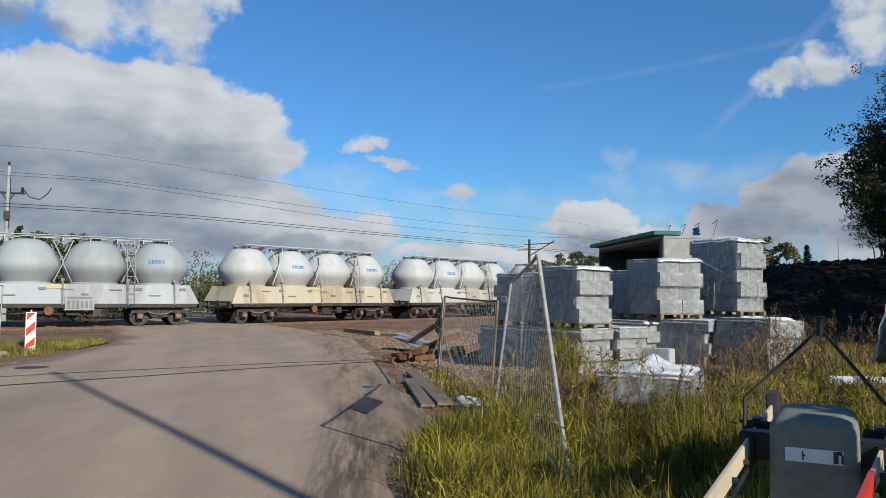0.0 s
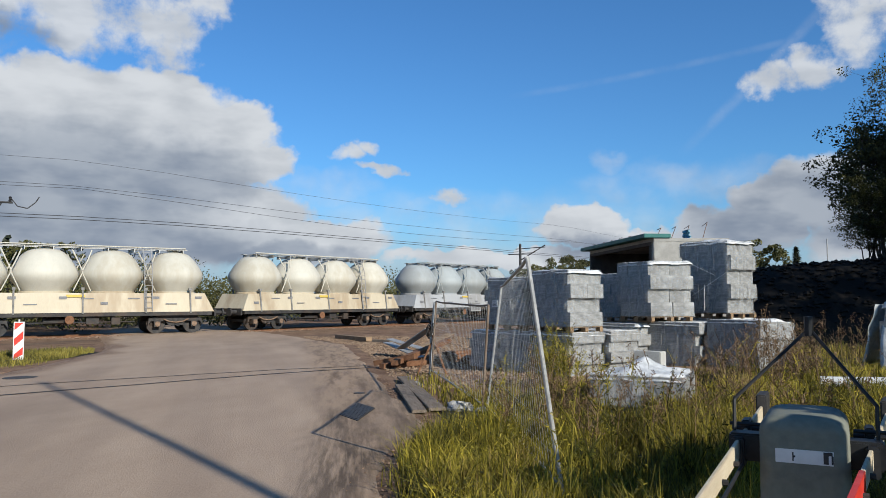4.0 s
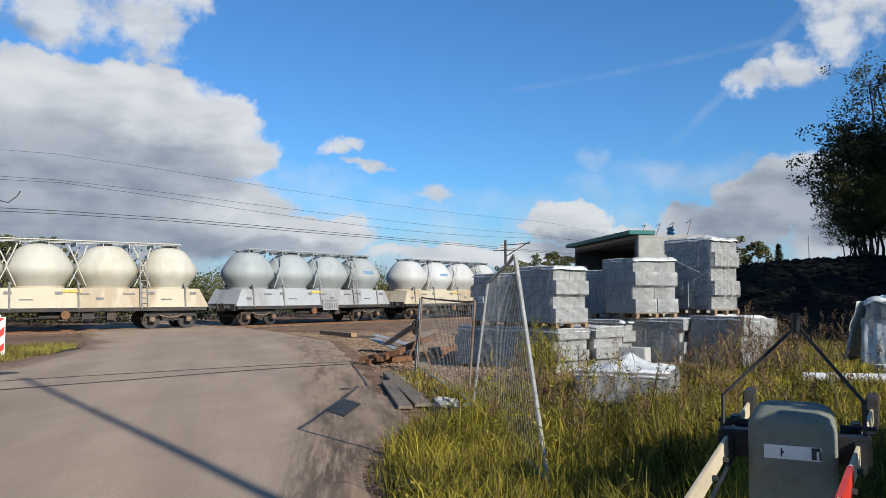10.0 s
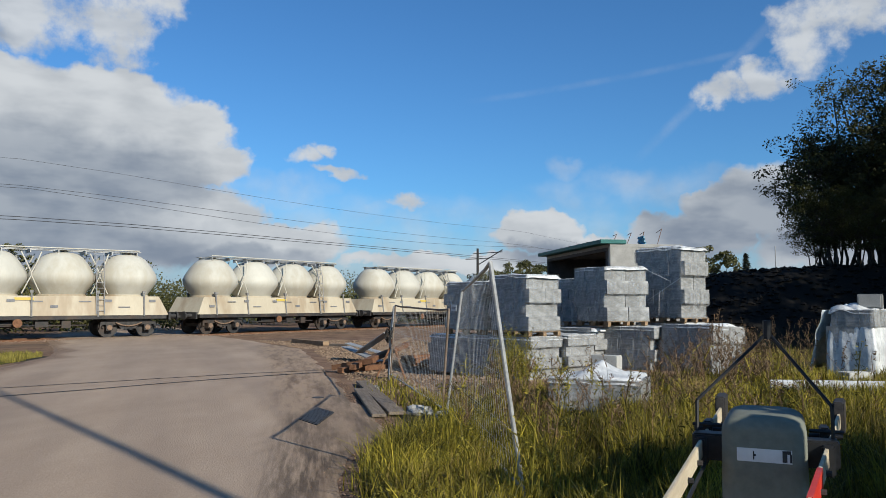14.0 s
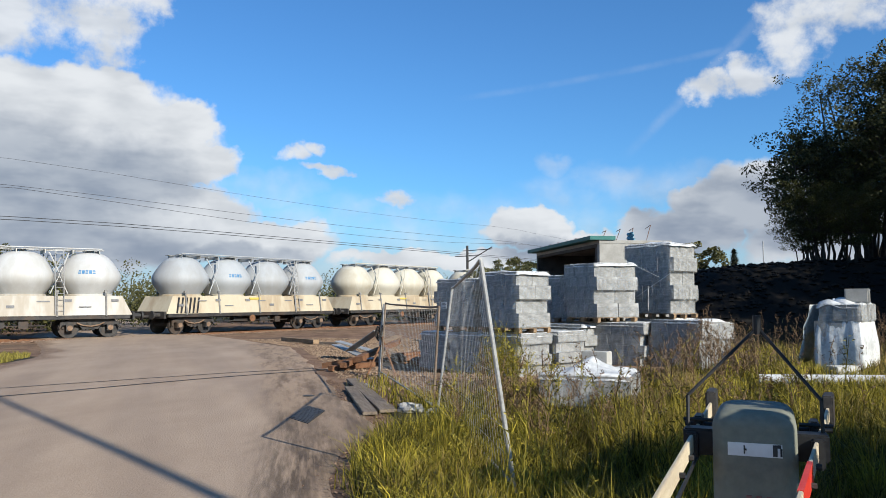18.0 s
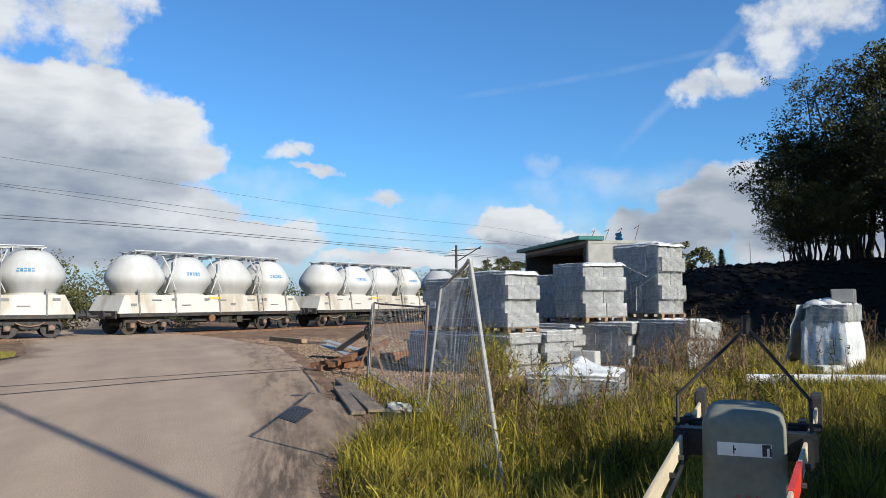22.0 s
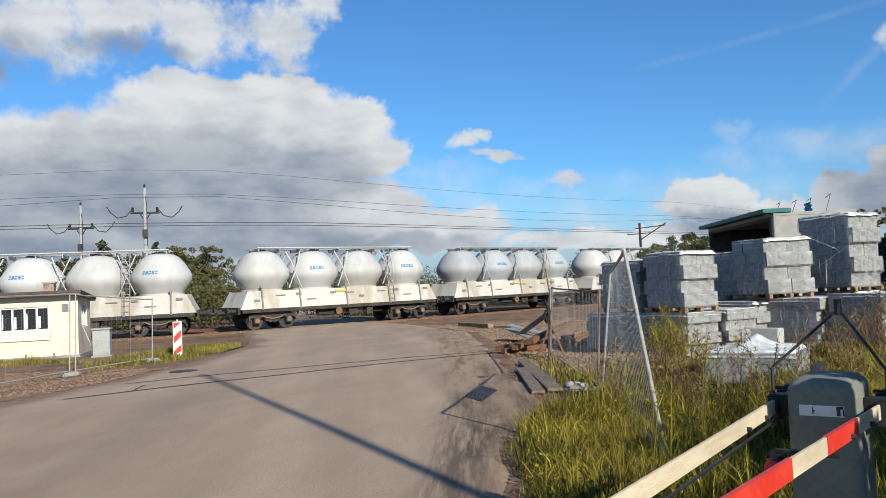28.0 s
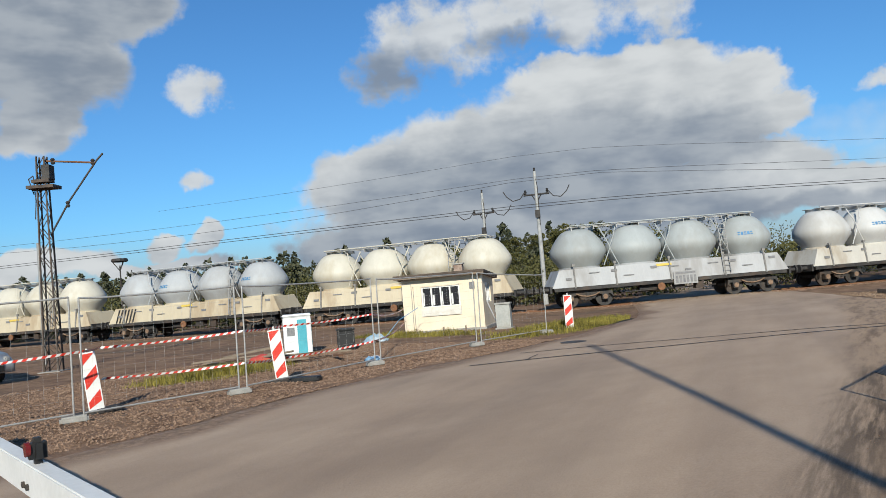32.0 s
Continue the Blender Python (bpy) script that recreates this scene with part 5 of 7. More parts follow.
    box(bm, 2.5, 2.7, -0.02, 0.0, 1.55, 1.8)
    part("wall_sign", bm, PRINT, root, "worn sign bars")
    bm = bmesh.new()
    rods(bm, [(W + 0.1, 0.1, 1.1), (W + 0.55, -0.2, 0.0)], 0.02)
    part("prop", bm, STEEL, root)
    for x, z in ((0.35, 1.9), (0.42, 1.78)):
        part("wall_pipe", rod(bmesh.new(), (x, -0.03, 0.1), (x, -0.03, z), 0.012, None, 6), CONCRETE, root)
    for x in (0.5, 1.5, 2.3):
        bm = bmesh.new()
        box(bm, x, x + 0.05, -0.42, -0.37, -0.1, 0.28)
        part("stake", bm, WOOD, root)
    bm = bmesh.new()
    box(bm, 0.4, 2.5, -0.44, -0.38, -0.02, 0.12)
    part("bench_board", bm, WOOD, root)
    tagged(root, "small cream plastered guard hut with a flat dark roof", "hut")


hut()


CABINET_GREY = surface("weathered_cabinet", (0.34, 0.35, 0.33), (0.46, 0.46, 0.43), 3, 0.7, 0.1, 30, c=(0.26, 0.24, 0.20))


def cabinet(x, y, rz):
    root = thing("relay_cabinet", pose(x, y, land(x, y) - 0.02, 0, 0, rz))
    part("body", box(bmesh.new(), -0.25, 0.25, -0.2, 0.2, 0.06, 0.86, bevel=0.01), CABINET_GREY, root)
    part("lid", box(bmesh.new(), -0.28, 0.28, -0.24, 0.24, 0.86, 0.92, bevel=0.01), CONCRETE, root)
    part("door", box(bmesh.new(), -0.21, 0.21, -0.22, -0.2, 0.12, 0.81), CABINET_GREY, root)
    part("plinth", box(bmesh.new(), -0.3, 0.3, -0.22, 0.22, -0.05, 0.06), CONCRETE, root)
    tagged(root, "pale metal relay cabinet beside the guard hut", "cabinet")


cabinet(-14.75, 21.3, 25)


def site_cabin():
    x, y = -17.3, 14.2
    white = surface("cabin_white", (0.70, 0.71, 0.71), (0.80, 0.80, 0.79), 2, 0.5)
    teal = surface("cabin_turquoise", (0.06, 0.34, 0.42), (0.10, 0.44, 0.52), 2, 0.5)
    root = thing("site_cabin", pose(x, y, land(x, y) - 0.02, 0, 0, 52))
    part("body", box(bmesh.new(), -0.40, 0.40, -0.4, 0.4, 0.05, 1.16, bevel=0.02), white, root)
    part("door", box(bmesh.new(), 0.0, 0.26, -0.42, -0.4, 0.08, 1.08), teal, root, "turquoise door")
    part("side_panel", box(bmesh.new(), 0.4, 0.415, -0.3, 0.0, 0.08, 1.08), teal, root)
    part("roof", box(bmesh.new(), -0.42, 0.42, -0.43, 0.42, 1.16, 1.24, bevel=0.03), white, root)
    part("notice", box(bmesh.new(), -0.30, -0.08, -0.408, -0.4, 0.62, 0.86), PRINT, root, "small printed notice")
    part("skid", box(bmesh.new(), -0.42, 0.42, -0.42, 0.42, -0.03, 0.05), PALLET, root)
    tagged(root, "white and turquoise plastic site cabin on the gravel", "site cabin")
    root = thing("waste_bin", pose(-16.3, 15.2, land(-16.3, 15.2) - 0.02, 0, 0, 50))
    part("body", box(bmesh.new(), -0.25, 0.25, -0.25, 0.25, 0.05, 0.62, bevel=0.03), BLACK, root)
    part("lid", box(bmesh.new(), -0.28, 0.28, -0.28, 0.28, 0.62, 0.68, bevel=0.02), BLACK, root)
    for s in (-0.2, 0.2):
        part("wheel", rod(bmesh.new(), (s - 0.02, 0.24, 0.08), (s + 0.02, 0.24, 0.08), 0.09, None, 12), DARK, root)
    tagged(root, "black plastic waste bin beside the site cabin", "bin")


site_cabin()


# ---- guidance boards and tape ----
def guide_board(x, y, rz, lean=0.0, arrow=False, name="guide_board", label="red and white striped guidance board on a rubber foot"):
    root = thing(name, pose(x, y, land(x, y) + 0.06, 0, lean, rz))
    part("panel", box(bmesh.new(), -0.125, 0.125, -0.012, 0.012, 0, 1.0, bevel=0.004), WHITE_PAINT, root)
    for k in range(3):
        bm = bmesh.new()
        z = -0.08 + k * 0.42
        q = [(-0.105, z + 0.02), (0.105, z + 0.22), (0.105, z + 0.42), (-0.105, z + 0.22)]
        q = [(a, min(0.975, max(0.025, b))) for a, b in q]
        vo = [bm.verts.new((a, -0.015, b)) for a, b in q]
        vi = [bm.verts.new((a, -0.011, b)) for a, b in q]
        bm.faces.new(vo), bm.faces.new(vi[::-1])
        for i in range(4):
            j = (i + 1) % 4
            bm.faces.new((vo[j], vo[i], vi[i], vi[j]))
        part("stripe", bm, RED_PAINT, root)
    part("foot", box(bmesh.new(), -0.4, 0.4, -0.2, 0.2, -0.09, 0.0, bevel=0.03), surface("rubber", (0.03, 0.03, 0.03), (0.07, 0.06, 0.055), 5, 0.9), root)
    tip = part("lamp_tip", rod(bmesh.new(), (0, 0, 1.0), (0, 0, 1.06), 0.02, None, 8), WHITE_PAINT, root)
    tagged(root, label, "guidance board", "guidance boards")


guide_board(-11.5, 20.1, 28)
guide_board(-12.65, 5.75, 66, -6)
guide_board(-11.92, 9.2, 52, -6, label="muddy striped guidance board leaning by the fence")


def tape(pts, name="barrier_tape"):
    """Striped tape, a flat ribbon twisted a little along its way."""
    root = thing(name, Matrix.Translation(pts[0]))
    o = Vector(pts[0])
    white = bmesh.new()
    red = bmesh.new()
    i = 0
    for a, b in zip(pts, pts[1:]):
        a, b = Vector(a) - o, Vector(b) - o
        n = max(2, int((b - a).length / 0.07))
        side = (b - a).cross(Vector((0, 0, 1))).normalized()
        ring = []
        for k in range(n + 1):
            f = k / n
            p = a.lerp(b, f) - Vector((0, 0, 0.045 * 4 * f * (1 - f) * (b - a).length / 4))
            tw = 0.5 * math.sin(k * 0.15)
            w = Vector((0, 0, 0.021)) * math.cos(tw) + side * 0.021 * math.sin(tw)
            ring.append((p - w, p + w))
        for k in range(n):
            bm = red if i % 2 else white
            i += 1
            (p0, p1), (q0, q1) = ring[k], ring[k + 1]
            sh = (q0 - p0) * 0.35
            vs = [p0, q0, q1 + sh * 1.6, p1 + sh * 1.6]
            th = side * 0.002
            lo, hi = [bm.verts.new(v - th) for v in vs], [bm.verts.new(v + th) for v in vs]
            bm.faces.new(lo), bm.faces.new(hi[::-1])
            for j in range(4):
                bm.faces.new((lo[(j + 1) % 4], lo[j], hi[j], hi[(j + 1) % 4]))
    tagged(part("white_stripes", white, WHITE_PAINT, root), kind="stuff")
    tagged(part("red_stripes", red, RED_PAINT, root), kind="stuff")
    tagged(root, "red and white barrier tape tied along the fence", "barrier tape", "barrier tapes")


tape([(-12.5, 1.8, 1.05), (-12.08, 5.28, 1.06), (-12.98, 6.02, 1.05), (-11.64, 8.1, 1.10), (-12.22, 9.55, 1.08), (-11.95, 11.9, 1.12), (-17.95, 19.7, 0.95)])
tape([(-12.98, 6.02, 0.50), (-11.64, 8.1, 0.50), (-12.22, 9.55, 0.42), (-11.95, 11.9, 0.5), (-17.9, 19.7, 0.5)])


# ---- catenary masts and wires ----
def pole_mast(x, y, top, name="catenary_mast", arm=2.2, heading=0.0, label="grey concrete catenary mast with a crossarm and insulators"):
    z = -0.45
    root = thing(name, pose(x, y, z, 0, 0, heading))
    h = top - z
    pole_mat = surface("pale_mast", (0.30, 0.31, 0.31), (0.44, 0.44, 0.43), 3, 0.7, 0.1)
    bm = bmesh.new()
    rod(bm, (0, 0, 0), (0, 0, h), 0.17, 0.10, 14)
    part("pole", bm, pole_mat, root)
    part("crossarm", rod(bmesh.new(), (-0.85, 0, h - 1.55), (0.85, 0, h - 1.55), 0.06, None, 8), DARK, root)
    for s in (-1, 1):
        bm = bmesh.new()
        lathe(bm, [(0.05, 0), (0.10, 0.05), (0.05, 0.1), (0.10, 0.15), (0.05, 0.2), (0.09, 0.25), (0.04, 0.3)], 10, (s * 0.72, 0, h - 1.5))
        part("insulator", bm, DARK, root)
        bm = bmesh.new()
        rods(bm, [(s * 0.75, 0, h - 1.3), (s * 1.1, 0, h - 1.75), (s * 1.6, 0, h - 1.85), (s * 2.0, 0, h - 1.5), (s * 2.2, 0, h - 1.15)], 0.03)
        part("jumper_cable", bm, DARK, root)
    bm = bmesh.new()
    lathe(bm, [(0.04, 0), (0.08, 0.06), (0.04, 0.12), (0.08, 0.18), (0.03, 0.24)], 10, (0, 0, h))
    part("top_insulator", bm, DARK, root)
    for s in (-0.35, 0.35):
        part("strut", rods(bmesh.new(), [(s, 0, h - 1.5), (0, 0, h - 2.1)], 0.035), DARK, root)
    part("switch_box", box(bmesh.new(), -0.16, 0.16, -0.26, -0.12, h - 3.1, h - 2.6), DARK, root)
    bm = bmesh.new()
    rods(bm, [(0, -0.05, h - 0.2), (0.12, -0.1, h - 1.0), (0.1, -0.12, h - 3.6)], 0.025)
    part("down_lead", bm, DARK, root)
    tagged(root, label, "mast", "catenary masts")
    return root


pole_mast(-26.1, 42.75, 8.7, heading=25)
pole_mast(-32.6, 45.7, 8.3, heading=15, label="distant grey catenary mast with a crossarm")


def bracket_mast(x, y, top, heading, reach=2.6):
    root = thing("bracket_mast", pose(x, y, -0.4, 0, 0, heading))
    h = top + 0.4
    part("pole", rod(bmesh.new(), (0, 0, 0), (0, 0, h), 0.16, 0.11, 12), DARK, root)
    part("bracket", rods(bmesh.new(), [(0, 0, h - 1.6), (reach, 0, h - 0.2)], 0.05), DARK, root)
    part("bracket", rods(bmesh.new(), [(-0.5, 0, h - 0.5), (reach, 0, h - 0.4)], 0.04), DARK, root)
    part("crossarm", rods(bmesh.new(), [(-1.3, 0, h - 1.0), (1.2, 0, h - 1.0)], 0.045), DARK, root)
    tagged(root, "dark catenary mast with a slanting bracket beside the track", "mast", "catenary masts")


bracket_mast(6.1, 73.8, 6.9, -30)
bracket_mast(32, 104, 7.0, -30)


def lattice_mast():
    x, y = -24.6, 10.4
    z0, h = -0.1, 6.95
    root = thing("lattice_mast", pose(x, y, z0, 0, 0, 40))
    rust = surface("old_mast_steel", (0.05, 0.04, 0.035), (0.12, 0.09, 0.07), 4, 0.8, 0.2)
    part("base", box(bmesh.new(), -0.35, 0.35, -0.35, 0.35, -0.2, 0.1), CONCRETE, root)
    for sx in (-1, 1):
        for sy in (-1, 1):
            bm = bmesh.new()
            a, b = Vector((sx * 0.22, sy * 0.17, 0.1)), Vector((sx * 0.12, sy * 0.1, h))
            rod(bm, a, b, 0.03, None, 4)
            part("leg", bm, rust, root)
    n = 15
    for k in range(n):
        bm = bmesh.new()
        f0, f1 = k / n, (k + 1) / n
        for sy in (-1, 1):
            s = 1 if k % 2 else -1
            rod(bm, (s * (0.22 - 0.1 * f0), sy * (0.17 - 0.07 * f0), 0.1 + f0 * (h - 0.1)), (-s * (0.22 - 0.1 * f1), sy * (0.17 - 0.07 * f1), 0.1 + f1 * (h - 0.1)), 0.014, None, 4)
        for sx in (-1, 1):
            s = 1 if k % 2 else -1
            rod(bm, (sx * (0.22 - 0.1 * f0), s * (0.17 - 0.07 * f0), 0.1 + f0 * (h - 0.1)), (sx * (0.22 - 0.1 * f1), -s * (0.17 - 0.07 * f1), 0.1 + f1 * (h - 0.1)), 0.014, None, 4)
        part("lacing", bm, rust, root)
    part("head_frame", box(bmesh.new(), -0.28, 0.28, -0.2, 0.2, h - 0.85, h - 0.75), rust, root)
    part("head_frame", box(bmesh.new(), 0.05, 0.3, -0.18, 0.18, h - 0.75, h - 0.3), DARK, root)
    part("platform", box(bmesh.new(), -0.4, 0.45, -0.3, 0.3, h - 1.05, h - 0.95), rust, root)
    part("bracket", rods(bmesh.new(), [(0.1, 0, h - 0.15), (1.7, 0, h - 0.33)], 0.03), RUST, root, "rust-red bracket tube")
    part("strut", rods(bmesh.new(), [(0.15, 0, h - 2.55), (0.8, 0, h - 1.5), (1.75, 0, h - 0.25), (1.95, 0, h - 0.05)], 0.032), DARK, root)
    for p in ((0.35, h - 0.18), (1.62, h - 0.3), (0.75, h - 1.6)):
        bm = bmesh.new()
        lathe(bm, [(0.04, -0.1), (0.075, -0.05), (0.04, 0), (0.075, 0.05), (0.04, 0.1)], 10, (p[0], 0, p[1]))
        part("insulator", bm, DARK, root)
    bm = bmesh.new()
    rods(bm, [(-0.3, 0, h - 1.2), (-0.45, 0, h - 0.7), (-0.3, 0, h - 0.6), (-0.25, 0, h - 1.4), (-0.3, 0, h - 2.0)], 0.018)
    part("loop_cable", bm, DARK, root)
    part("weight", rods(bmesh.new(), [(-0.32, 0.1, 0.3), (-0.32, 0.1, 4.2)], 0.05), STEEL, root, "pale tension weights")
    tagged(root, "old rusty lattice mast carrying a bracket arm", "mast", "catenary masts")


lattice_mast()


def wires():
    WIRE = surface("wire", (0.03, 0.03, 0.032), (0.06, 0.06, 0.06), 8, 0.6, 0)

    def line(name, off, z, r, s0, s1, sag=0.0, span=50.0, start=-2.0, label="dark overhead wire above the railway track"):
        ss = np.arange(s0, s1 + 0.1, 5.0)
        bm = bmesh.new()
        pts = []
        for s in ss:
            p, h = track(float(s))
            f = ((float(s) - start) % span) / span
            pts.append((p.x - math.sin(h) * off, p.y + math.cos(h) * off, z - sag * 4 * f * (1 - f)))
        sweep(bm, pts, r, 5)
        ob = part(name, bm, WIRE)
        tagged(ob, label, "wire", "overhead wires")

    line("contact_wire", 0.0, 5.45, 0.016, -110, 140)
    line("contact_wire", 0.25, 5.62, 0.016, -110, 140)
    line("messenger_wire", 0.1, 7.1, 0.010, -110, 140, 0.9)
    line("feeder_wire", 2.8, 7.5, 0.010, -110, 140, 0.35)
    line("feeder_wire", 2.5, 8.8, 0.008, -30, 90, 0.5)


wires()


# ---- on and beside the road ----
def drain():
    root = thing("drain_cover", pose(-1.37, 10.87, road_z(-1.37, 10.87) + 0.004))
    skew = Matrix(((0.31, 0.10, 0, 0), (-0.52, 1.15, 0, 0), (0, 0, 1, 0), (0, 0, 0, 1)))
    part("frame", box(bmesh.new(), -0.5, 0.5, -0.5, 0.5, -0.02, 0.006, skew), IRON, root)
    for k in range(14):
        y = -0.45 + k * 0.068
        part("bar", box(bmesh.new(), -0.44, 0.44, y, y + 0.058, 0.006, 0.011, skew), IRON, root)
    tagged(root, "dark cast-iron drain grating set in the asphalt", "drain cover")
    ob = part("valve_cap", rod(bmesh.new(), (-1.62, 13.0, road_z(-1.6, 13) - 0.02), (-1.62, 13.0, road_z(-1.6, 13) + 0.008), 0.1, None, 12), IRON)
    tagged(ob, "small round iron valve cap in the road", "valve cap")
    ob = part("manhole_cover", rod(bmesh.new(), (-8.8, 15.5, road_z(-8.8, 15.5) - 0.02), (-8.8, 15.5, road_z(-8.8, 15.5) + 0.008), 0.32, None, 20), IRON)
    tagged(ob, "round iron manhole cover at the road edge", "manhole cover")


drain()


def seam(a, b, width, name="tar_seam"):
    a, b = Vector(a), Vector(b)
    n = 24
    d = (b - a).normalized()
    side = Vector((-d.y, d.x))
    verts, faces = [], []
    for k in range(n + 1):
        p = a.lerp(b, k / n)
        p = p + side * (0.05 * noise.noise((k * 0.35, a.x, a.y)))
        w = width * (0.7 + 0.5 * abs(noise.noise((k * 0.9, a.y, 2))))
        for s in (-1, 1):
            q = p + side * s * w / 2
            verts.append((q.x, q.y, road_z(q.x, q.y) + 0.006))
    for k in range(n):
        faces.append((2 * k, 2 * k + 1, 2 * k + 3, 2 * k + 2))
    ob = mesh_object(name, verts, faces, LINE_DARK)
    tagged(ob, "thin dark line across the dusty asphalt", "road seam", kind="structure")


seam((-8.9, 13.3), (-2.0, 18.5), 0.08)
seam((-8.7, 11.2), (-1.9, 18.0), 0.12)
seam((-8.2, 12.9), (-7.9, 12.0), 0.05)


def plank(x0, y0, x1, y1, w, z=0.03, t=0.045, mat=WOOD, name="plank", label="weathered grey plank lying on the road edge", tilt=0.0):
    a, b = Vector((x0, y0)), Vector((x1, y1))
    L = (b - a).length
    bm = bmesh.new()
    box(bm, 0, L, -w / 2, w / 2, 0, t, bevel=0.006)
    crumple(bm, 0.008, 3, x0)
    ob = part(name, bm, mat)
    ob.matrix_world = pose(x0, y0, land(x0, y0) + z, 0, -tilt, math.degrees(math.atan2(b.y - a.y, b.x - a.x)))
    tagged(ob, label, name.replace("_", " "), "scattered " + name.replace("_", " ") + "s")


plank(-1.05, 15.4, -0.25, 10.95, 0.24, 0.06)
plank(-1.0, 14.0, -0.5, 10.75, 0.20, 0.04)
plank(-5.3, 34.2, -3.6, 31.6, 0.26, 0.02, 0.16, PALLET, name="timber", label="old squared timber lying on gravel")
plank(-3.4, 31.5, -2.6, 30.8, 0.2, 0.02, 0.1, name="timber", label="old squared timber lying on gravel")
for k, (x0, y0, x1, y1, z, tilt) in enumerate(((-1.7, 17.6, 0.2, 19.9, 0.02, 0), (-1.4, 17.4, -0.2, 21.5, 0.10, 4), (-0.9, 18.9, 1.1, 20.3, 0.06, 2), (-0.3, 19.3, 1.6, 21.6, 0.16, 0),
                                               (0.2, 18.6, 1.3, 22.8, 0.05, 3), (-1.9, 18.2, -0.9, 17.7, 0.05, 10), (-0.2, 21.5, 2.4, 22.6, 0.04, 0))):
    plank(x0, y0, x1, y1, 0.16, z, 0.12, RUST, "steel_beam", "rusty steel beam in a scrap heap beside the road", tilt)
for k, (x0, y0, x1, y1, z, tilt) in enumerate(((-2.0, 22.5, -0.9, 20.6, 0.35, -8), (-1.9, 21.9, -0.7, 21.2, 0.5, -12), (-1.5, 20.8, -0.6, 19.8, 0.3, 25), (-1.2, 24.0, -0.2, 27.0, 0.1, 6))):
    plank(x0, y0, x1, y1, 0.3, z, 0.03, STEEL if k < 3 else PALLET, "bent_sheet" if k < 3 else "board", "bent pale sheet metal on a scrap heap" if k < 3 else "pale board leaning on the scrap heap", tilt)


def scrap_post():
    x, y = -0.55, 16.5
    root = thing("battered_post", Matrix.Translation((x, y, land(x, y))))
    part("post", rods(bmesh.new(), [(0, 0, 0), (0.02, 0, 0.8), (0.1, 0.02, 1.55)], 0.03, 8), STEEL, root)
    part("strut", rods(bmesh.new(), [(0.35, -0.1, 0), (0.04, 0, 0.85)], 0.025, 6), RUST, root)
    part("strut", rods(bmesh.new(), [(-0.28, -0.25, 0), (0.03, 0, 0.7)], 0.022, 6), RUST, root)
    bm = bmesh.new()
    for k in range(7):
        rods(bm, [(0.05 * math.cos(k * 2.1), 0.05 * math.sin(k * 2.1), 0.75 + 0.02 * k), (0.09 * math.cos(k * 2.1 + 1), 0.09 * math.sin(k * 2.1 + 1), 0.85 + 0.03 * k), (0.06 * math.cos(k * 2.1 + 2), 0.06 * math.sin(k * 2.1 + 2), 1.0 + 0.02 * k)], 0.018, 5)
    part("wire_tangle", bm, DARK, root)
    tagged(root, "battered steel post wound with scrap wire", "post")


scrap_post()


def hut_clutter():
    bm = bmesh.new()
    bmesh.ops.create_grid(bm, x_segments=16, y_segments=12, size=0.5)
    for v in bm.verts:
        x, y = v.co.x, v.co.y
        v.co = Vector((x * 0.8, y * 0.45, 0.03 + 0.22 * max(0, 1 - (2 * x) ** 2) * max(0, 1 - (2 * y) ** 2) + 0.10 * noise.noise((x * 7, y * 7, 2))))
    bmesh.ops.solidify(bm, geom=bm.faces[:], thickness=0.01)
    ob = part("tarpaulin", bm, surface("pale_blue_tarp", (0.16, 0.30, 0.42), (0.42, 0.48, 0.52), 3, 0.5, 0.4, 20))
    ob.matrix_world = pose(-17.7, 17.9, land(-17.7, 17.9), 0, 0, 25)
    tagged(ob, "crumpled pale blue tarpaulin on the ground", "tarpaulin")
    bm = bmesh.new()
    rods(bm, [(-17.6, 18.2, 0.0), (-17.3, 18.7, 0.6), (-17.1, 19.5, 0.95)], 0.012)
    tagged(part("blue_hose", bm, surface("blue_hose", (0.12, 0.3, 0.5), (0.2, 0.4, 0.58), 5, 0.5)), "pale blue hose leaning on the guard hut", "hose")
    rng = random.Random(77)
    for k in range(9):
        x, y = -17.2 + rng.uniform(-1.6, 1.6), 11.9 + rng.uniform(-0.8, 0.8)
        a = rng.uniform(-0.4, 0.6) + 0.6
        L = rng.uniform(0.8, 1.9)
        plank(x, y, x + L * math.cos(a), y + L * math.sin(a), rng.uniform(0.08, 0.18), 0.03 + 0.05 * (k % 3), 0.05, WOOD, "waste_board", "grey waste board on a heap behind the fence", rng.uniform(-4, 8))
    bm = bmesh.new()
    bmesh.ops.create_icosphere(bm, subdivisions=3, radius=0.22)
    for v in bm.verts:
        v.co = Vector((v.co.x * 1.5, v.co.y, max(-0.02, v.co.z * 0.6))) + noise.noise_vector(v.co * 6) * 0.06
    ob = part("red_rag", bm, surface("red_cloth", (0.42, 0.05, 0.04), (0.55, 0.09, 0.07), 6, 0.8))
    ob.matrix_world = pose(-16.6, 12.3, land(-16.6, 12.3) + 0.06, 0, 0, 30)
    tagged(ob, "crumpled red cloth on the waste heap", "cloth")


hut_clutter()


def utility_pole():
    """Stands behind the viewer; its shadow falls across the road."""
    x, y = 6.4, -3.9
    root = thing("utility_pole", pose(x, y, -0.05))
    part("pole", rod(bmesh.new(), (0, 0, 0), (0, 0, 11.9), 0.09, 0.065, 12), WOOD, root)
    part("cap", rod(bmesh.new(), (0, 0, 11.9), (0, 0, 11.96), 0.1, None, 12), STEEL, root)
    tagged(root, "tall weathered wooden utility pole", "pole")


utility_pole()


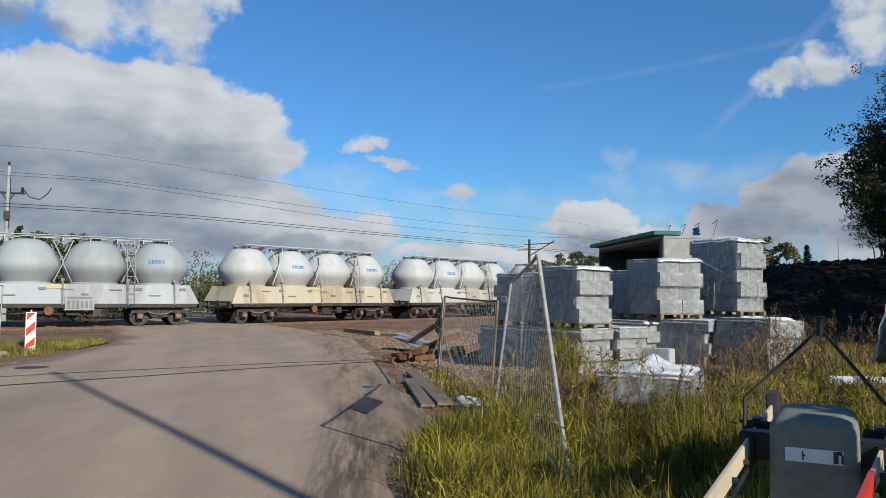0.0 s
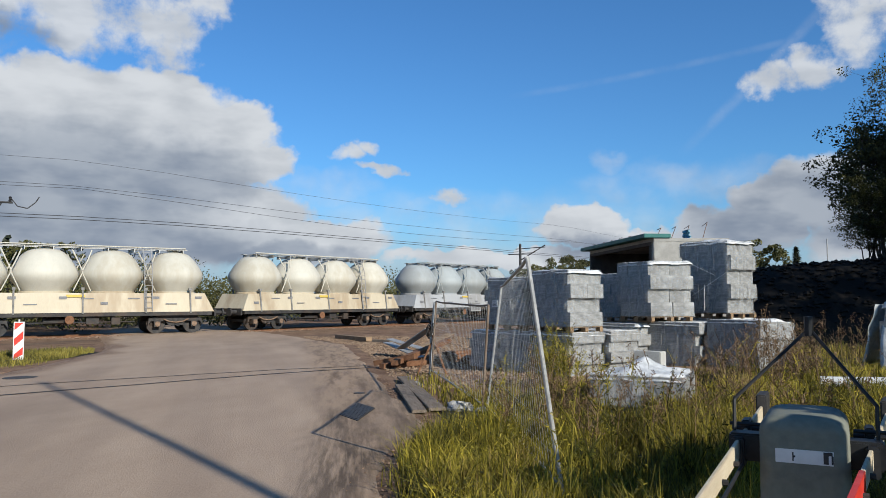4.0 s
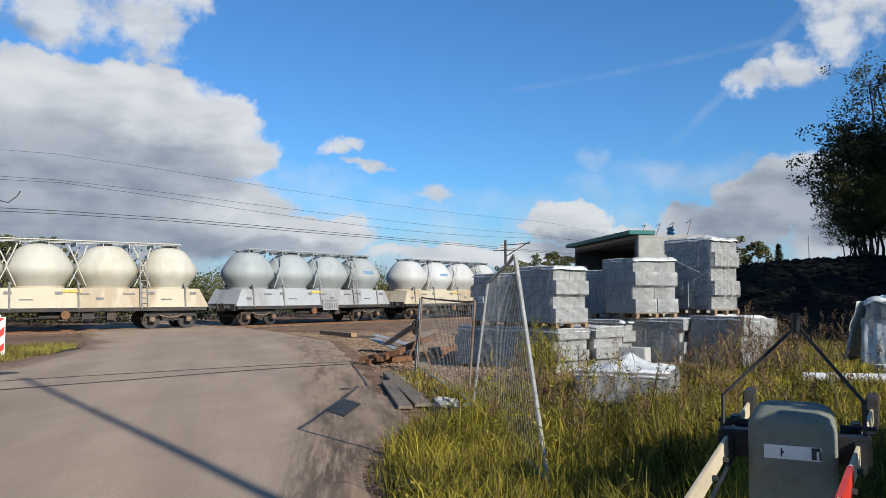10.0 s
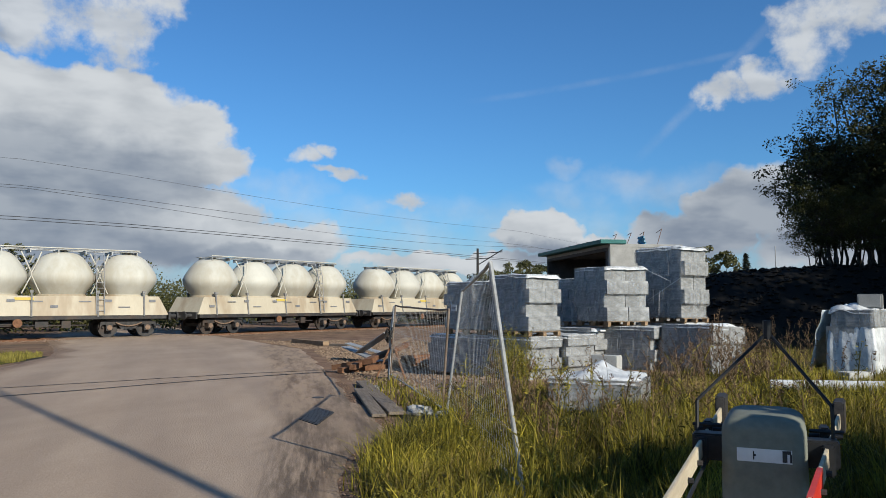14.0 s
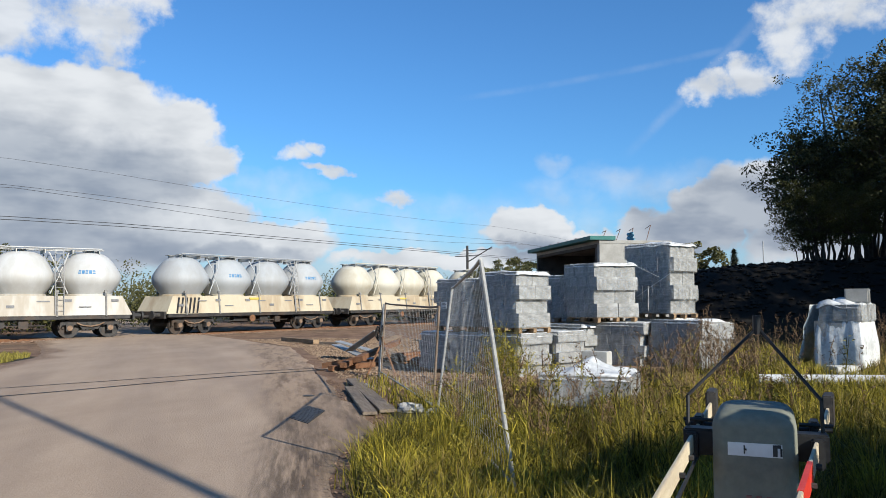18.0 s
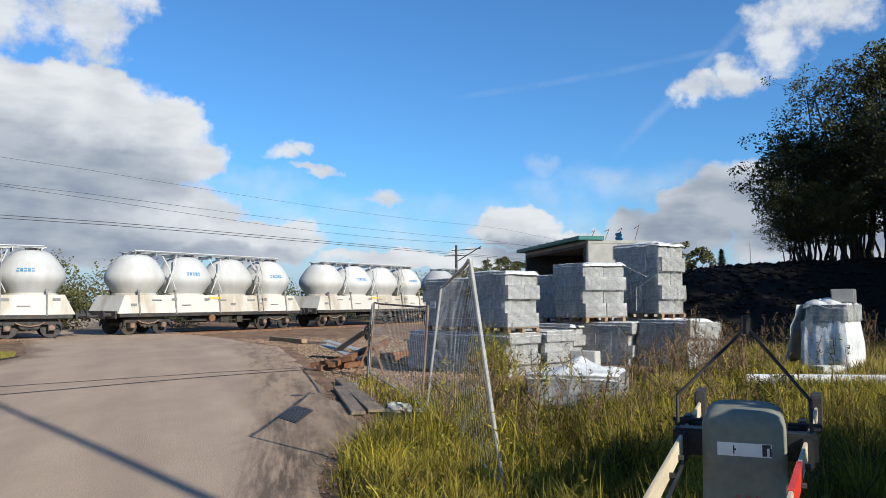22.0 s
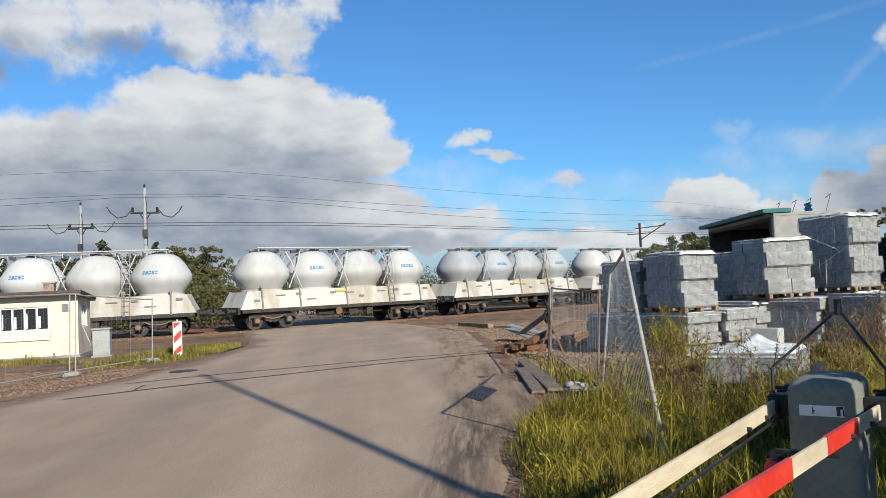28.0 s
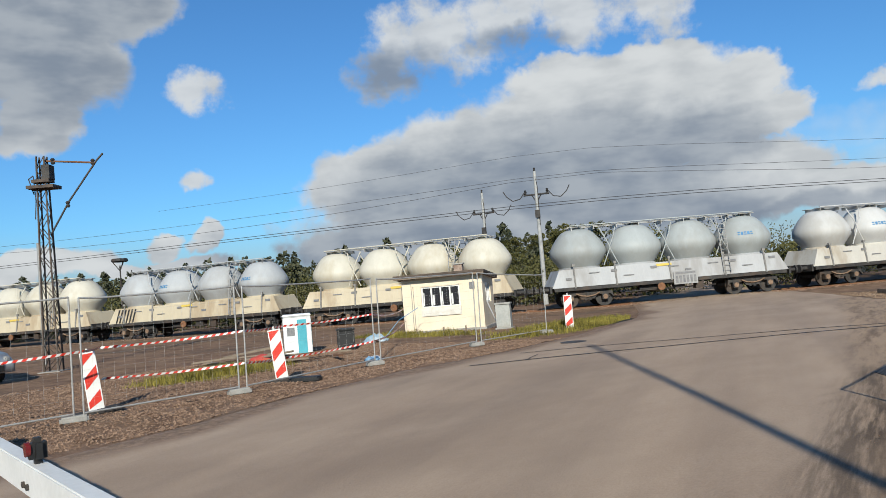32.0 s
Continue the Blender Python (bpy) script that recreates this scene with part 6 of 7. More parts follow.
def car():
    """A silver hatchback that rolls in at the far left."""
    paint_mat = surface("silver_car", (0.34, 0.37, 0.40), (0.42, 0.45, 0.48), 1.5, 0.3, 0, spec=0.6, metal=0.3)
    glass = surface("car_glass", (0.01, 0.012, 0.014), (0.02, 0.022, 0.025), 2, 0.05, 0, spec=0.6)
    root = thing("car")
    prof = [(-2.0, 0.32), (-2.02, 0.75), (-1.85, 0.98), (-1.55, 1.34), (-0.9, 1.46), (0.25, 1.44), (1.05, 0.98), (1.75, 0.84), (2.0, 0.62), (2.02, 0.32)]
    bm = bmesh.new()
    rings = []
    for y, sc in ((-0.82, 0.0), (-0.78, 1.0), (0.78, 1.0), (0.82, 0.0)):
        rings.append([bm.verts.new((x, y * (0.84 if z > 1.1 else 1.0), z if sc else 0.36 + (z - 0.36) * 0.9)) for x, z in prof])
    for a, b in zip(rings, rings[1:]):
        for i in range(len(prof)):
            j = (i + 1) % len(prof)
            bm.faces.new((a[i], a[j], b[j], b[i]))
    bm.faces.new(rings[0][::-1]), bm.faces.new(rings[-1])
    bmesh.ops.recalc_face_normals(bm, faces=bm.faces[:])
    body = part("body", bm, paint_mat, root, "", True)
    for s in (-1, 1):
        bm = bmesh.new()
        q = [(-1.5, 0.98), (-1.3, 1.34), (0.2, 1.36), (0.85, 0.98)]
        vs = [bm.verts.new((x, s * 0.80 if z < 1.1 else s * 0.70, z)) for x, z in q]
        bm.faces.new(vs if s < 0 else vs[::-1])
        bmesh.ops.solidify(bm, geom=bm.faces[:], thickness=0.02)
        part("side_window", bm, glass, body)
        part("headlight", box(bmesh.new(), 1.82, 1.99, s * 0.72 - 0.14 * s, s * 0.72, 0.62, 0.76, bevel=0.03), STEEL, body)
        for x in (-1.25, 1.25):
            w = part("wheel", rod(bmesh.new(), (x, s * 0.62, 0.31), (x, s * 0.82, 0.31), 0.31, None, 18), BLACK, root)
            part("rim", rod(bmesh.new(), (x, s * 0.80, 0.31), (x, s * 0.835, 0.31), 0.19, None, 14), STEEL, w)
    part("windscreen", box(bmesh.new(), -0.02, 0.0, -0.66, 0.66, -0.35, 0.25, pose(0.72, 0, 1.22, 0, -58, 0)), glass, body)
    part("grille", box(bmesh.new(), 1.99, 2.04, -0.5, 0.5, 0.36, 0.56), BLACK, body)
    part("number_plate", box(bmesh.new(), 2.03, 2.05, -0.26, 0.26, 0.46, 0.57), WHITE_PAINT, body)
    tagged(root, "silver hatchback rolling past behind the fence", "car")
    return root


moving_car = car()


def motions():
    for k, w in wagons:
        walk(w, [(t, wagon_pose(k, t)) for t in range(0, 33)])
    rows = []
    for t in range(0, 33):
        s = max(0.0, (32 - t)) * 2.4
        x = -24.3 - 0.98 * s
        y = 7.2 - 0.2 * s
        rows.append((t, pose(x, y, land(x, y), 0, 0, 11.5)))
    walk(moving_car, rows)


# ---- litter on the gravel ----
for k, (x0, y0, x1, y1) in enumerate(((-16.5, 11.4, -14.6, 12.6), (-16.2, 12.2, -14.9, 12.9), (-15.6, 11.6, -15.0, 13.4), (-17.3, 11.2, -16.0, 11.5), (-14.8, 13.3, -13.9, 12.7), (-18.4, 12.6, -16.6, 13.2))):
    plank(x0, y0, x1, y1, 0.12, 0.03 + 0.03 * (k % 3), 0.04, WOOD if k % 2 else RUST, "batten", "broken wooden batten lying on the gravel", 3)


def rag(x, y, size, mat, label, seed):
    bm = bmesh.new()
    bmesh.ops.create_icosphere(bm, subdivisions=3, radius=size)
    for v in bm.verts:
        v.co += noise.noise_vector(v.co * 5 / size * 0.4 + Vector((seed, 0, 0))) * size * 0.5
        v.co.z = max(0, v.co.z * 0.6)
    ob = part("plastic_bag", bm, mat)
    ob.matrix_world = Matrix.Translation((x, y, land(x, y) - 0.01))
    tagged(ob, label, "bag", "plastic bags")


rag(-12.6, 12.5, 0.2, surface("blue_bag", (0.10, 0.25, 0.45), (0.3, 0.45, 0.6), 8, 0.5), "crumpled blue plastic bag by a fence foot", 1)
rag(-12.9, 12.9, 0.15, surface("pale_bag", (0.45, 0.5, 0.55), (0.6, 0.62, 0.65), 8, 0.5), "crumpled pale plastic bag by a fence foot", 2)
DIRTY_FILM = surface("dirty_film", (0.22, 0.21, 0.20), (0.46, 0.45, 0.42), 8, 0.5, 0.3)
rag(0.05, 11.4, 0.2, DIRTY_FILM, "crumpled pale plastic bag at the fence foot", 3)
rag(-0.75, 14.6, 0.14, DIRTY_FILM, "crumpled pale plastic bag beside planks", 4)


def road_block(x, y, rz):
    ob = part("rubber_foot", box(bmesh.new(), -0.32, 0.32, -0.16, 0.16, 0, 0.1, bevel=0.03), BLACK)
    ob.matrix_world = pose(x, y, land(x, y) - 0.01, 0, 0, rz)
    tagged(ob, "loose black rubber foot lying on gravel", "rubber foot")


road_block(-11.35, 9.3, 30)


def field_lamp():
    x, y = -52.5, 27.9
    root = thing("yard_lamp", pose(x, y, -0.2))
    part("post", rod(bmesh.new(), (0, 0, 0), (0, 0, 5.3), 0.07, 0.05, 8), DARK, root)
    for k in range(3):
        a = k * 2.1
        part("lantern_arm", rods(bmesh.new(), [(0, 0, 4.9), (0.5 * math.cos(a), 0.5 * math.sin(a), 5.6)], 0.03), DARK, root)
    part("ring", lathe(bmesh.new(), [(0.50, 5.55), (0.58, 5.6), (0.58, 5.75), (0.5, 5.8)], 14), DARK, root)
    tagged(root, "dark yard lamp on a thin post behind the train", "lamp post")


field_lamp()


# ---- vegetation ----
def leaf_material(name, dark, light, trans=0.25, gamma=1.0):
    m = bpy.data.materials.new(name)
    m.use_nodes = True
    nt = m.node_tree
    p = nt.nodes["Principled BSDF"]
    geo = nt.nodes.new("ShaderNodeNewGeometry")
    tc = nt.nodes.new("ShaderNodeTexCoord")
    big = noise_node(nt, tc.outputs["Object"], 0.9, 3, 0.5)
    f = math_node(nt, "ADD", math_node(nt, "MULTIPLY", geo.outputs["Random Per Island"], 0.6), math_node(nt, "MULTIPLY", smooth(nt, big, 0.3, 0.7), 0.4))
    f = math_node(nt, "POWER", f, gamma)
    nt.links.new(mix_color(nt, f, dark, light), p.inputs["Base Color"])
    p.inputs["Roughness"].default_value = 0.6
    p.inputs["Specular IOR Level"].default_value = 0.25
    tr = nt.nodes.new("ShaderNodeBsdfTranslucent")
    nt.links.new(mix_color(nt, f, dark, light), tr.inputs[0])
    mx = nt.nodes.new("ShaderNodeMixShader")
    mx.inputs[0].default_value = trans
    out = nt.nodes["Material Output"]
    nt.links.new(p.outputs[0], mx.inputs[1]), nt.links.new(tr.outputs[0], mx.inputs[2])
    nt.links.new(mx.outputs[0], out.inputs[0])
    return m


GRASS_GREEN = leaf_material("grass_green", (0.007, 0.011, 0.001), (0.49, 0.395, 0.045), 0.22, 1.9)
GRASS_OLIVE = leaf_material("grass_olive", (0.03, 0.03, 0.006), (0.36, 0.30, 0.06), 0.2, 1.3)
GRASS_STRAW = leaf_material("grass_straw", (0.10, 0.07, 0.02), (0.42, 0.31, 0.10), 0.2, 1.3)
WEED_BROWN = leaf_material("dry_weed", (0.045, 0.028, 0.016), (0.20, 0.125, 0.065), 0.1)
LEAF_DARK = leaf_material("leaf_dark", (0.012, 0.016, 0.006), (0.075, 0.075, 0.022), 0.3)
LEAF_OLIVE = leaf_material("leaf_olive", (0.026, 0.031, 0.010), (0.125, 0.115, 0.036), 0.2)
NEEDLE = leaf_material("needle", (0.014, 0.020, 0.012), (0.065, 0.068, 0.036), 0.1)
BARK = surface("bark", (0.03, 0.025, 0.02), (0.08, 0.065, 0.05), 6, 0.9, 0.6, 30)


def blades(name, spots, material, lo, hi, width, label, category, droop=0.35, seed=1, top=None):
    """Many tapering blades; spots: (x, y, scale)."""
    rng = np.random.default_rng(seed)
    n = len(spots)
    verts = np.empty((n * 5, 3))
    faces = []
    for i, (x, y, sc) in enumerate(spots):
        h = rng.uniform(lo, hi) * sc * (1.0 + 0.8 * noise.noise((x * 1.6, y * 1.6, 31)) + 0.45 * noise.noise((x * 6, y * 6, 13)))
        a = rng.uniform(0, 2 * math.pi)
        c, s = math.cos(a), math.sin(a)
        b = 8 * math.pi * noise.noise((x * 6, y * 6, 8)) + rng.normal(0, 0.9)
        lean = abs(rng.normal(0.5, 0.35)) * droop * h
        dx, dy = math.cos(b) * lean, math.sin(b) * lean
        w = width * rng.uniform(0.6, 1.3)
        z = land(x, y) - 0.02
        verts[i * 5:i * 5 + 5] = ((x - c * w, y - s * w, z), (x + c * w, y + s * w, z), (x - c * w * 0.8 + dx * 0.35, y - s * w * 0.8 + dy * 0.35, z + h * 0.55),
                                  (x + c * w * 0.8 + dx * 0.35, y + s * w * 0.8 + dy * 0.35, z + h * 0.55), (x + dx, y + dy, z + h * (1 - 0.25 * lean / max(h, 0.01))))
        k = i * 5
        faces += [(k, k + 1, k + 3, k + 2), (k + 2, k + 3, k + 4)]
    ob = mesh_object(name, verts.tolist(), faces, material)
    tagged(ob, label, category, kind="stuff")


def scatter(n, x0, x1, y0, y1, keep, seed, tuft=1):
    rng = random.Random(seed)
    out = []
    while len(out) < n:
        x, y = rng.uniform(x0, x1), rng.uniform(y0, y1)
        k = keep(x, y)
        if k > 0 and rng.random() < min(1, k):
            for _ in range(tuft):
                out.append((x + rng.gauss(0, 0.045) * (tuft > 1), y + rng.gauss(0, 0.045) * (tuft > 1), 0.55 + 0.45 * min(1, k)))
    return out


def verge(x, y):
    """Density of the grass on the road's right-hand verge."""
    right = lerp(RIGHT_EDGE, y)
    off = x - right - 0.55 * step(y, 9.0, 10.4)
    if off < 0:
        return 0
    if -0.02 < (x - 1.1) * 0.9 - (y - 2.44) * 0.44 + 0.2 < 0.42 and 2.3 < y < 3.2 and 0.8 < x < 1.6:
        return 0
    edge = step(off, -0.15, 0.35)
    back = 1 - step(y - 0.25 * x, 11.8, 13.6)
    patchy = 0.65 + 0.5 * noise.noise((x * 0.8, y * 0.8, 11))
    return edge * back * patchy


def right_field(x, y):
    return step(x, 5.9, 7.2) * (0.6 + 0.5 * noise.noise((x * 0.7, y * 0.7, 4))) * (1 - min(1, bank(x, y) * 1.2))


near_spots = scatter(75000, -0.8, 7.0, 2.2, 9.5, verge, 3, 14)
blades("verge_grass", near_spots, GRASS_GREEN, 0.16, 0.56, 0.0044, "tall yellow-green grass on the road verge", "grass", 0.95, 3)
far_spots = scatter(26000, -0.6, 11.0, 9.5, 14.5, verge, 4, 8) + scatter(14000, 5.5, 17.0, 8.0, 26.0, right_field, 5, 6)
blades("verge_grass", far_spots, GRASS_GREEN, 0.10, 0.36, 0.008, "tall green grass round the stacked pallets", "grass", 0.85, 4)
straw = scatter(20000, -0.6, 9.0, 2.5, 13.5, lambda x, y: verge(x, y) * step(noise.noise((x * 0.9, y * 0.55, 21)), -0.1, 0.45), 6, 6)
straw += scatter(6000, 5.5, 16.0, 9.0, 24.0, lambda x, y: right_field(x, y) * 0.8, 7)
blades("dry_grass", straw, GRASS_STRAW, 0.2, 0.42, 0.006, "straw-coloured dry grass among the green", "grass", 0.5, 6)


def edge_patch(cx, cy, rx, ry):
    return lambda x, y: max(0, 1.2 - math.hypot((x - cx) / rx, (y - cy) / ry))


left = scatter(14000, -15, -10, 17, 28, edge_patch(-12.1, 21.5, 1.6, 4.2), 8) + scatter(7000, -18, -13, 7.5, 13, edge_patch(-15.6, 10.2, 1.3, 2.0), 9) + \
    scatter(6000, -22, -13, 18, 22, lambda x, y: max(0, 1.1 - math.hypot((x + 17.4) / 3.4, (y - 19.6) / 0.9)), 10)
left = [(x, y, s) for x, y, s in left if x < lerp(LEFT_EDGE, y) - 0.15]
blades("roadside_grass", left, GRASS_OLIVE, 0.06, 0.26, 0.008, "rough grass beside the striped board and hut", "grass", 0.5, 8)
tufts = scatter(500, -1.6, 0.6, 10.6, 17.0, lambda x, y: max(0, 1 - math.hypot((x - lerp(RIGHT_EDGE, y) - 0.75) / 0.7, (y - 13.4) / 3.6)), 12)
blades("scrap_grass", tufts, GRASS_GREEN, 0.1, 0.35, 0.008, "sparse grass between planks and scrap", "grass", 0.5, 12)


def weeds(name, spots, seed, label, material=None):
    """Dry branching dock and thistle stalks."""
    rng = random.Random(seed)
    verts, faces = [], []

    def twig(a, b, w):
        d = (b - a).normalized()
        s = d.cross(Vector((rng.uniform(-1, 1), rng.uniform(-1, 1), 0.1))).normalized() * w
        k = len(verts)
        verts.extend([tuple(a - s), tuple(a + s), tuple(b + s * 0.5), tuple(b - s * 0.5)])
        faces.append((k, k + 1, k + 2, k + 3))

    for x, y, sc in spots:
        z = land(x, y)
        h = rng.uniform(0.5, 1.15) * sc
        base = Vector((x, y, z))
        tip = base + Vector((rng.uniform(-0.15, 0.15), rng.uniform(-0.15, 0.15), h))
        twig(base, tip, 0.005)
        for k in range(rng.randint(7, 12)):
            f = rng.uniform(0.3, 1.0)
            p = base.lerp(tip, f)
            q = p + Vector((rng.uniform(-1, 1), rng.uniform(-1, 1), rng.uniform(0.6, 1.6))).normalized() * rng.uniform(0.08, 0.25)
            twig(p, q, 0.004)
            for j in range(5):
                r = p.lerp(q, rng.uniform(0.3, 1)) + Vector((rng.uniform(-1, 1), rng.uniform(-1, 1), rng.uniform(-1, 1))) * 0.02
                twig(r, r + Vector((rng.uniform(-1, 1), rng.uniform(-1, 1), rng.uniform(-0.4, 1))).normalized() * 0.030, 0.005)
    ob = mesh_object(name, verts, faces, material or WEED_BROWN)
    tagged(ob, label, "weeds", kind="stuff")


weeds("dry_weeds", scatter(85, 3.9, 6.6, 10.6, 14.4, lambda x, y: max(0, 1.1 - math.hypot((x - 5.1) / 1.0, (y - 12.9) / 1.3)), 20), 20, "reddish-brown dry weeds before the pallets")
weeds("dry_weeds", scatter(22, 0.3, 2.2, 8.4, 12.4, lambda x, y: max(0, 1.1 - math.hypot((x - 0.95) / 0.7, (y - 10.2) / 1.9)), 21), 21, "brown dry stalks along the leaning fence")
weeds("dry_weeds", scatter(70, 0.9, 4.6, 7.2, 10.2, lambda x, y: 0.7, 28), 28, "scattered brown stalks in the tall grass")
weeds("dry_weeds", scatter(10, 2.4, 4.0, 10.6, 12.2, lambda x, y: 0.8, 22), 22, "dry seed stalks round the low pallet")
weeds("dry_weeds", scatter(60, 7.2, 11, 13.4, 18, lambda x, y: 0.8, 23), 23, "dark dry weeds behind the pale pallet")
def leafy(name, spots, seed, label):
    rng = random.Random(seed)
    verts, faces = [], []
    for x, y, sc in spots:
        z = land(x, y)
        h = rng.uniform(0.08, 0.3) * sc
        for k in range(26):
            f = rng.random()
            a = rng.uniform(0, 6.28)
            r = rng.uniform(0.02, 0.13)
            p = Vector((x + r * math.cos(a), y + r * math.sin(a), z + 0.02 + h * f))
            o = Vector((math.cos(a), math.sin(a), rng.uniform(0.0, 0.9))).normalized()
            s = o.cross(Vector((0, 0, 1))).normalized()
            ln = rng.uniform(0.015, 0.035)
            i = len(verts)
            verts.extend([tuple(p - o * ln), tuple(p + s * ln * 0.5), tuple(p + o * ln), tuple(p - s * ln * 0.5)])
            faces.append((i, i + 1, i + 2, i + 3))
    ob = mesh_object(name, verts, faces, GRASS_GREEN)
    tagged(ob, label, "weeds", kind="stuff")


leafy("leafy_weeds", scatter(420, -0.7, 1.6, 3.0, 9.4, lambda x, y: verge(x, y) * (1 - step(x - lerp(RIGHT_EDGE, y), 0.5, 1.6)), 26), 26, "low leafy weeds along the road edge")
leafy("leafy_weeds", scatter(260, 0.4, 6.5, 6.0, 13.0, verge, 27), 27, "leafy weeds among the tall grass")
weeds("green_weeds", scatter(70, 1.2, 2.3, 12.4, 14.3, lambda x, y: max(0, 1.2 - math.hypot((x - 1.75) / 0.5, (y - 13.4) / 0.9)), 24), 24, "tall green weeds growing against the pallets", GRASS_GREEN)
weeds("green_weeds", scatter(60, 0.2, 4.5, 5.0, 10.0, verge, 29), 29, "tall green weeds standing in the grass", GRASS_GREEN)


def crown_quads(verts, faces, centre, radius, n, size, rng, flat=0.85):
    c = Vector(centre)
    for _ in range(n):
        v = Vector((rng.gauss(0, 1), rng.gauss(0, 1), rng.gauss(0, 1))).normalized() * (radius * rng.uniform(0.35, 1.0) ** 0.6)
        p = c + Vector((v.x, v.y, v.z * flat))
        a = Vector((rng.uniform(-1, 1), rng.uniform(-1, 1), rng.uniform(-1, 1))).normalized()
        b = a.orthogonal().normalized()
        s = size * rng.uniform(0.6, 1.4)
        k = len(verts)
        verts.extend([tuple(p - a * s), tuple(p + b * s * 0.6), tuple(p + a * s), tuple(p - b * s * 0.6)])
        faces.append((k, k + 1, k + 2, k + 3))


def broad_tree(seed, height, spread, leaves, size, material, name="tree", stems=4, base=0.28):
    """Several leaning stems, limbs, and a ragged crown of many leaves with gaps."""
    rng = random.Random(seed)
    root = thing(name)
    trunk, limbs = bmesh.new(), bmesh.new()
    verts, faces = [], []
    clumps = []
    for k in range(stems):
        a = k * 2 * math.pi / stems + rng.uniform(-0.5, 0.5)
        p = Vector((0.25 * math.cos(a), 0.25 * math.sin(a), -0.2))
        r = 0.15 * height / 12
        d = Vector((math.cos(a) * 0.16, math.sin(a) * 0.16, 1)).normalized()
        steps = 6
        for j in range(steps):
            q = p + d * height / steps * 0.95 + Vector((rng.uniform(-0.25, 0.25), rng.uniform(-0.25, 0.25), 0))
            rod(trunk, p, q, r, r * 0.82, 7)
            r *= 0.80
            f = (j + 1) / steps
            if f > base:
                for _ in range(4):
                    ang = rng.uniform(0, 6.28)
                    ln = spread * rng.uniform(0.45, 1.0) * (1.15 - 0.75 * abs(f - 0.55))
                    e = q + Vector((math.cos(ang) * ln, math.sin(ang) * ln, ln * rng.uniform(0.1, 0.7)))
                    rod(limbs, q, e, r * 0.45, r * 0.12, 5)
                    clumps.append((e, rng.uniform(0.5, 1.0)))
                    clumps.append((q.lerp(e, 0.6) + Vector((rng.uniform(-0.3, 0.3), rng.uniform(-0.3, 0.3), rng.uniform(-0.2, 0.4))), rng.uniform(0.3, 0.75)))
            p = q
        clumps.append((p, 0.8))
    per = max(1, leaves // len(clumps))
    for c, s in clumps:
        crown_quads(verts, faces, c, s * spread * 0.28, int(per * s * 1.3), size, rng, 0.7)
    part("trunk", trunk, BARK, root)
    tagged(part("branchwork", limbs, BARK, root), kind="stuff")
    crown = mesh_object("crown", verts, faces, material, root)
    return root


def spruce(seed, height, name="spruce"):
    rng = random.Random(seed)
    root = thing(name)
    part("trunk", rod(bmesh.new(), (0, 0, -0.2), (0, 0, height * 0.97), 0.012 * height, 0.01, 7), BARK, root)
    verts, faces = [], []
    for k in range(1500):
        f = rng.random() ** 0.7
        z = height * (0.08 + 0.92 * f)
        r = height * 0.2 * (1 - f) ** 0.9 * rng.uniform(0.3, 1.05) + 0.05
        a = rng.uniform(0, 6.28)
        p = Vector((r * math.cos(a), r * math.sin(a), z - r * 0.25))
        o = Vector((math.cos(a), math.sin(a), rng.uniform(-0.5, 0.1))).normalized()
        s = o.cross(Vector((0, 0, 1))).normalized()
        ln = height * 0.035 * rng.uniform(0.6, 1.4)
        i = len(verts)
        verts.extend([tuple(p - o * ln), tuple(p + s * ln * 0.5), tuple(p + o * ln), tuple(p - s * ln * 0.5)])
        faces.append((i, i + 1, i + 2, i + 3))
    mesh_object("crown", verts, faces, NEEDLE, root)
    return root


tree_a = tagged(broad_tree(1, 7.8, 2.3, 16000, 0.06, LEAF_DARK, stems=7, base=0.22), "tall dark broad-leaved tree with many stems on the bank", "tree", "trees on the bank")
tree_b = tagged(broad_tree(2, 5.4, 1.9, 12500, 0.06, LEAF_DARK, stems=6, base=0.20), "dark leafy tree with slender stems on the bank", "tree", "trees on the bank")


def at_bearing(deg, r):
    a = radians(deg)
    return r * math.sin(a), r * math.cos(a)


ROWS_OF_TREES = [(tree_a, 32.2, 34.5, 0), (tree_b, 29.6, 34.0, 80), (tree_a, 34.8, 33.0, 140), (tree_b, 33.2, 37.0, 200), (tree_a, 36.5, 34.0, 250), (tree_b, 35.0, 31.5, 20), (tree_a, 40.0, 33.0, 300), (tree_b, 43.0, 31.0, 120), (tree_a, 38.5, 38, 60), (tree_b, 31.2, 38.5, 170), (tree_b, 29.0, 37.0, 220)]
taken = set()
for t, deg, r, rz in ROWS_OF_TREES:
    x, y = at_bearing(deg, r)
    m = pose(x, y, land(x, y) - 0.1, 0, 0, rz)
    if t.name in taken:
        copy_thing(t, m)
    else:
        t.matrix_world = m
        taken.add(t.name)

for deg, r, rz, k in ((28.0, 31.5, 40, 0.42), (29.2, 30.5, 170, 0.5), (31.0, 30.5, 260, 0.45)):
    x, y = at_bearing(deg, r)
    copy_thing(tree_b, pose(x, y, land(x, y) - 0.1, 0, 0, rz) @ Matrix.Scale(k, 4))
# unseen trees, added beyond the right edge of view to shade the bank
for x, y, rz in ((20.5, 14.5, 10), (23.5, 11.5, 95), (26.5, 9.0, 200), (25.0, 16.0, 310), (29.5, 12.5, 150), (22.0, 18.5, 60)):
    copy_thing(tree_a, pose(x, y, land(x, y) - 0.1, 0, 0, rz) @ Matrix.Scale(1.3, 4))

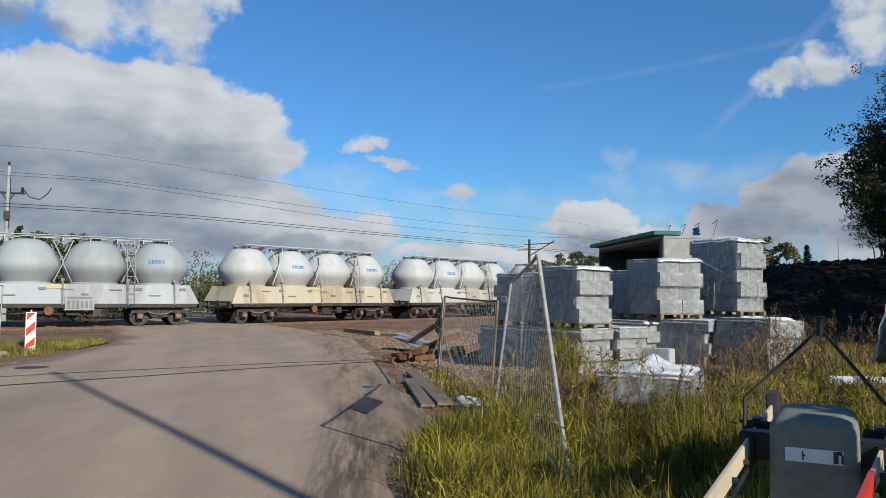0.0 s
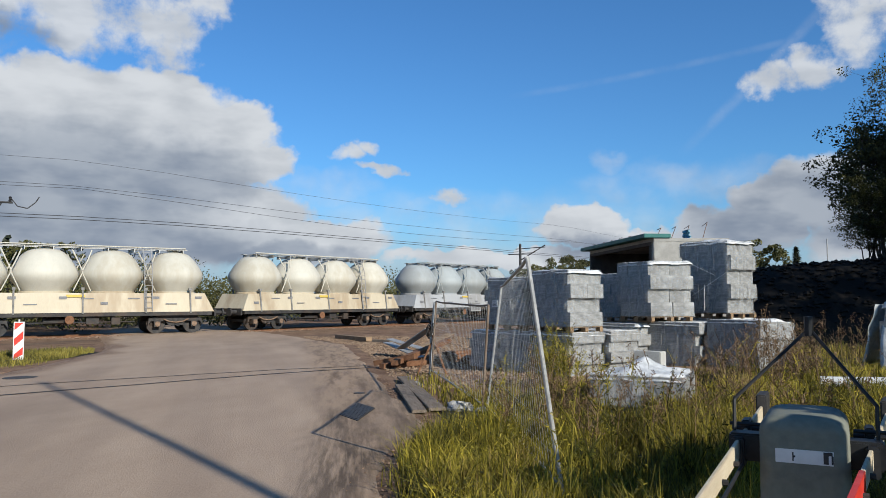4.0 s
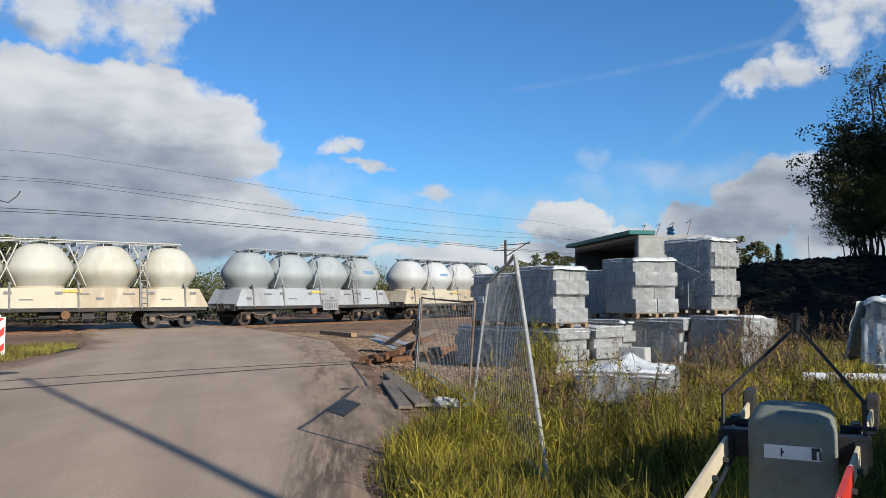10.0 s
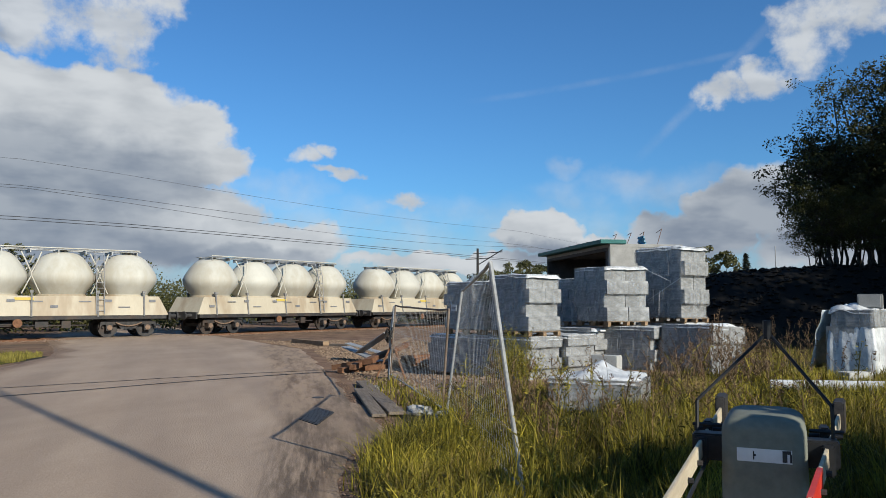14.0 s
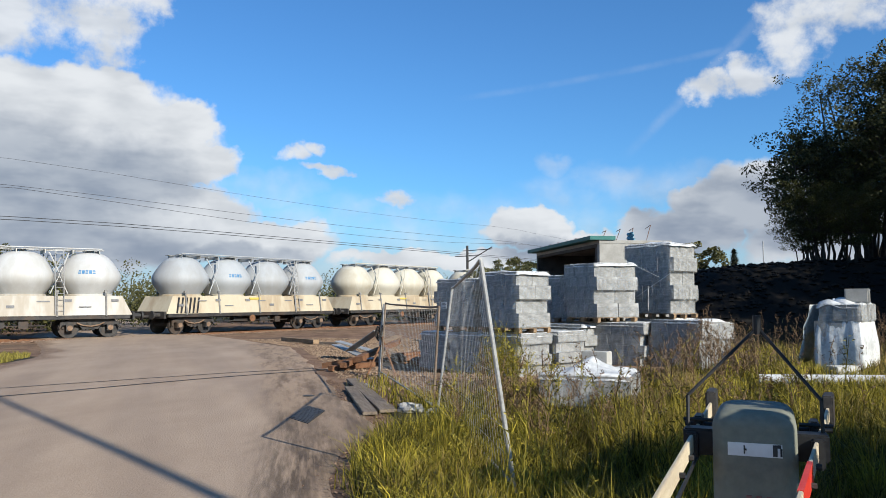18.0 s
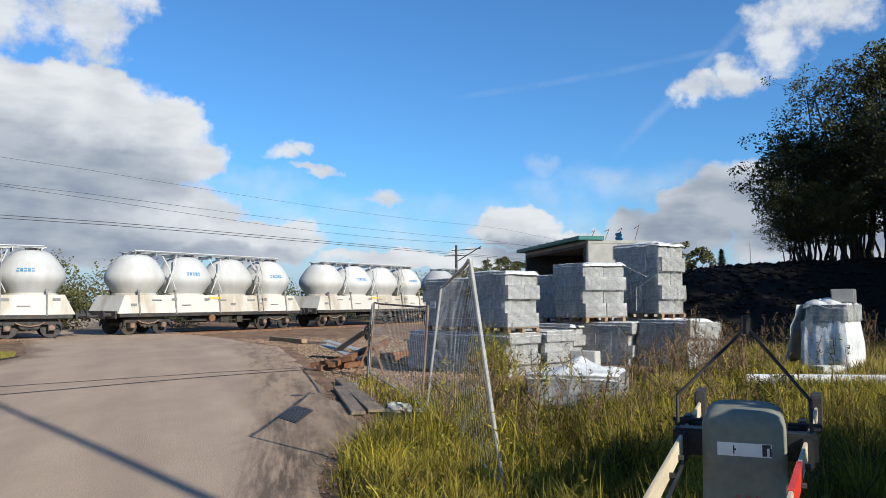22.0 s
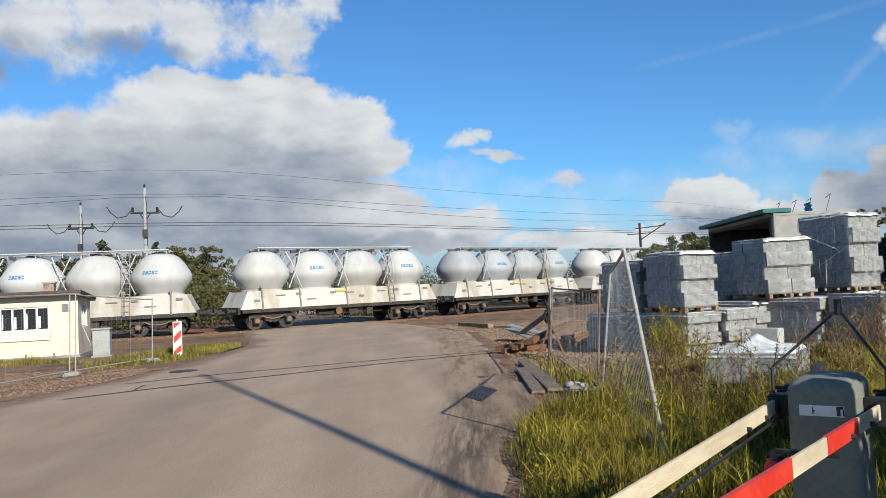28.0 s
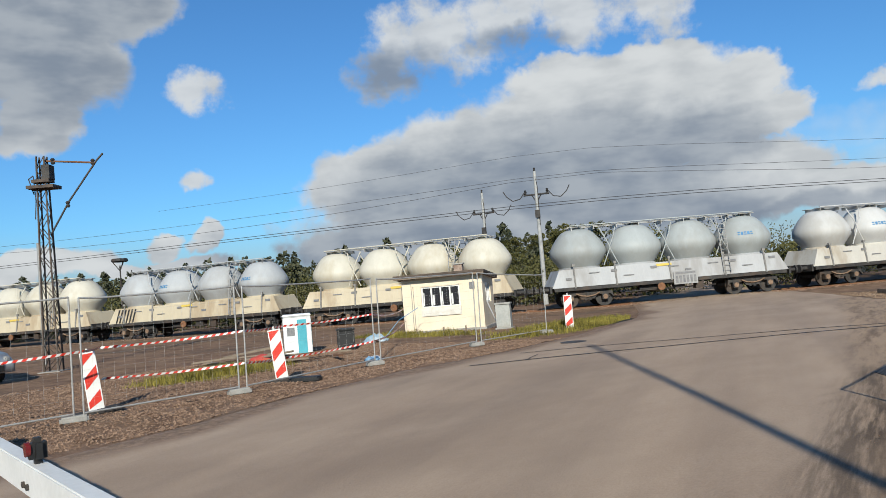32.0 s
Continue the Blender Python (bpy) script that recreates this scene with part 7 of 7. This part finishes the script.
small = tagged(broad_tree(5, 5.0, 1.7, 8000, 0.085, LEAF_OLIVE, "small_tree", 3, 0.2), "small olive-green tree beyond the stacks", "tree", "distant small trees")
fir = tagged(spruce(6, 5.5), "small dark spruce on the skyline", "spruce", "distant spruces")
first = True
for deg, r, rz, z in ((6.4, 62, 0, -0.9), (8.6, 58, 50, -0.6), (9.8, 60, 90, -0.4), (21.3, 58, 140, 0.3), (4.9, 80, 250, -0.6), (-29.0, 60, 30, 0.5), (-27.9, 63, 110, 0.2), (-31.5, 62, 200, -0.2), (-35.0, 66, 290, -0.2), (-24.5, 64, 60, -0.4), (-38.5, 60, 10, -0.6)):
    x, y = at_bearing(deg, r)
    m = pose(x, y, z - 0.2, 0, 0, rz)
    if first:
        small.matrix_world, first = m, False
    else:
        copy_thing(small, m)
first = True
for deg, r in ((23.7, 66), (19.2, 75)):
    x, y = at_bearing(deg, r)
    m = pose(x, y, 0.1 if deg > 20 else -2.0, 0, 0, deg * 17)
    if first:
        fir.matrix_world, first = m, False
    else:
        copy_thing(fir, m)
bm = bmesh.new()
x, y = at_bearing(25.6, 75)
rod(bm, (x, y, -0.3), (x, y, 6.8), 0.09, 0.05, 8)
tagged(part("thin_mast", bm, STEEL), "thin pale mast on the skyline", "mast")


def far_woods():
    """Bushes behind the track, and the pine wood further off."""
    rng = random.Random(31)
    for name, mat, n, off0, off1, h0, h1, s0, s1, label in (
            ("trackside_bushes", LEAF_OLIVE, 230, 6, 18, 1.8, 4.3, -110, 50, "olive-green bushes behind the railway track"),
            ("pine_wood", NEEDLE, 1100, 26, 75, 4.2, 7.0, -200, -8, "dark pine wood beyond the railway")):
        verts, faces = [], []
        for _ in range(n):
            s = rng.uniform(s0, s1)
            p, h = track(s)
            o = rng.uniform(off0, off1)
            x, y = p.x - math.sin(h) * o, p.y + math.cos(h) * o
            top = rng.uniform(h0, h1)
            if mat is LEAF_OLIVE:
                for k in range(5):
                    crown_quads(verts, faces, (x + rng.uniform(-1, 1), y + rng.uniform(-1, 1), top * rng.uniform(0.2, 0.8)), top * 0.36, 140, 0.085, rng, 1.0)
            else:
                for k in range(190):
                    f = rng.random() ** 0.8
                    r = top * 0.34 * (1 - f) ** 0.75 * rng.uniform(0.25, 1.1) + 0.08
                    a = rng.uniform(0, 6.28)
                    c = Vector((x + r * math.cos(a), y + r * math.sin(a), top * (0.05 + 0.95 * f)))
                    crown_quads(verts, faces, c, 0.12, 1, 0.21, rng)
        ob = mesh_object(name, verts, faces, mat)
        tagged(ob, label, "bushes" if mat is LEAF_OLIVE else "wood", kind="stuff")


far_woods()


# ---- loose stones beside the road ----
def stones(name, spots, lo, hi, material, seed, label):
    rng = random.Random(seed)
    verts, faces = [], []
    ring = ((1, 0, 0), (-1, 0, 0), (0, 1, 0), (0, -1, 0), (0, 0, 1), (0, 0, -1))
    tri = ((0, 2, 4), (2, 1, 4), (1, 3, 4), (3, 0, 4), (2, 0, 5), (1, 2, 5), (3, 1, 5), (0, 3, 5))
    for x, y, _ in spots:
        r = rng.uniform(lo, hi)
        z = land(x, y) + r * 0.15
        k = len(verts)
        a = rng.uniform(0, 6.28)
        c, s = math.cos(a), math.sin(a)
        for u, v, w in ring:
            f = r * rng.uniform(0.6, 1.25)
            px, py = (u * c - v * s) * f, (u * s + v * c) * f
            verts.append((x + px, y + py, z + w * f * 0.6))
        faces += [tuple(k + i for i in t) for t in tri]
    ob = mesh_object(name, verts, faces, material)
    tagged(ob, label, "stones", kind="stuff")


STONE = surface("stone_chips", (0.10, 0.055, 0.034), (0.36, 0.24, 0.165), 9, 0.95, 0.2, 30)
RUBBLE = surface("tan_rubble", (0.11, 0.066, 0.040), (0.38, 0.27, 0.18), 9, 0.95, 0.2, 30)
stones("gravel", scatter(52000, -19, -8.2, -2, 17, lambda x, y: 1.0 if x < lerp(LEFT_EDGE, y) + 0.05 + 0.45 * noise.noise((x, y, 3)) else 0, 41), 0.012, 0.036, STONE, 41, "loose brown gravel chips along the road")
stones("gravel", scatter(18000, -9, 4, 14, 36, lambda x, y: 1.0 if x > lerp(RIGHT_EDGE, y) + 0.2 else 0, 42), 0.016, 0.06, RUBBLE, 42, "loose tan rubble round the scrap heap")
stones("ballast_stones", [(p.x - math.sin(h) * o, p.y + math.cos(h) * o, 1) for p, h, o in ((*track(random.Random(k).uniform(-75, 40)), random.Random(k + 9).uniform(-2.6, -0.9)) for k in range(5000))], 0.04, 0.08, STONE, 43, "brown ballast stones beside the rails")
# clods as dark as the bank, its shade included in their colour
SHADED_CLOD = surface("shaded_clod", (0.003, 0.0025, 0.002), (0.02, 0.016, 0.012), 9, 0.95, 0.3, 30)
stones("earth_clods", scatter(5000, 8, 30, 18, 34, lambda x, y: min(1, bank(x, y) * 0.6), 44), 0.05, 0.16, SHADED_CLOD, 44, "clods of earth on the bank, coloured dark for shade")


def shade_shrubs():
    """Two shrubs added out of view beside the viewer's car, to cast shade on the verge."""
    root = tagged(broad_tree(9, 2.2, 1.25, 16000, 0.08, LEAF_DARK, "shrub", 5, 0.1), "unseen dense dark green shrub added to shade the verge", "shrub")
    root.matrix_world = pose(5.3, 2.7, land(5.3, 2.7) - 0.05)
    slim = tagged(broad_tree(12, 2.35, 0.55, 5000, 0.05, LEAF_DARK, "shrub", 3, 0.1), "unseen slim dark green shrub added to shade the near grass", "shrub")
    slim.matrix_world = pose(3.5, 0.9, land(3.5, 0.9) - 0.05)


shade_shrubs()


def signal_post():
    # added out of view, so that its shadow covers the housing's front
    x, y = 1.82, 1.48
    root = thing("signal_post", pose(x, y, land(x, y) - 0.03, 0, 0, -38))
    part("post", box(bmesh.new(), -0.075, 0.075, -0.075, 0.075, 0, 1.86, bevel=0.01), GREY_CABINET, root)
    part("cap", box(bmesh.new(), -0.085, 0.085, -0.085, 0.085, 1.86, 1.88, bevel=0.006), STEEL, root)
    part("footing", box(bmesh.new(), -0.16, 0.16, -0.16, 0.16, -0.05, 0.06, bevel=0.02), CONCRETE, root)
    tagged(root, "unseen square grey steel post added to shade the barrier machine", "post")


signal_post()


stones("road_grit", scatter(900, -2.4, 1.2, 6.0, 16.0, lambda x, y: max(0, 1 - abs(x - lerp(RIGHT_EDGE, y) + 0.25) / 0.6), 46), 0.008, 0.028, STONE, 46, "grit and crumbs along the broken road edge")


motions()
